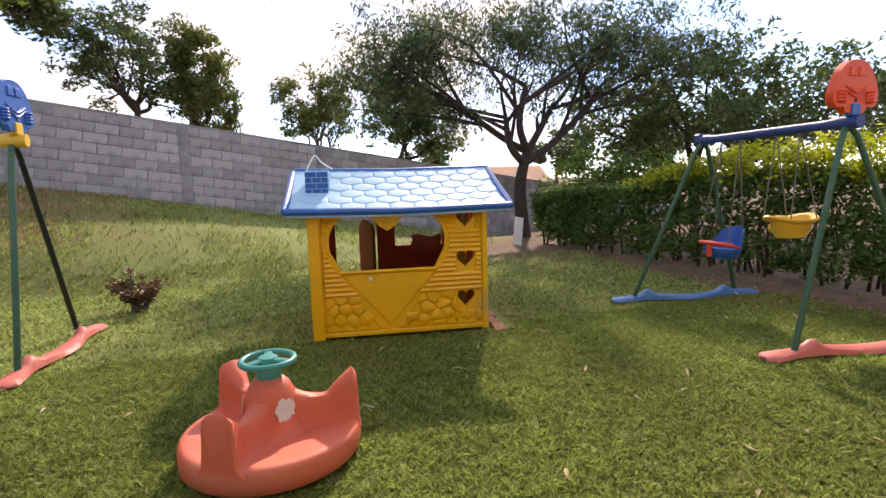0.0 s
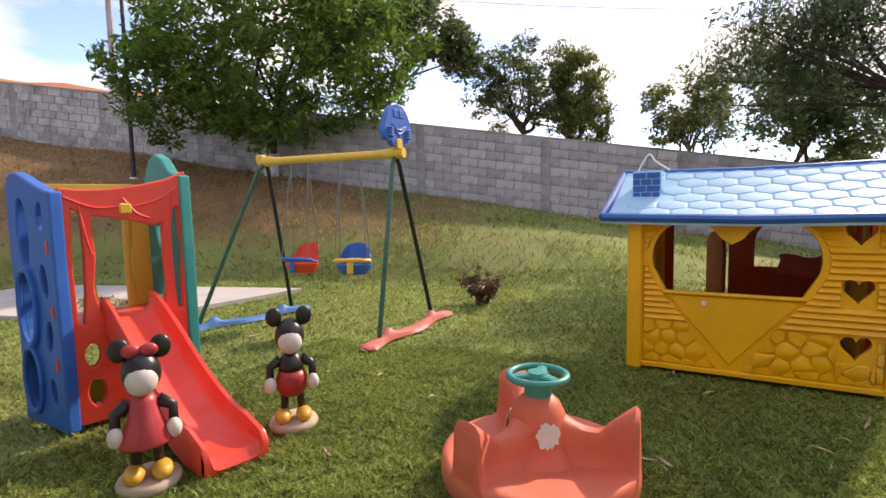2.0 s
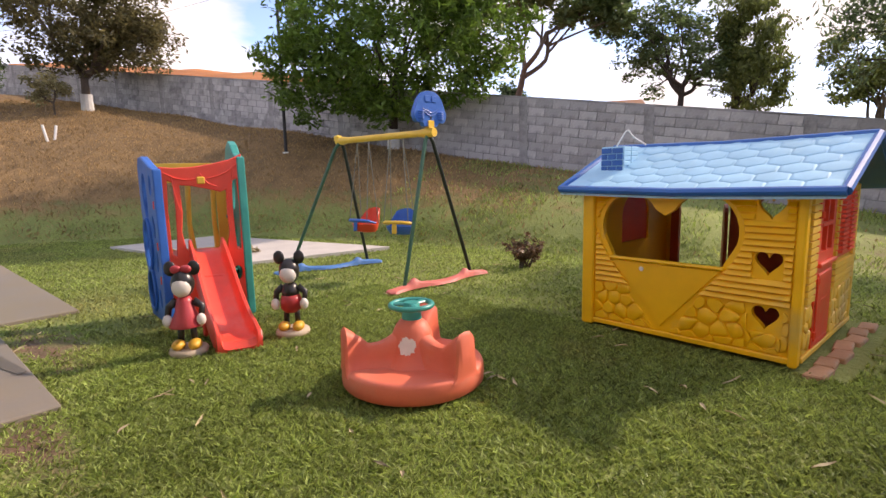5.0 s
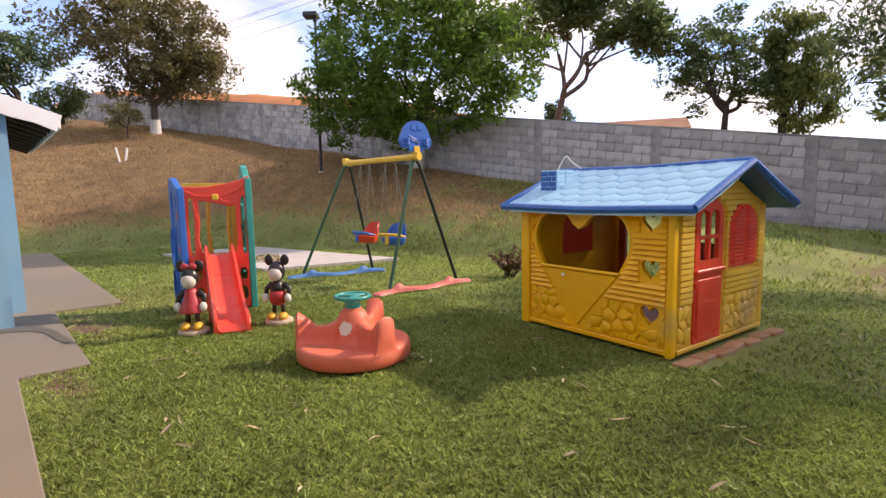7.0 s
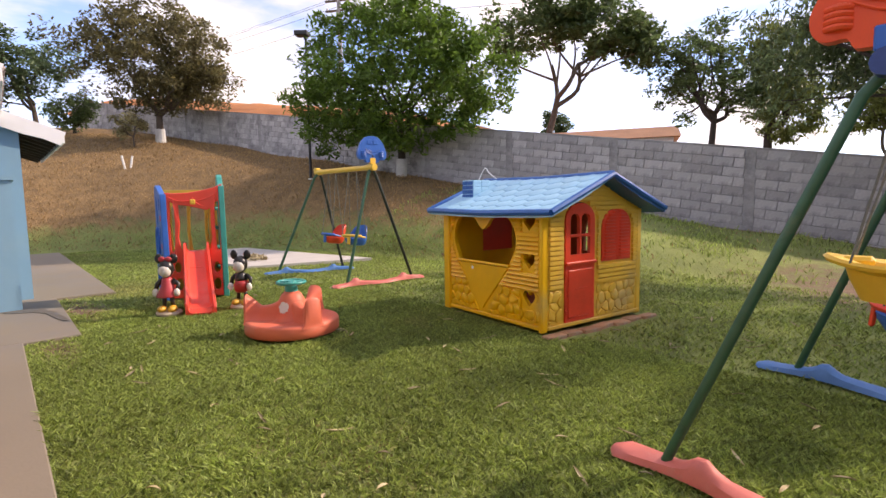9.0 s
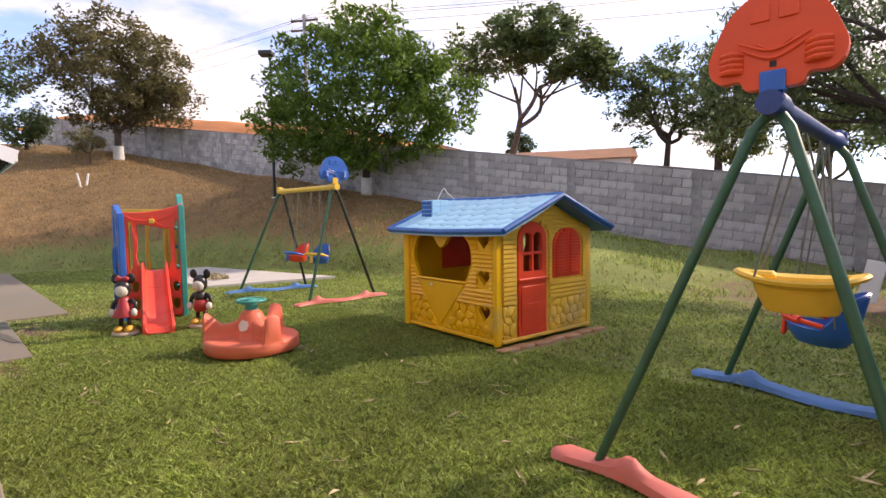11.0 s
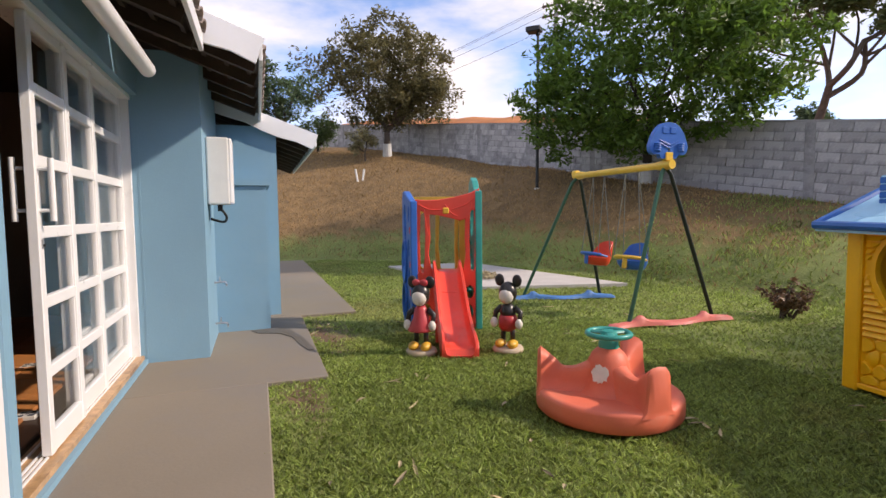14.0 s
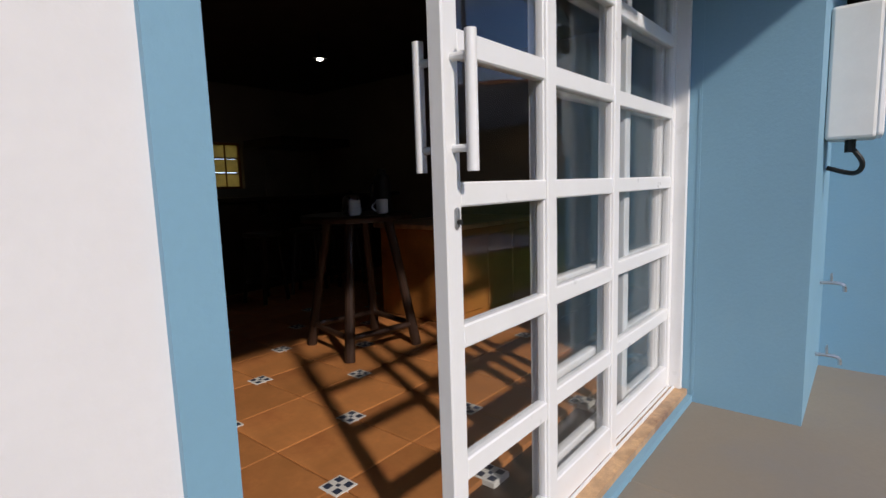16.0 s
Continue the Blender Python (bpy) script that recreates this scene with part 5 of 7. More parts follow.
def leaf(x0, x1, y, handle, label):
    """A white glazed leaf with six panes, rails proud of the glass."""
    th = empty("glass_door", pose(0, y, 0), label, "door", "sliding glass doors", "structure")
    s = 0.055
    for a in (x0, x1 - s):
        part("stile", box(a, a + s, -0.022, 0.022, DB, DT, 0.004), M["white_paint"], th)
        part("bead", box(a + (s if a == x0 else -0.008), a + (s + 0.008 if a == x0 else 0), -0.012, 0.012, DB + 0.10, DT - 0.05, 0.002), M["white_paint"], th)
    zs = [DB + 0.055] + [1.186 - 0.033 + PITCH * k for k in (-2, -1, 0, 1, 2)] + [DT - 0.03]
    hs = [0.11] + [0.058] * 5 + [0.055]
    for zc, h in zip(zs, hs):
        part("rail", box(x0 + s + 0.001, x1 - s - 0.001, -0.018, 0.018, zc - h / 2, zc + h / 2, 0.004), M["white_paint"], th)
    for (za, ha), (zb, hb) in zip(zip(zs, hs), list(zip(zs, hs))[1:]):
        p = part("pane", box(x0 + s, x1 - s, -0.002, 0.002, za + ha / 2, zb - hb / 2), M["glass"], th)
        p.visible_shadow = False
    if handle:
        for sy in (-1, 1):
            xh = x0 + 0.028
            bar = part("pull_handle", tube([(xh, sy * 0.075, 1.205), (xh, sy * 0.075, 1.50)], 0.0135, 12), M["white_paint"], th, "white tubular pull handle", smooth=True)
            for z in (1.255, 1.45):
                part("handle_post", tube([(xh, sy * 0.02, z), (xh, sy * 0.075, z)], 0.009, 10), M["white_paint"], bar)
        lk = part("lock", box(x0 + 0.018, x0 + 0.036, 0.020, 0.030, 1.075, 1.125, 0.006), M["metal"], th, "small steel lock")
        part("key_cylinder", tube([(x0 + 0.027, 0.028, 1.092), (x0 + 0.027, 0.036, 1.092)], 0.006, 8), M["black"], lk)
    return th


d1 = leaf(-0.93, -0.41, -0.375, False, "white glazed sliding door leaf pushed half open")
# the handle stands on the stile next to the opening
for sy in (-1, 1):
    xh = -0.41 - 0.03
    bar = part("pull_handle", tube([(xh, sy * 0.075, 1.205), (xh, sy * 0.075, 1.50)], 0.0135, 12), M["white_paint"], d1, "white tubular pull handle", smooth=True)
    for z in (1.255, 1.45):
        part("handle_post", tube([(xh, sy * 0.02, z), (xh, sy * 0.075, z)], 0.009, 10), M["white_paint"], bar)
lk = part("lock", box(-0.452, -0.434, 0.020, 0.030, 1.075, 1.125, 0.006), M["metal"], d1, "small steel lock")
part("key_cylinder", tube([(-0.443, 0.028, 1.092), (-0.443, 0.036, 1.092)], 0.006, 8), M["black"], lk)
leaf(-1.49, -0.88, -0.398, False, "white glazed sliding door leaf")
leaf(-2.30, -1.44, -0.421, False, "white glazed sliding door leaf")
leaf(-2.26, -1.74, -0.468, False, "white glazed inner door leaf slid back")
leaf(-1.66, -1.06, -0.468, False, "white glazed inner door leaf slid back")
bm = bmesh.new()
box(DX0, DX1 - 0.0, -0.50, -0.33, DT, DT + 0.04, 0.003, bm)
box(DX0 + 0.002, DX0 + 0.03, -0.49, -0.34, 0.075, DT, 0.003, bm)
box(DX1 - 0.022, DX1 - 0.001, -0.49, -0.34, 0.075, DT, 0.003, bm)
for y in (-0.375, -0.398, -0.421, -0.468):
    box(DX0 + 0.03, DX1 - 0.022, y - 0.004, y + 0.004, 0.074, 0.086, 0, bm)
tagged(part("door_frame", bm, M["white_paint"]), "white door frame and tracks", "door frame", kind="structure")
# white roller pipe over the doors
bm = tube([(-1.16, 0.0, 2.12), (0.8, 0.0, 2.12), (6.0, 0.0, 2.12)], 0.045, 12)
tagged(part("trim_gutter", bm, M["white_paint"], smooth=True), "white painted gutter pipe above the doors", "gutter", kind="structure")

# ---- on the outside walls ----
cab = empty("meter_cabinet", pose(0, 0, 0), "white metal service cabinet mounted on the blue wall", "cabinet")
part("body", box(-2.90, -2.63, 0.182, 0.375, 1.33, 1.94, 0.015, seg=2), M["white"], cab)
part("door", box(-2.896, -2.634, 0.36, 0.40, 1.335, 1.935, 0.018, seg=2), M["white_paint"], cab, "white cabinet cover")
part("cable_gland", tube([(-2.72, 0.28, 1.33), (-2.72, 0.28, 1.27)], 0.022, 10), M["black"], cab)
part("cable", tube(curve_pts([(-2.72, 0.28, 1.30), (-2.74, 0.33, 1.22), (-2.80, 0.30, 1.17), (-2.84, 0.19, 1.20)], 6), 0.012, 8), M["black"], cab, "looped black cable")
for z, x in ((0.57, -3.02), (0.17, -2.98)):
    tap = empty("garden_tap", pose(x, 0.18, z), "small chrome garden tap on the blue wall", "tap", "garden taps")
    part("spout", tube(curve_pts([(0, 0, 0), (0, 0.07, 0.005), (0, 0.105, -0.005), (0, 0.112, -0.04)], 4), 0.010, 8), M["metal"], tap, smooth=True)
    part("stem", tube([(0, 0.05, 0.0), (0, 0.05, 0.045)], 0.007, 8), M["metal"], tap)
    part("lever", tube([(-0.028, 0.05, 0.05), (0.028, 0.05, 0.05)], 0.006, 8), M["metal"], tap)

# ---- room behind the doors ----
M["terra"] = mat("ochre_floor_tile", (0.46, 0.185, 0.060), 0.42, vary=0.22, scale=4, fine=40, bump=0.12, dist=0.003, second=(0.34, 0.12, 0.04), stain=0.3, objvar=0.12)
M["tile_white"] = mat("white_inset_tile", (0.62, 0.60, 0.56), 0.35, vary=0.05, scale=20, fine=80, bump=0.05, dist=0.001)
M["tile_ink"] = mat("navy_tile_ink", (0.03, 0.04, 0.07), 0.35, vary=0.1, scale=20, fine=80, bump=0.02, dist=0.001)
room_floor = bpy.data.objects["floor_room"]
P = 0.39
def slab_mesh(name, poly, z0, z1, material, bev=0.004):
    bm = bmesh.new()
    a = [bm.verts.new((x, y, z0)) for x, y in poly]
    cx, cy = sum(p[0] for p in poly) / len(poly), sum(p[1] for p in poly) / len(poly)
    k = 1 - bev / 0.2
    b = [bm.verts.new((x, y, z1 - bev * 0.5)) for x, y in poly]
    c = [bm.verts.new((cx + (x - cx) * k, cy + (y - cy) * k, z1)) for x, y in poly]
    n = len(poly)
    for lo, hi in ((a, b), (b, c)):
        for i in range(n):
            bm.faces.new((lo[i], lo[(i + 1) % n], hi[(i + 1) % n], hi[i]))
    bm.faces.new(c)
    me = bpy.data.meshes.new(name)
    bmesh.ops.recalc_face_normals(bm, faces=bm.faces[:])
    bm.to_mesh(me)
    bm.free()
    me.materials.append(material)
    return me


h = P - 0.006
c = 0.055
me_a = slab_mesh("tile", [(-h / 2, -h / 2), (h / 2, -h / 2), (h / 2, h / 2), (-h / 2, h / 2)], 0, 0.020, M["terra"])
for i in range(-11, 10):
    for j in range(1, 16):
        x, y = -0.59 + 0.39 * i + 0.195, -1.04 + 0.39 * (3 - j) - 0.195 + 0.195
        if -4.4 < x < 2.5 and -5.9 < y < -0.55:
            o = new("tile", me_a)
            o.parent = room_floor
            o.matrix_basis = Matrix.Translation((x, y - 0.195, 0.1005))
for i in range(-6, 7):
    for j in range(-7, 5):
        x, y = -0.59 - 0.39 * i + 0.39 * j, -1.04 + 0.39 * i + 0.39 * j
        if -3.2 < x < 1.2 and -3.6 < y < -0.62:
            p = part("inset_tile", box(-0.05, 0.05, -0.05, 0.05, 0.0, 0.0225, 0.002), M["tile_white"], room_floor)
            p.matrix_basis = pose(x, y, 0.1005)
            bm = bmesh.new()
            for sx in (-1, 1):
                for sy in (-1, 1):
                    box(sx * 0.026 - 0.014, sx * 0.026 + 0.014, sy * 0.026 - 0.014, sy * 0.026 + 0.014, 0.02, 0.0235, 0, bm)
            box(-0.008, 0.008, -0.008, 0.008, 0.02, 0.0235, 0, bm)
            part("inset_pattern", bm, M["tile_ink"], p)


def rustic_table(at):
    th = empty("bar_table", pose(*at), "tall dark wooden bar table with log legs on tiles", "table")
    part("tabletop", lathe([(0.30, 0.84), (0.36, 0.845), (0.365, 0.87), (0.355, 0.885), (0.02, 0.886)], 28), M["wood_black"], th)
    for a in (35, 125, 215, 305):
        ca, sa = math.cos(radians(a)), math.sin(radians(a))
        part("leg", tube([(0.36 * ca, 0.36 * sa, 0.0), (0.28 * ca, 0.28 * sa, 0.45), (0.20 * ca, 0.20 * sa, 0.85)], [0.034, 0.030, 0.032], 10), M["wood_black"], th)
    for a in (35, 125, 215, 305):
        p, q = radians(a), radians(a + 90)
        part("stretcher", tube([(0.335 * math.cos(p), 0.335 * math.sin(p), 0.14), (0.335 * math.cos(q), 0.335 * math.sin(q), 0.14)], 0.020, 8), M["wood_black"], th)
    return th


FL = 0.121
rustic_table((-1.76, -2.22, FL))
def mug(at, yaw):
    th = empty("mug", pose(*at, 0, 0, yaw), "white ceramic mug on the dark table", "mug", "mugs on the table")
    part("cup", lathe([(0.028, 0), (0.036, 0.004), (0.038, 0.085), (0.036, 0.09), (0.032, 0.085), (0.03, 0.01), (0.002, 0.008)], 18), M["white"], th, smooth=True)
    pts = [(0.036 + 0.026 * math.sin(math.pi * k / 8), 0, 0.015 + 0.06 * k / 8) for k in range(9)]
    part("mug_handle", tube(pts, 0.006, 6), M["white"], th, smooth=True)
TT = FL + 0.887
mug((-1.60, -2.06, TT), 200)
mug((-1.78, -2.00, TT), -40)
fl = empty("thermos", pose(-1.90, -2.12, TT), "black thermos flask with handle on the table", "flask")
part("flask_body", lathe([(0.05, 0), (0.056, 0.01), (0.056, 0.20), (0.045, 0.24), (0.03, 0.25), (0.03, 0.28), (0.002, 0.285)], 18), M["black"], fl, smooth=True)
part("flask_handle", tube(curve_pts([(0.055, 0, 0.19), (0.095, 0, 0.18), (0.095, 0, 0.08), (0.056, 0, 0.06)], 5), 0.008, 6), M["black"], fl)
pot = empty("coffee_pot", pose(-1.70, -2.20, TT), "small dark metal coffee pot on the table", "coffee pot")
part("pot_body", lathe([(0.06, 0), (0.066, 0.02), (0.055, 0.10), (0.04, 0.12), (0.002, 0.125)], 18), M["metal"], pot, smooth=True)
part("pot_knob", ball((0, 0, 0.135), (0.012, 0.012, 0.014)), M["black"], pot)


def stool(at, yaw):
    th = empty("bar_stool", pose(*at, 0, 0, yaw), "dark wooden bar stool by the counter", "stool", "stools at the bar counter")
    part("seat", lathe([(0.16, 0.62), (0.175, 0.63), (0.17, 0.66), (0.02, 0.662)], 18), M["wood_black"], th)
    for a in (45, 135, 225, 315):
        ca, sa = math.cos(radians(a)), math.sin(radians(a))
        part("leg", tube([(0.20 * ca, 0.20 * sa, 0), (0.13 * ca, 0.13 * sa, 0.62)], 0.018, 8), M["wood_black"], th)
    part("foot_ring", ring((0, 0, 0.2), 0.17, 0.010, seg=18, sub=6), M["wood_black"], th)
for x, yw in ((-2.15, 10), (-2.65, 40), (-3.15, 70)):
    stool((x, -4.05, FL), yw)
bar = empty("bar_counter", pose(0, 0, 0), "dark panelled bar counter with wooden top", "counter")
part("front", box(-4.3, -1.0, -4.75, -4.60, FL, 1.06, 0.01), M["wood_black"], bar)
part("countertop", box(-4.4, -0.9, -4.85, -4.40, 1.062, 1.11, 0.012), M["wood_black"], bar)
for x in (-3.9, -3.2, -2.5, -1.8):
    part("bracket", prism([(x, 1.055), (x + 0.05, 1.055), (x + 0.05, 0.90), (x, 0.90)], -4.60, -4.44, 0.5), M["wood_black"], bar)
cb = empty("wooden_cabinet", pose(0, 0, 0), "warm varnished wooden counter with pale stone top", "cabinet")
part("body", box(-3.6, -2.45, -2.75, -1.95, FL, 0.84, 0.01), M["wood_warm"], cb)
part("countertop", box(-3.64, -2.41, -2.79, -1.91, 0.842, 0.88, 0.008), M["granite"], cb)
for x in (-3.5, -3.13, -2.76):
    part("panel", box(x, x + 0.28, -1.95, -1.938, FL + 0.08, 0.78, 0.006), M["wood_warm"], cb)
hood = empty("range_hood", pose(0, 0, 0), "dark plastered chimney hood over a hearth", "hood")
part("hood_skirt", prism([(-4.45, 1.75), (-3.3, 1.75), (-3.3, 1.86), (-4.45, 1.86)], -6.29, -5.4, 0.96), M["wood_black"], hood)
part("hearth_surround", plate([(0, 0), (0.9, 0), (0.9, 0.75), (0, 0.75)], [[(0.09, 0.0 + 0.02), (0.81, 0.02), (0.81, 0.64), (0.09, 0.64)]], 0.06), M["room_wall"], hood).matrix_basis = Matrix.Translation((-4.42, -6.20, 0.95))
# small window at the back of the room
win = empty("window_1", pose(0, 0, 0), "small wooden window with six panes in the room", "window", kind="structure")
part("window_frame", plate([(wx0, wz0), (wx1, wz0), (wx1, wz1), (wx0, wz1)], [[(wx0 + 0.03, wz0 + 0.03), (wx1 - 0.03, wz0 + 0.03), (wx1 - 0.03, wz1 - 0.03), (wx0 + 0.03, wz1 - 0.03)]], 0.05), M["wood_warm"], win).matrix_basis = Matrix.Translation((0, IN - 0.12, 0))
part("glazing_bar", box((wx0 + wx1) / 2 - 0.009, (wx0 + wx1) / 2 + 0.009, IN - 0.10, IN - 0.08, wz0 + 0.03, wz1 - 0.03), M["wood_warm"], win)
for k in (1, 2):
    z = wz0 + (wz1 - wz0) * k / 3
    part("glazing_bar", box(wx0 + 0.03, wx1 - 0.03, IN - 0.102, IN - 0.082, z - 0.009, z + 0.009), M["wood_warm"], win)
M["pane_warm"] = mat("obscure_yellow_glass", (0.7, 0.55, 0.25), 0.3, vary=0.1, bump=0.1, dist=0.003, transl=0.85)
for i in range(2):
    for k in range(3):
        xa = wx0 + 0.03 + i * ((wx1 - wx0) / 2 - 0.03 + 0.009)
        za = wz0 + 0.03 + k * (wz1 - wz0 - 0.04) / 3
        part("pane", box(xa, xa + (wx1 - wx0) / 2 - 0.042, IN - 0.094, IN - 0.09, za, za + (wz1 - wz0) / 3 - 0.03), M["pane_warm"], win)
# two small lit lamps under the dark ceiling
M["lamp_glow"] = bpy.data.materials.new("lamp_glow")
M["lamp_glow"].use_nodes = True
M["lamp_glow"].node_tree.nodes["Principled BSDF"].inputs["Emission Color"].default_value = (1.0, 0.95, 0.85, 1)
M["lamp_glow"].node_tree.nodes["Principled BSDF"].inputs["Emission Strength"].default_value = 6
for x, y in ((-2.6, -3.6), (-1.9, -4.9)):
    lp = empty("pendant_lamp", pose(x, y, 0), "small lit pendant lamp in the dark room", "lamp", "pendant lamps")
    part("cord", tube([(0, 0, 2.46), (0, 0, 2.60)], 0.006, 6), M["black"], lp)
    part("shade", lathe([(0.07, 2.36), (0.05, 2.42), (0.02, 2.47), (0.008, 2.475)], 16), M["black"], lp)
    part("bulb", ball((0, 0, 2.365), (0.03, 0.03, 0.022)), M["lamp_glow"], lp)
# facing brick beside the doors
brick_wall = bpy.data.objects["wall_front_brick_core"]
me = slab_mesh("brick", [(-0.105, -0.032), (0.105, -0.032), (0.105, 0.032), (-0.105, 0.032)], -0.01, 0.016, M["brick"], 0.008)
for r in range(33):
    for k in range(7):
        x = 0.59 + k * 0.225 + (r % 2) * 0.11
        o = new("brick", me)
        o.parent = brick_wall
        o.matrix_basis = Matrix.Translation((x + random.uniform(-0.006, 0.006), FY - 0.02, 0.03 + r * 0.08)) @ pose(0, 0, 0, -90, random.uniform(-1.5, 1.5), 0)

# ---- block wall on the bank ----
def wall_top(x):
    return 2.28 - 0.152 * x


WS = math.atan(0.217)
SL = math.atan(-0.155 * math.cos(WS))
wall_thing = tagged(new("wall_boundary"), "weathered grey concrete block boundary wall along the bank", "wall", kind="structure")
me_core = bmesh.new()
xs = list(np.linspace(-34, 16, 51))
secs = []
for x in xs:
    y, zt, zb = wall_y(x), wall_top(x), float(wall_base(x)) - 0.5
    secs.append([(x, y + 0.006, zb), (x, y + 0.006, zt), (x - 0.03, y + 0.15, zt), (x - 0.03, y + 0.15, zb)])
part("mortar_core", sheet(secs, me_core), M["mortar"], wall_thing)
bm = sheet([[(x, wall_y(x) - 0.012, wall_top(x)), (x, wall_y(x) - 0.012, wall_top(x) + 0.035), (x - 0.03, wall_y(x) + 0.17, wall_top(x) + 0.035), (x - 0.03, wall_y(x) + 0.17, wall_top(x))] for x in xs])
part("coping", bm, M["mortar"], wall_thing)
blk = slab_mesh("block", [(-0.192, -0.092), (0.192, -0.092), (0.192, 0.092), (-0.192, 0.092)], 0.0, 0.012, M["block"], 0.006)
bv, bf = [], []
nb = 0
wr = random.Random(31)
turn_w = Matrix.Rotation(WS, 4, "Z") @ Matrix.Rotation(-SL, 4, "Y") @ Matrix.Rotation(radians(90), 4, "X")
for r in range(9):
    s = -34.0 + (r % 2) * 0.2
    while s < 15.5:
        x = s
        z = wall_top(x) - 0.105 - 0.2 * r
        if z > wall_base(x) - 0.25:
            m = Matrix.Translation((x, wall_y(x) + 0.008 - wr.uniform(0, 0.007), z)) @ turn_w @ pose(0, 0, 0, wr.uniform(-0.4, 0.4), wr.uniform(-0.4, 0.4), wr.uniform(-0.5, 0.5))
            if -7.6 < x < 3.6 and nb < 300:
                o = new("block", blk)
                o.parent = wall_thing
                o.matrix_basis = m
                nb += 1
            else:
                k = len(bv)
                pts = [(-0.192, -0.092, 0), (0.192, -0.092, 0), (0.192, 0.092, 0), (-0.192, 0.092, 0), (-0.186, -0.087, 0.012), (0.186, -0.087, 0.012), (0.186, 0.087, 0.012), (-0.186, 0.087, 0.012)]
                bv += [tuple(m @ Vector(p)) for p in pts]
                bf += [(k + 4, k + 5, k + 6, k + 7)] + [(k + a, k + (a + 1) % 4, k + 4 + (a + 1) % 4, k + 4 + a) for a in range(4)]
        s += 0.4 * math.cos(WS)
tagged(raw("far_blocks", bv, bf, M["block_far"], wall_thing), kind="stuff")
for i in range(-12, 5):
    x = 0.7 + 2.75 * i
    p = part("pillar", box(-0.10, 0.10, -0.012, 0.10, -1.9, 0.02, 0.006), M["mortar"], wall_thing)
    p.matrix_basis = Matrix.Translation((x, wall_y(x), wall_top(x))) @ Matrix.Rotation(WS, 4, "Z")

# ---- plants ----
def leaves(centres, radii, per, size, rng, squash=0.8, droop=0.3, aspect=0.42):
    """Many small pointed leaves scattered about clump centres: vertex and face arrays."""
    c = np.repeat(np.asarray(centres, float), per, axis=0)
    rr = np.repeat(np.asarray(radii, float), per)
    n = len(c)
    d = rng.normal(size=(n, 3))
    d /= np.linalg.norm(d, axis=1, keepdims=True)
    q = rng.random(n) ** 0.45
    p = c + d * (rr * q)[:, None] * np.array([1, 1, squash])
    a = rng.normal(size=(n, 3))
    a[:, 2] = a[:, 2] * 0.5 - droop
    a /= np.linalg.norm(a, axis=1, keepdims=True)
    b = np.cross(a, rng.normal(size=(n, 3)) * 0.7 + np.array([0, 0, 1.0]))
    b /= np.maximum(np.linalg.norm(b, axis=1, keepdims=True), 1e-6)
    s = size * (0.65 + 0.7 * rng.random(n))[:, None]
    up = np.cross(b, a)
    v = np.stack([p - a * s * 0.5, p + b * s * aspect * 0.5 + up * s * 0.06, p + a * s * 0.5, p - b * s * aspect * 0.5 + up * s * 0.06], 1).reshape(-1, 3)
    f = np.arange(4 * n).reshape(-1, 4)
    return v, f


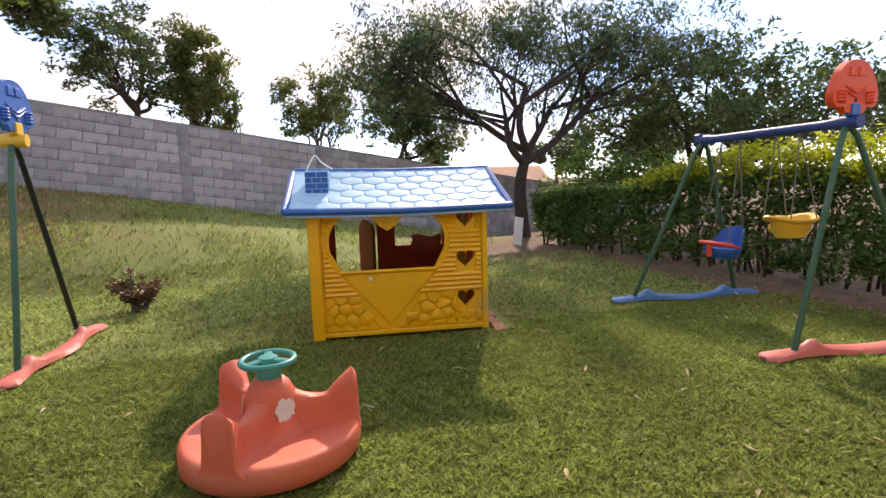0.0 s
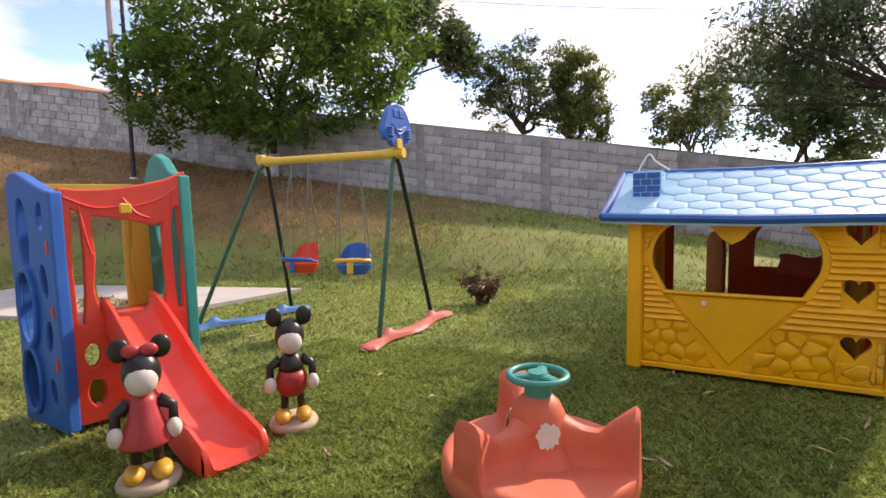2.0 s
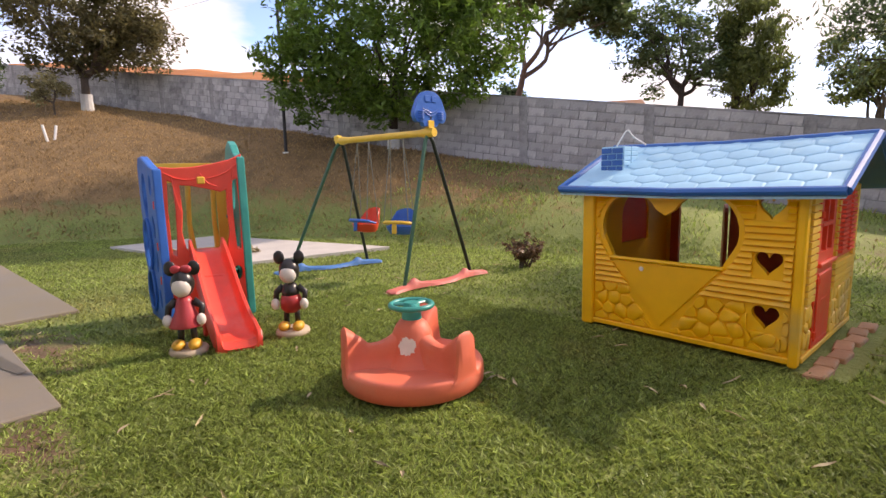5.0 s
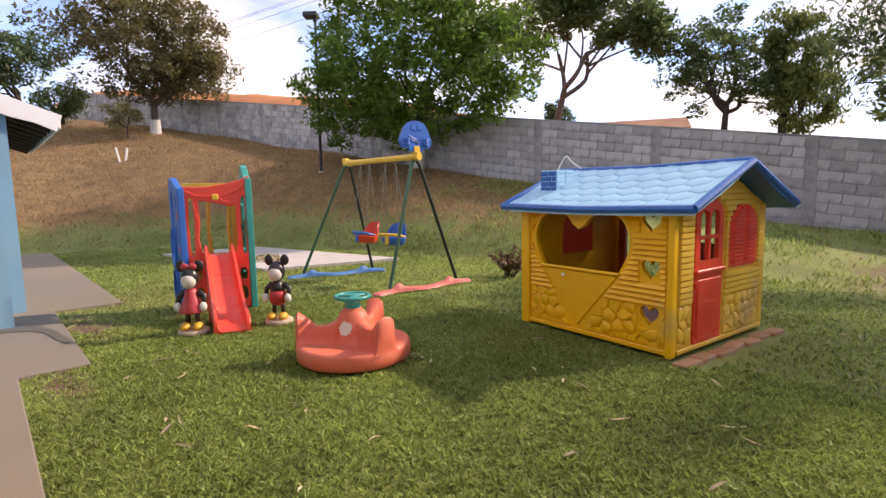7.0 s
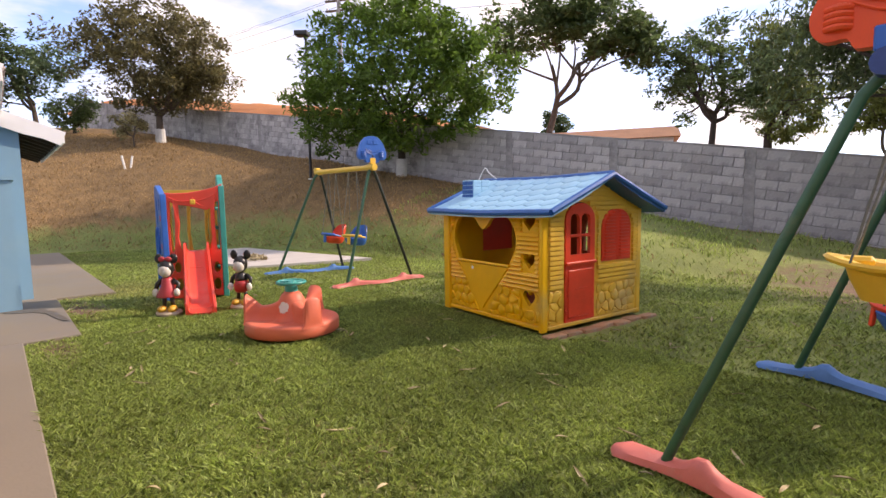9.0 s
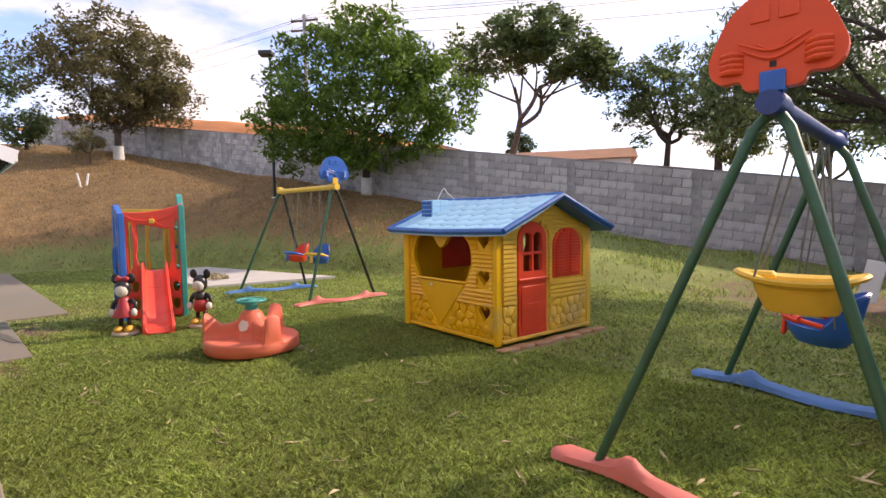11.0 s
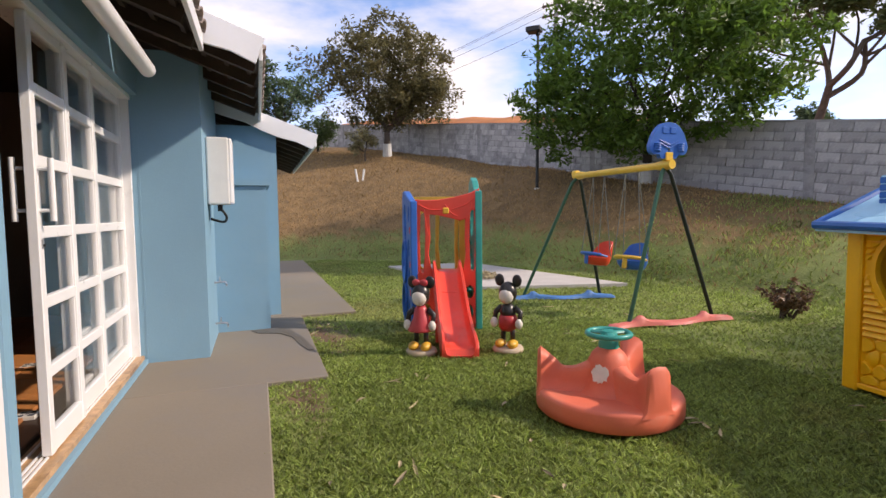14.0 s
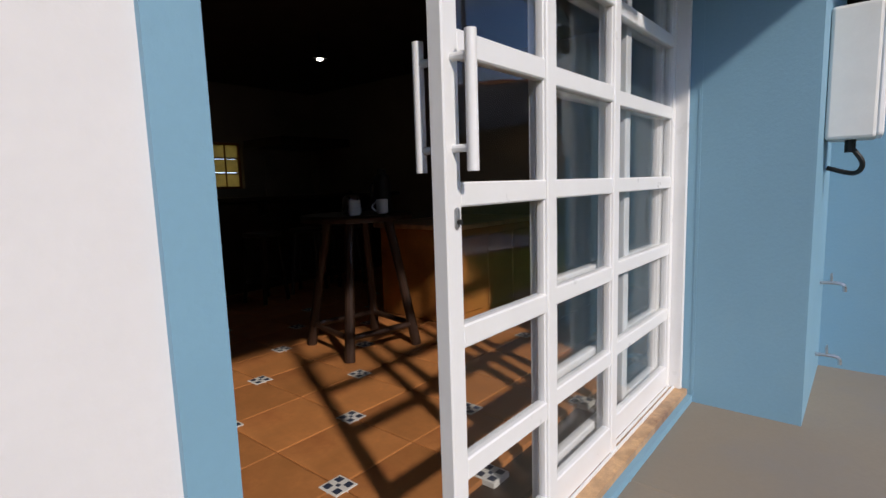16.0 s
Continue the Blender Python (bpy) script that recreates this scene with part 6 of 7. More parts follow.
def tree(name, label, base, fork, crowns, bark, leaf, count, size, seed, r0=0.14, limbs=9, clump=0.55, white=0.0, bend=0.0, squash=0.8, droop=0.3, subs=3, aspect=0.42, shell=0.55, group="", mains=4):
    """A tree: tapered trunk, curved limbs that divide, and clumps of leaves about the twig ends.
    crowns: (centre, (rx, ry, rz)) ellipsoids that the clumps fill."""
    rng = np.random.default_rng(seed)
    base, fork = Vector(base), Vector(fork)
    base.z = min(base.z, float(ground_z(base.x, base.y)))
    th = empty(name, Matrix.Translation(base), label, "tree", group)
    bm = bmesh.new()
    n = 7
    trunk = []
    for i in range(n + 1):
        t = i / n
        p = (fork - base) * t + Vector((bend * math.sin(math.pi * t), 0.4 * bend * math.sin(2.2 * math.pi * t), 0))
        trunk.append(p)
    tube([trunk[0] - Vector((0, 0, 0.15)), *trunk], [r0 * 1.5, *[r0 * (1.25 - 0.5 * (i / n) ** 0.6) for i in range(n + 1)]], 10, bm)
    tips = []
    weights = np.array([c[1][0] * c[1][1] * c[1][2] for c in crowns])
    weights = weights / weights.sum()
    # main forks, each leading towards one part of the crown
    top = trunk[-1]
    ends = []
    for k in range(limbs):
        c, r = crowns[k % len(crowns)] if k < len(crowns) else crowns[int(rng.choice(len(crowns), p=weights))]
        u = rng.normal(size=3)
        u /= np.linalg.norm(u)
        u *= 0.45 + 0.4 * rng.random()
        ends.append((Vector((c[0] + u[0] * r[0], c[1] + u[1] * r[1], c[2] + u[2] * r[2])) - base, r))
    order = sorted(ends, key=lambda e: math.atan2(e[0].y - top.y, e[0].x - top.x))
    groups = [order[i * len(order) // mains:(i + 1) * len(order) // mains] for i in range(mains)]
    for gi_, g in enumerate(groups):
        if not g:
            continue
        mean = sum((e for e, _ in g), Vector()) / len(g)
        st = trunk[-1] if gi_ % 2 == 0 else trunk[-2]
        node = st + (mean - st) * rng.uniform(0.38, 0.52) + Vector((rng.normal() * 0.08, rng.normal() * 0.08, 0.06)) * (mean - st).length
        line = curve_pts([st, st + (node - st) * 0.5 + Vector((rng.normal() * 0.07, rng.normal() * 0.07, -0.05)) * (mean - st).length, node], 4)
        rm = r0 * 0.62
        tube(line, [rm * (1.05 - 0.35 * i / (len(line) - 1)) for i in range(len(line))], 8, bm)
        for end, r in g:
            s0 = line[int(rng.integers(len(line) // 2, len(line)))]
            mid = s0 + (end - s0) * 0.5 + Vector((rng.normal() * 0.11, rng.normal() * 0.11, rng.normal() * 0.06 + 0.06)) * (end - s0).length
            lb = curve_pts([s0, mid, end], 4)
            rl = rm * 0.55
            tube(lb, [rl * (1 - 0.82 * i / (len(lb) - 1)) for i in range(len(lb))], 6, bm)
            tips.append(end)
            for j in range(subs):
                s1 = lb[int(len(lb) * (0.35 + 0.55 * rng.random())) % len(lb)]
                v = rng.normal(size=3)
                v /= np.linalg.norm(v)
                e2 = s1 + (end - s1) * 0.4 + Vector(v) * 0.42 * min(r)
                tube([s1, (s1 + e2) / 2 + Vector((0, 0, 0.05 * min(r))), e2], [rl * 0.38, rl * 0.25, rl * 0.08], 5, bm)
                tips.append(e2)
    part("trunk", bm, bark, th, smooth=True)
    if white:
        sl = [p for i, p in enumerate(trunk) if p.z <= white + 0.05]
        d = (trunk[1] - trunk[0]).normalized()
        pts = [trunk[0] - d * 0.05, trunk[0] + d * white * 0.5, trunk[0] + d * white]
        part("limewash", tube(pts, [r0 * 1.42, r0 * 1.30, r0 * 1.26], 12), M["lime"], th, "white limewash on the trunk foot")
    cc, cr = [tuple(t) for t in tips], [clump * (0.7 + 0.6 * rng.random()) for t in tips]
    extra = max(0, int(count / 60) - len(cc))
    for _ in range(extra):
        c, r = crowns[int(rng.choice(len(crowns), p=weights))]
        u = rng.normal(size=3)
        u /= np.linalg.norm(u)
        q = shell + (1 - shell) * rng.random()
        wob = 1 + 0.18 * math.sin(5 * u[0] + seed) * math.cos(4 * u[1] + 2 * u[2])
        cc.append(tuple(Vector((c[0] + u[0] * r[0] * q * wob, c[1] + u[1] * r[1] * q * wob, c[2] + u[2] * r[2] * q * wob)) - base))
        cr.append(clump * (0.55 + 0.7 * rng.random()))
    per = max(8, int(count / len(cc)))
    v, f = leaves(cc, cr, per, size, rng, squash, droop, aspect)
    raw("crown", v, f, leaf, th)
    return th


tree("mango_tree", "broad leafy green tree with white-limed trunk by the wall", (-8.25, 10.05, 1.65), (-8.0, 9.9, 3.1), [((-7.7, 9.5, 4.75), (3.0, 2.6, 2.0)), ((-9.2, 8.6, 3.9), (1.7, 1.7, 1.1)), ((-6.0, 10.6, 4.3), (1.7, 1.6, 1.4)), ((-7.2, 9.4, 6.2), (1.6, 1.6, 0.9))], M["bark_dark"], M["leaf_mango"], 26000, 0.19, 11, r0=0.13, limbs=14, clump=0.42, white=0.85, droop=0.5, aspect=0.36, shell=0.70)
tree("brown_tree", "round brownish-green tree with limed trunk on the bank", (-19.7, 6.05, 4.1), (-19.5, 6.0, 5.0), [((-19.2, 5.8, 7.3), (3.5, 3.2, 2.15)), ((-19.6, 7.4, 6.3), (2.4, 1.8, 1.2))], M["bark"], M["leaf_brown"], 20000, 0.19, 12, r0=0.15, limbs=14, clump=0.5, white=0.55, droop=0.4, aspect=0.40, shell=0.5)
tree("umbrella_tree", "tall flat-topped tree with bare forked limbs behind the wall", (-16.6, 28.6, 4.0), (-15.9, 28.5, 7.6), [((-16.8, 27.0, 11.8), (3.6, 3.6, 1.4)), ((-12.4, 29.6, 11.0), (2.8, 2.8, 1.2)), ((-14.6, 28.0, 12.9), (3.4, 3.0, 1.2)), ((-11.0, 30.4, 9.6), (1.3, 1.3, 0.9))], M["bark"], M["leaf_dark"], 12500, 0.34, 13, r0=0.24, limbs=11, clump=0.75, droop=0.2, bend=-0.3, shell=0.5, aspect=0.5, mains=3)
tree("dark_tree", "dark airy tree behind the block wall", (-8.2, 33.0, 3.5), (-8.0, 33.0, 6.0), [((-8.6, 33.0, 9.0), (3.4, 3.0, 3.1)), ((-6.4, 33.4, 7.0), (2.4, 2.2, 1.8)), ((-10.3, 32.8, 7.3), (1.6, 1.6, 1.6))], M["bark_dark"], M["leaf_dark"], 8500, 0.27, 15, r0=0.20, limbs=22, clump=0.6, shell=0.25, aspect=0.45, mains=6)
tree("ivy_tree", "olive column of creeper-covered tree behind the wall", (-5.3, 33.5, 3.0), (-5.3, 33.5, 5.2), [((-4.7, 33.5, 8.3), (1.6, 1.5, 2.4)), ((-4.3, 33.3, 6.0), (1.6, 1.5, 1.9)), ((-5.2, 33.5, 9.4), (1.4, 1.3, 1.2))], M["bark_dark"], M["leaf_olive"], 11000, 0.26, 16, r0=0.25, limbs=8, clump=0.6, droop=1.2, shell=0.6)
tree("round_tree", "round-headed tree with bare stems behind the wall", (1.3, 24.5, 1.0), (1.3, 24.5, 2.6), [((1.35, 24.6, 5.0), (2.2, 2.0, 1.6))], M["bark"], M["leaf_olive"], 7000, 0.20, 17, r0=0.10, limbs=16, clump=0.4, shell=0.55, mains=6)
tree("airy_tree", "tall airy tree with spreading dark limbs by the hedge", (5.15, 10.9, 0.35), (5.30, 11.0, 1.95), [((3.0, 11.2, 4.2), (2.3, 1.8, 1.1)), ((5.2, 11.2, 4.6), (2.0, 1.9, 1.2)), ((7.3, 10.9, 4.3), (2.2, 1.9, 1.1)), ((1.9, 11.5, 3.5), (1.6, 1.2, 0.9)), ((8.8, 10.2, 4.3), (1.8, 1.6, 0.9)), ((3.7, 11.5, 3.2), (1.3, 1.1, 0.7)), ((7.0, 11.4, 3.3), (1.5, 1.2, 0.8))], M["bark_dark"], M["leaf_airy"], 30000, 0.125, 18, r0=0.15, limbs=28, clump=0.42, shell=0.12, droop=0.9, aspect=0.30, subs=4, bend=-0.12, mains=5)
tree("hedge_tree", "dense dark green tree beyond the hedge", (10.6, 11.6, -0.2), (10.6, 11.6, 1.6), [((10.6, 11.4, 3.3), (2.4, 2.2, 1.6)), ((12.6, 9.6, 3.1), (1.9, 1.9, 1.5)), ((8.8, 12.6, 2.7), (1.5, 1.5, 1.4))], M["bark_dark"], M["leaf_dark"], 16000, 0.17, 19, r0=0.16, limbs=12, clump=0.5, shell=0.4, droop=0.5)
tree("far_bank_tree", "pale airy tree at the far end of the wall", (-26.5, 2.4, 4.6), (-26.4, 2.3, 5.8), [((-25.6, 2.2, 7.6), (2.4, 2.4, 1.6)), ((-26.5, 0.4, 7.0), (1.8, 1.8, 1.3))], M["bark"], M["leaf_far"], 7000, 0.22, 20, r0=0.12, limbs=12, clump=0.55, shell=0.3)
tree("dark_shrub", "dense dark shrub against the wall", (-24.4, 3.6, 4.4), (-24.4, 3.6, 4.8), [((-24.4, 3.6, 5.5), (1.1, 1.1, 0.8))], M["bark_dark"], M["leaf_dark"], 3500, 0.16, 21, r0=0.08, limbs=6, clump=0.4)
tree("pale_shrub", "pale yellow-green shrub at the tree's foot", (-18.9, 4.9, 3.7), (-18.9, 4.9, 3.9), [((-19.0, 4.8, 4.35), (1.1, 0.8, 0.5))], M["bark"], M["leaf_straw"], 1500, 0.13, 22, r0=0.03, limbs=7, clump=0.25)
tree("wall_shrub", "bright green shrub under the airy tree", (6.2, 10.2, 0.0), (6.2, 10.2, 0.5), [((6.3, 10.1, 1.3), (1.2, 1.0, 0.7)), ((7.2, 9.2, 1.3), (0.9, 0.8, 0.6))], M["bark"], M["leaf_mango"], 6500, 0.10, 23, r0=0.04, limbs=8, clump=0.3)
tree("roadside_tree", "dark green tree far behind the wall", (4.2, 20.5, 0.5), (4.2, 20.5, 2.2), [((4.2, 20.5, 4.3), (1.9, 1.7, 1.7)), ((5.7, 20.2, 3.2), (1.3, 1.2, 1.2))], M["bark_dark"], M["leaf_dark"], 8000, 0.22, 24, r0=0.12, limbs=10, clump=0.5, shell=0.4)
for k, (x, y, s) in enumerate(((-26, 42, 1.6), (-34, 30, 1.4), (-38, 26, 1.2), (12, 46, 2.4), (22, 40, 3.0), (30, 28, 3.2), (18, 22, 2.4), (24, 14, 2.6), (30, 5, 3.0))):
    z = float(ground_z(x, y))
    tree("distant_tree", "hazy green tree in the distance", (x, y, z - 0.2), (x, y, z + s * 0.7), [((x, y, z + s * 1.5), (s, s, s * 0.75))], M["bark"], M["leaf_far"], 2200, 0.15 * s + 0.1, 40 + k, r0=0.06 * s, limbs=7, clump=0.3 * s, group="distant trees")

# clipped hedge: stems, dark inner twigs and a skin of small leaves
hrng = np.random.default_rng(5)
HEDGE = [(4.75, 9.6), (4.95, 8.8), (5.25, 7.4), (5.55, 5.9), (5.85, 4.2), (6.05, 2.6), (6.2, 0.8)]
hedge = empty("hedge", pose(5.4, 6.0, 0), "clipped green hedge with yellow-green new growth on top", "hedge")
bm = bmesh.new()
hv = []
seglen = [math.hypot(b[0] - a[0], b[1] - a[1]) for a, b in zip(HEDGE, HEDGE[1:])]


def hedge_point(t):
    s = t * sum(seglen)
    for (a, b), L in zip(zip(HEDGE, HEDGE[1:]), seglen):
        if s <= L:
            k = s / L
            return a[0] + (b[0] - a[0]) * k, a[1] + (b[1] - a[1]) * k, (b[1] - a[1]) / L, -(b[0] - a[0]) / L
        s -= L
    return HEDGE[-1][0], HEDGE[-1][1], -1, 0


def hedge_top(y):
    """The clipped height, lower at the far end."""
    return 1.20 - 0.30 * min(1, max(0, (y - 5.0) / 4.5))


for i in range(70):
    x, y, nx, ny = hedge_point(hrng.random())
    off = -0.15 - 0.45 * hrng.random()
    p = Vector((x + nx * off - 5.4, y + ny * off - 6.0, -0.03))
    tube([p, p + Vector((hrng.normal() * 0.06, hrng.normal() * 0.06, 0.5)), p + Vector((hrng.normal() * 0.12, hrng.normal() * 0.12, 0.88))], [0.022, 0.016, 0.006], 5, bm)
part("stems", bm, M["bark_dark"], hedge)
c1, c2 = [], []
for i in range(1900):
    x, y, nx, ny = hedge_point(hrng.random())
    z = 0.10 + hedge_top(y) * hrng.random() ** 0.9
    depth = -abs(hrng.normal() * 0.10) - 0.05 + 0.07 * math.sin(3.1 * y + 4 * z) - (0.08 if z < 0.25 else 0)
    c1.append((x + nx * depth - 5.4, y + ny * depth - 6.0, z))
for i in range(900):
    x, y, nx, ny = hedge_point(hrng.random())
    depth = -0.05 - 0.85 * hrng.random()
    c1.append((x + nx * depth - 5.4, y + ny * depth - 6.0, hedge_top(y) + 0.03 + 0.10 * hrng.random()))
for i in range(800):
    x, y, nx, ny = hedge_point(0.25 + 0.75 * hrng.random())
    depth = -0.02 - 0.8 * hrng.random()
    c2.append((x + nx * depth - 5.4, y + ny * depth - 6.0, hedge_top(y) + 0.05 + (0.12 + 0.40 * min(1, max(0, (8.0 - y) / 3))) * hrng.random() + 0.06 * math.sin(2.3 * y)))
v, f = leaves(c1, [0.13] * len(c1), 15, 0.078, hrng, aspect=0.55)
raw("green_leaves", v, f, M["leaf_hedge"], hedge)
v, f = leaves(c2, [0.14] * len(c2), 16, 0.080, hrng, droop=-0.3, aspect=0.5)
raw("new_growth", v, f, M["leaf_lime"], hedge, "yellow-green new leaves")
# small red-brown bush on the lawn
bush = empty("dry_bush", pose(-1.70, 6.34, 0.0), "small red-brown bush in a bare ring of lawn", "bush")
bm = bmesh.new()
brng = np.random.default_rng(8)
tips = []
for k in range(26):
    a, l = brng.random() * 6.28, 0.22 + 0.24 * brng.random()
    l0 = Vector((math.cos(a * 1.7), math.sin(a * 1.7), 0)) * 0.07
    e = Vector((math.cos(a) * l * 0.75, math.sin(a) * l * 0.75, l * 0.85))
    tube([l0 + Vector((0, 0, -0.02)), l0 * 0.5 + e * 0.5 + Vector((0, 0, 0.02)), e], [0.011, 0.008, 0.003], 5, bm)
    tips += [tuple(e), tuple(e * 0.75), tuple(e * 0.45 + l0)]
part("twigs", bm, M["bark"], bush)
M["leaf_red"] = mat("leaf_red", (0.17, 0.095, 0.05), 0.5, vary=0.3, scale=4, fine=30, bump=0, island=0.5, transl=0.25)
v, f = leaves(tips, [0.055] * len(tips), 12, 0.065, brng)
raw("bush_leaves", v, f, M["leaf_red"], bush)

# ---- lamp post, pole, tank and roofs ----
lamp = empty("floodlight_post", pose(-10.2, 8.0, 1.72), "slim black floodlight post on the bank", "lamp post")
part("post", tube([(0, 0, -0.1), (0.02, 0, 2.2), (0.04, 0, 4.45)], [0.045, 0.040, 0.035], 10), M["black_paint"], lamp)
part("collar", tube([(0, 0, 0.03), (0, 0, 0.22)], 0.085, 10), M["white"], lamp, "white concrete collar")
part("lamp_head", box(-0.02, 0.30, -0.20, 0.20, 4.46, 4.60, 0.02), M["black_paint"], lamp).matrix_basis = pose(-0.1, 0, 0, 0, 0, -45)
part("bracket", box(-0.03, 0.12, -0.03, 0.03, 4.38, 4.47), M["black_paint"], lamp)
pole = empty("utility_pole", pose(-24.6, 17.7, 4.0), "grey concrete utility pole with insulators behind trees", "pole")
part("pole_shaft", tube([(0, 0, 0), (0, 0, 10.0)], [0.18, 0.12], 8), M["mortar"], pole)
for z in (9.0, 9.6):
    part("cross_arm", box(-0.9, 0.9, -0.06, 0.06, z, z + 0.1), M["bark"], pole).matrix_basis = pose(0, 0, 0, 0, 0, 35)
    for k in (-0.8, 0, 0.8):
        part("insulator", lathe([(0.05, z + 0.1), (0.08, z + 0.16), (0.05, z + 0.28), (0.01, z + 0.3)], 8, centre=(k * 0.82, k * 0.57, 0)), M["white"], pole)
wires = empty("power_lines", pose(0, 0, 0), "thin sagging power lines across the sky", "cable")
for k, dz in enumerate((9.3, 9.9, 10.2, 8.9)):
    a, b, c = Vector((-70, 2 + k * 0.5, 4 + dz + 2)), Vector((-24.6, 17.7 + 0.3 * k, 4 + dz)), Vector((28, 52 + k, 4 + dz + 3))
    for p, q in ((a, b), (b, c)):
        pts = [p + (q - p) * t - Vector((0, 0, 1.6 * math.sin(math.pi * t))) for t in [i / 12 for i in range(13)]]
        part("wire", tube(pts, 0.012, 4), M["black_paint"], wires)
tank = empty("water_tank", pose(-15.6, 40.6, 4.6), "dark blue water tank on a roof behind the wall", "tank")
part("tank_body", lathe([(0.75, 0.6), (0.85, 0.65), (0.98, 1.75), (1.02, 1.8), (1.02, 1.9), (0.9, 1.95), (0.02, 2.0)], 20), M["navy"], tank)
part("tank_stand", box(-1.2, 1.2, -1.2, 1.2, -1.5, 0.6), M["mortar"], tank)
M["terracotta"] = mat("terracotta_roof", (0.40, 0.20, 0.115), 0.85, vary=0.2, scale=0.8, fine=6, bump=0.5, dist=0.05, second=(0.28, 0.17, 0.12), stain=0.3)
for nm, at, w, d, z, yaw in (("neighbour_house", (-15.5, 33.0), 9.0, 5.0, 4.9, 28), ("neighbour_house", (11.5, 33.0), 9.0, 5.0, 1.2, -14)):
    hs = empty(nm, pose(*at, 0, 0, 0, yaw), "low house with terracotta roof behind the wall", "house", "neighbouring houses")
    part("wall", box(-w / 2, w / 2, -d / 2, d / 2, -1, z, 0.02), M["white_wall"], hs)
    bm = bmesh.new()
    pr = [(-d / 2 - 0.4, z), (d / 2 + 0.4, z), (0, z + 0.95)]
    vs = [[bm.verts.new((sx * (w / 2 + 0.4), y, zz)) for y, zz in pr] for sx in (-1, 1)]
    bm.faces.new(vs[0])
    bm.faces.new(vs[1][::-1])
    for k in range(3):
        bm.faces.new((vs[0][k], vs[0][(k + 1) % 3], vs[1][(k + 1) % 3], vs[1][k]))
    rf2 = part("roof", bm, M["terracotta"], hs)
    for k in range(3):
        wn_ = part("window", box(-w / 2 + 1.2 + k * 2.6, -w / 2 + 2.2 + k * 2.6, -d / 2 - 0.03, -d / 2 + 0.02, z - 1.6, z - 0.5), M["black"], hs)
# orange earth bank beyond the wall
gxs = np.linspace(-44, -13.5, 40)
rows = [[(x, wall_y(x) + 2.0 + k * 3.2, float(wall_top(x)) - 1.0 + (0.0, 0.95, 1.5, 1.62)[k] * (0.55 + 0.45 * min(1, (-13.5 - x) / 6)) + 0.12 * math.sin(1.3 * x + k) + (0.35 if k else 0)) for x in gxs] for k in range(4)]
rows.append([(x, wall_y(x) + 40, float(wall_top(x)) - 2.0) for x in gxs])
tagged(part("ground_bank", sheet(rows), M["red_soil"], smooth=True), "bank of orange bare earth beyond the wall", "ground", kind="structure")

# ---- grass and small litter ----
def keep_off(x, y):
    """Where no blades grow: paving, the room, the slab and bare feet of things."""
    m = (y > 0.64) | ((x < -12.1))
    m &= ~((x < -1.40) & (x > -3.96) & (y < 1.08))
    m &= ~((x <= -3.94) & (x > -12.02) & (y < 1.75))
    in_slab = (x > -9.2) & (x < -4.5) & (y > 3.45 + (x + 9.2) * 0.148) & (y < 5.5 + (x + 9.2) * 0.204) & (y > 4.05 + (x + 5.15) * 4.0)
    m &= ~in_slab
    u, v = (x - 0.14) * 0.9936 - (y - 4.40) * 0.1132, (x - 0.14) * 0.1132 + (y - 4.40) * 0.9936
    m &= ~((u > -0.02) & (u < 1.80) & (v > -0.03) & (v < 1.5))
    m &= np.hypot(x + 0.14, y - 2.63) > 0.41
    return m


def blades(name, n, x0, x1, y0, y1, h, w, seed, material, weight, lean=0.55):
    rng = np.random.default_rng(seed)
    x, y = x0 + (x1 - x0) * rng.random(n), y0 + (y1 - y0) * rng.random(n)
    k = keep_off(x, y) & (rng.random(n) < weight(x, y))
    x, y = x[k], y[k]
    n = len(x)
    z = ground_z(x, y) - 0.004
    a = rng.random(n) * 2 * math.pi
    b = rng.random(n) * 2 * math.pi
    clump = 0.5 + 0.25 * np.sin(61 * x + 4 * np.sin(17 * y)) * np.sin(67 * y + 4 * np.sin(19 * x)) + 0.25 * np.sin(23 * x + 3 * np.sin(7 * y) + 1) * np.sin(21 * y + 3 * np.sin(9 * x))
    hh = h * (0.5 + 0.9 * rng.random(n)) * (0.45 + 1.1 * clump)
    l = hh * lean * (0.4 + 1.2 * rng.random(n))
    base = np.stack([x, y, z], 1)
    s = np.stack([np.cos(a), np.sin(a), np.zeros(n)], 1) * (w * (0.6 + 0.8 * rng.random(n)))[:, None]
    tip = base + np.stack([np.cos(b) * l, np.sin(b) * l, hh], 1)
    mid = base + np.stack([np.cos(b) * l * 0.35, np.sin(b) * l * 0.35, hh * 0.62], 1)
    v = np.stack([base - s, base + s, mid + s * 0.7, tip, mid - s * 0.7], 1).reshape(-1, 3)
    i0 = np.arange(n) * 5
    f = np.stack([i0, i0 + 1, i0 + 2, i0 + 3, i0 + 4], 1)
    o = raw(name, v, f, material)
    return tagged(o, kind="stuff")


def lawn_w(x, y):
    dry, soil, clay = cover(x, y)
    return np.clip(1.1 - 1.25 * soil - 0.55 * dry, 0, 1)


def near_w(x, y):
    return lawn_w(x, y) * (foot_distance(x, y) < 0.6)


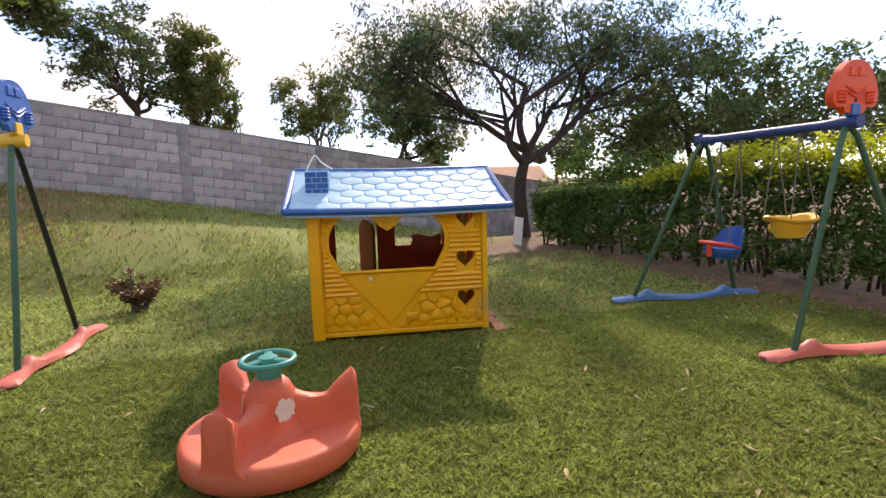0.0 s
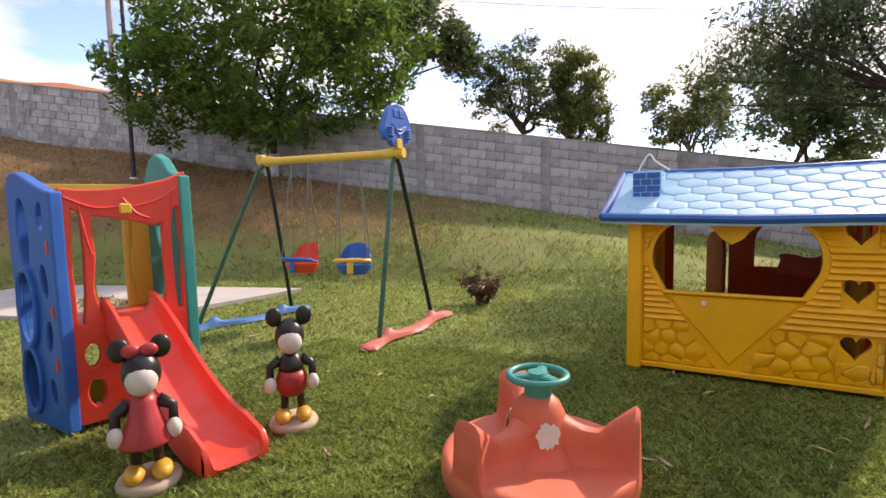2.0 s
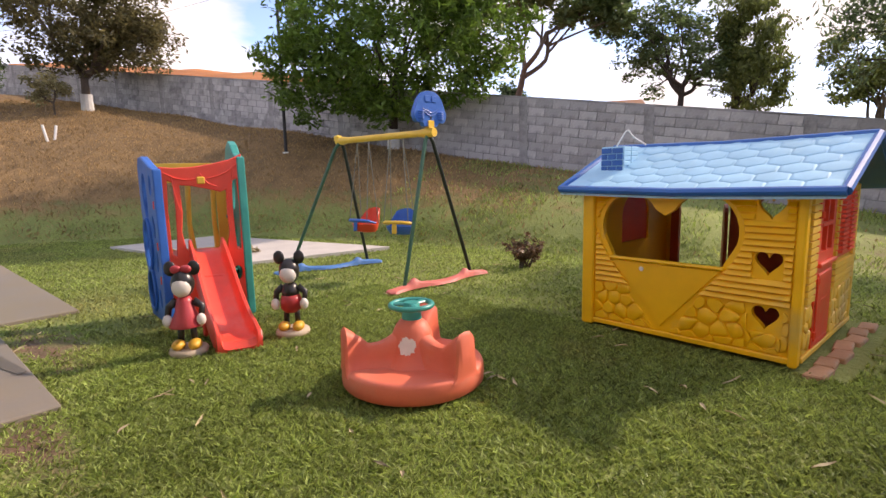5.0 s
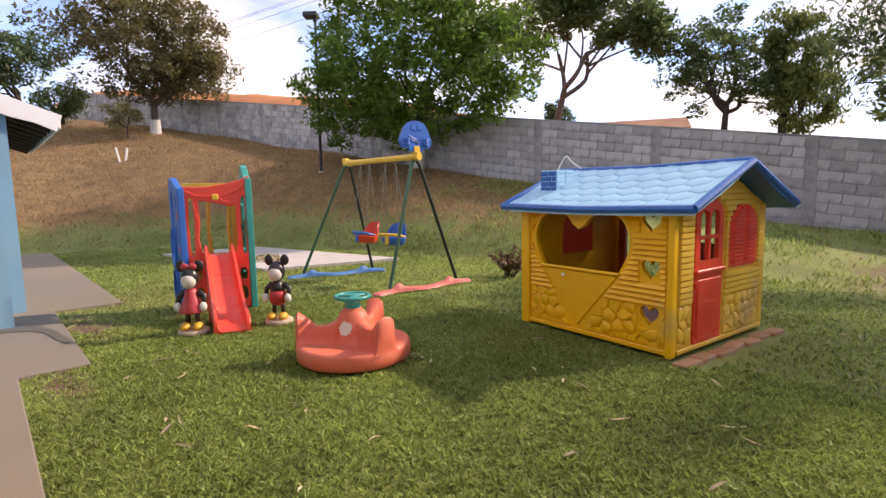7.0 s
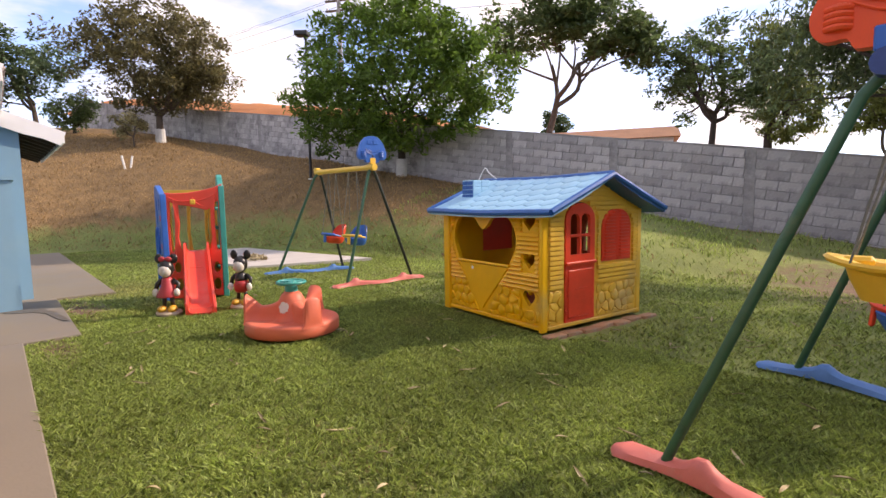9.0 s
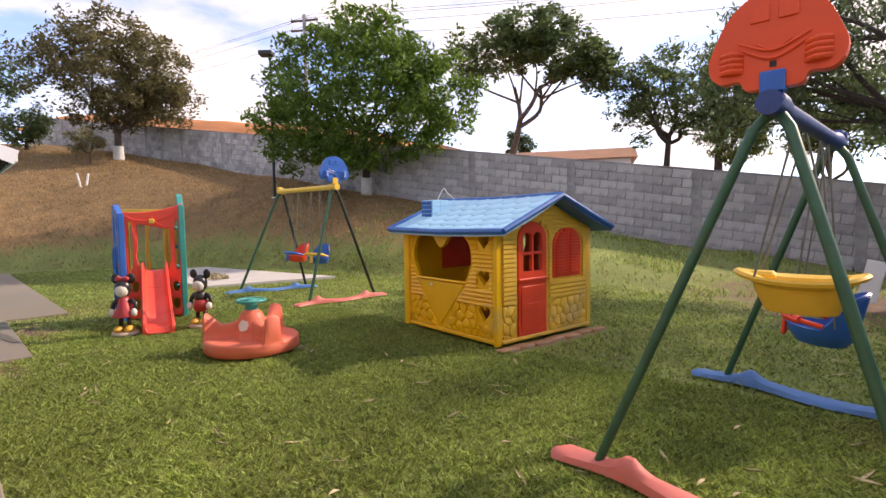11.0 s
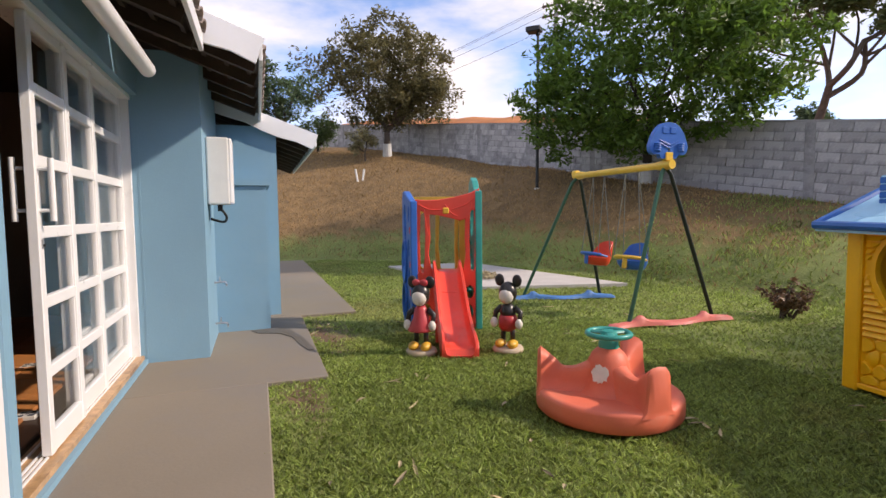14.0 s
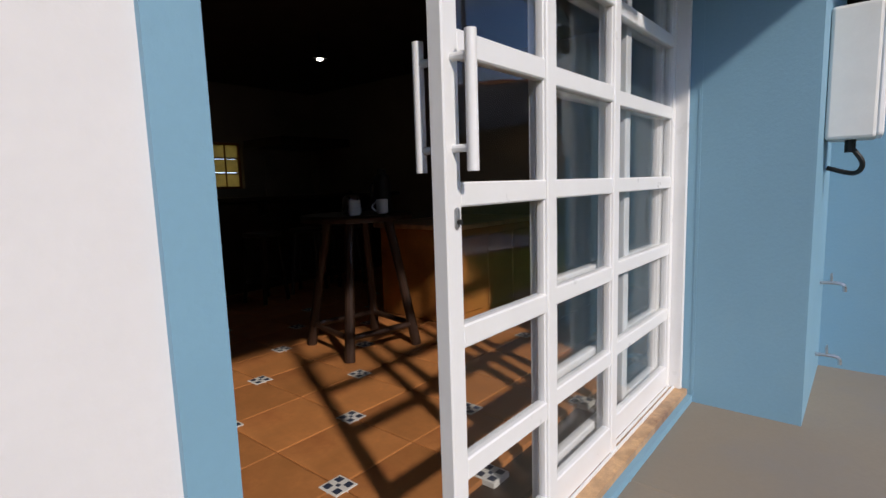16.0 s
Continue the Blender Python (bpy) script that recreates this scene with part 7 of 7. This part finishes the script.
tagged(blades("grass", 300000, -2.6, 5.4, 0.64, 4.4, 0.027, 0.0046, 1, M["grass"], near_w, 1.0), "short thick lawn grass, freshly mown", "grass")
tagged(blades("grass", 170000, -12.0, 6.0, 1.0, 8.5, 0.030, 0.0075, 2, M["grass"], near_w, 1.0), "short thick lawn grass, freshly mown", "grass")
tagged(blades("dry_grass", 90000, -24.0, 4.5, 1.0, 13.0, 0.06, 0.010, 3, M["dry_grass"], lambda x, y: (foot_distance(x, y) > 0.1) * (y < wall_y(x) - 0.1) * np.clip((-1.5 - x) / 6.0, 0.04, 0.9), 0.8), "dry straw-coloured grass on the bank", "grass")
tagged(blades("grass_tufts", 26000, -6.0, 4.6, 6.6, 12.9, 0.07, 0.008, 4, M["grass"], lambda x, y: (foot_distance(x, y) > -0.4) * (y < wall_y(x) - 0.05) * (0.25 + 0.75 * (np.sin(2.2 * x) * np.sin(1.9 * y + 1) > 0.1)) * np.clip((3.2 - x) / 2.0, 0.25, 1.0), 0.7), "rough green tufts on the bank", "grass")
# fallen leaves
lr = random.Random(77)
lm = []
for k in range(4):
    L = 0.036 + 0.014 * k
    rows = [[(L * (t - 0.5) * 2, w * 0.010 * math.sin(math.pi * min(1, max(0.02, t))), 0.006 + 0.012 * (1 - w * w) * 0 + 0.010 * math.sin(3 * t + k) + 0.006 * abs(w)) for w in (-1, 0, 1)] for t in (0, 0.2, 0.4, 0.6, 0.8, 1.0)]
    bm = sheet(rows)
    me = bpy.data.meshes.new("fallen_leaf")
    bm.to_mesh(me)
    bm.free()
    me.materials.append(M["dead_leaf"])
    lm.append(me)
made = 0
while made < 150:
    x, y = lr.uniform(-3.5, 5.2), lr.uniform(0.75, 6.5)
    if not keep_off(np.array([x]), np.array([y]))[0]:
        continue
    o = new("fallen_leaf", lm[made % 4])
    o.matrix_world = pose(x, y, float(ground_z(x, y)) + 0.022, lr.uniform(-14, 14), lr.uniform(-14, 14), lr.uniform(0, 360))
    tagged(o, "dry fallen leaf on the lawn", "leaf", "fallen leaves")
    made += 1
pr_ = np.random.default_rng(71)
pc = [(-6.3 + pr_.normal() * 0.28, 4.62 + pr_.normal() * 0.16, 0.05 + 0.03 * pr_.random()) for _ in range(40)]
v, f = leaves(pc, [0.09] * 40, 14, 0.075, pr_, squash=0.35)
tagged(raw("leaf_litter", v, f, M["dead_leaf"]), "swept heap of dry leaves on the pale slab", "leaves", kind="stuff")
# two white marker stakes on the bank, white board by the hedge
st = empty("marker_stakes", pose(-15.9, 4.1, float(ground_z(-15.9, 4.1))), "two short white stakes beside a bare patch", "stake")
for s in (-1, 1):
    part("stake", tube([(0, s * 0.07, -0.1), (0, s * 0.16, 0.42)], 0.035, 8), M["white"], st)
bd_ = tagged(part("white_board", box(-0.10, 0.10, -0.01, 0.01, 0.0, 0.52, 0.004), M["white"]), "white plastic board leaning by the tree", "board")
bd_.matrix_world = pose(3.95, 8.6, 0.12, -8, 12, 14)
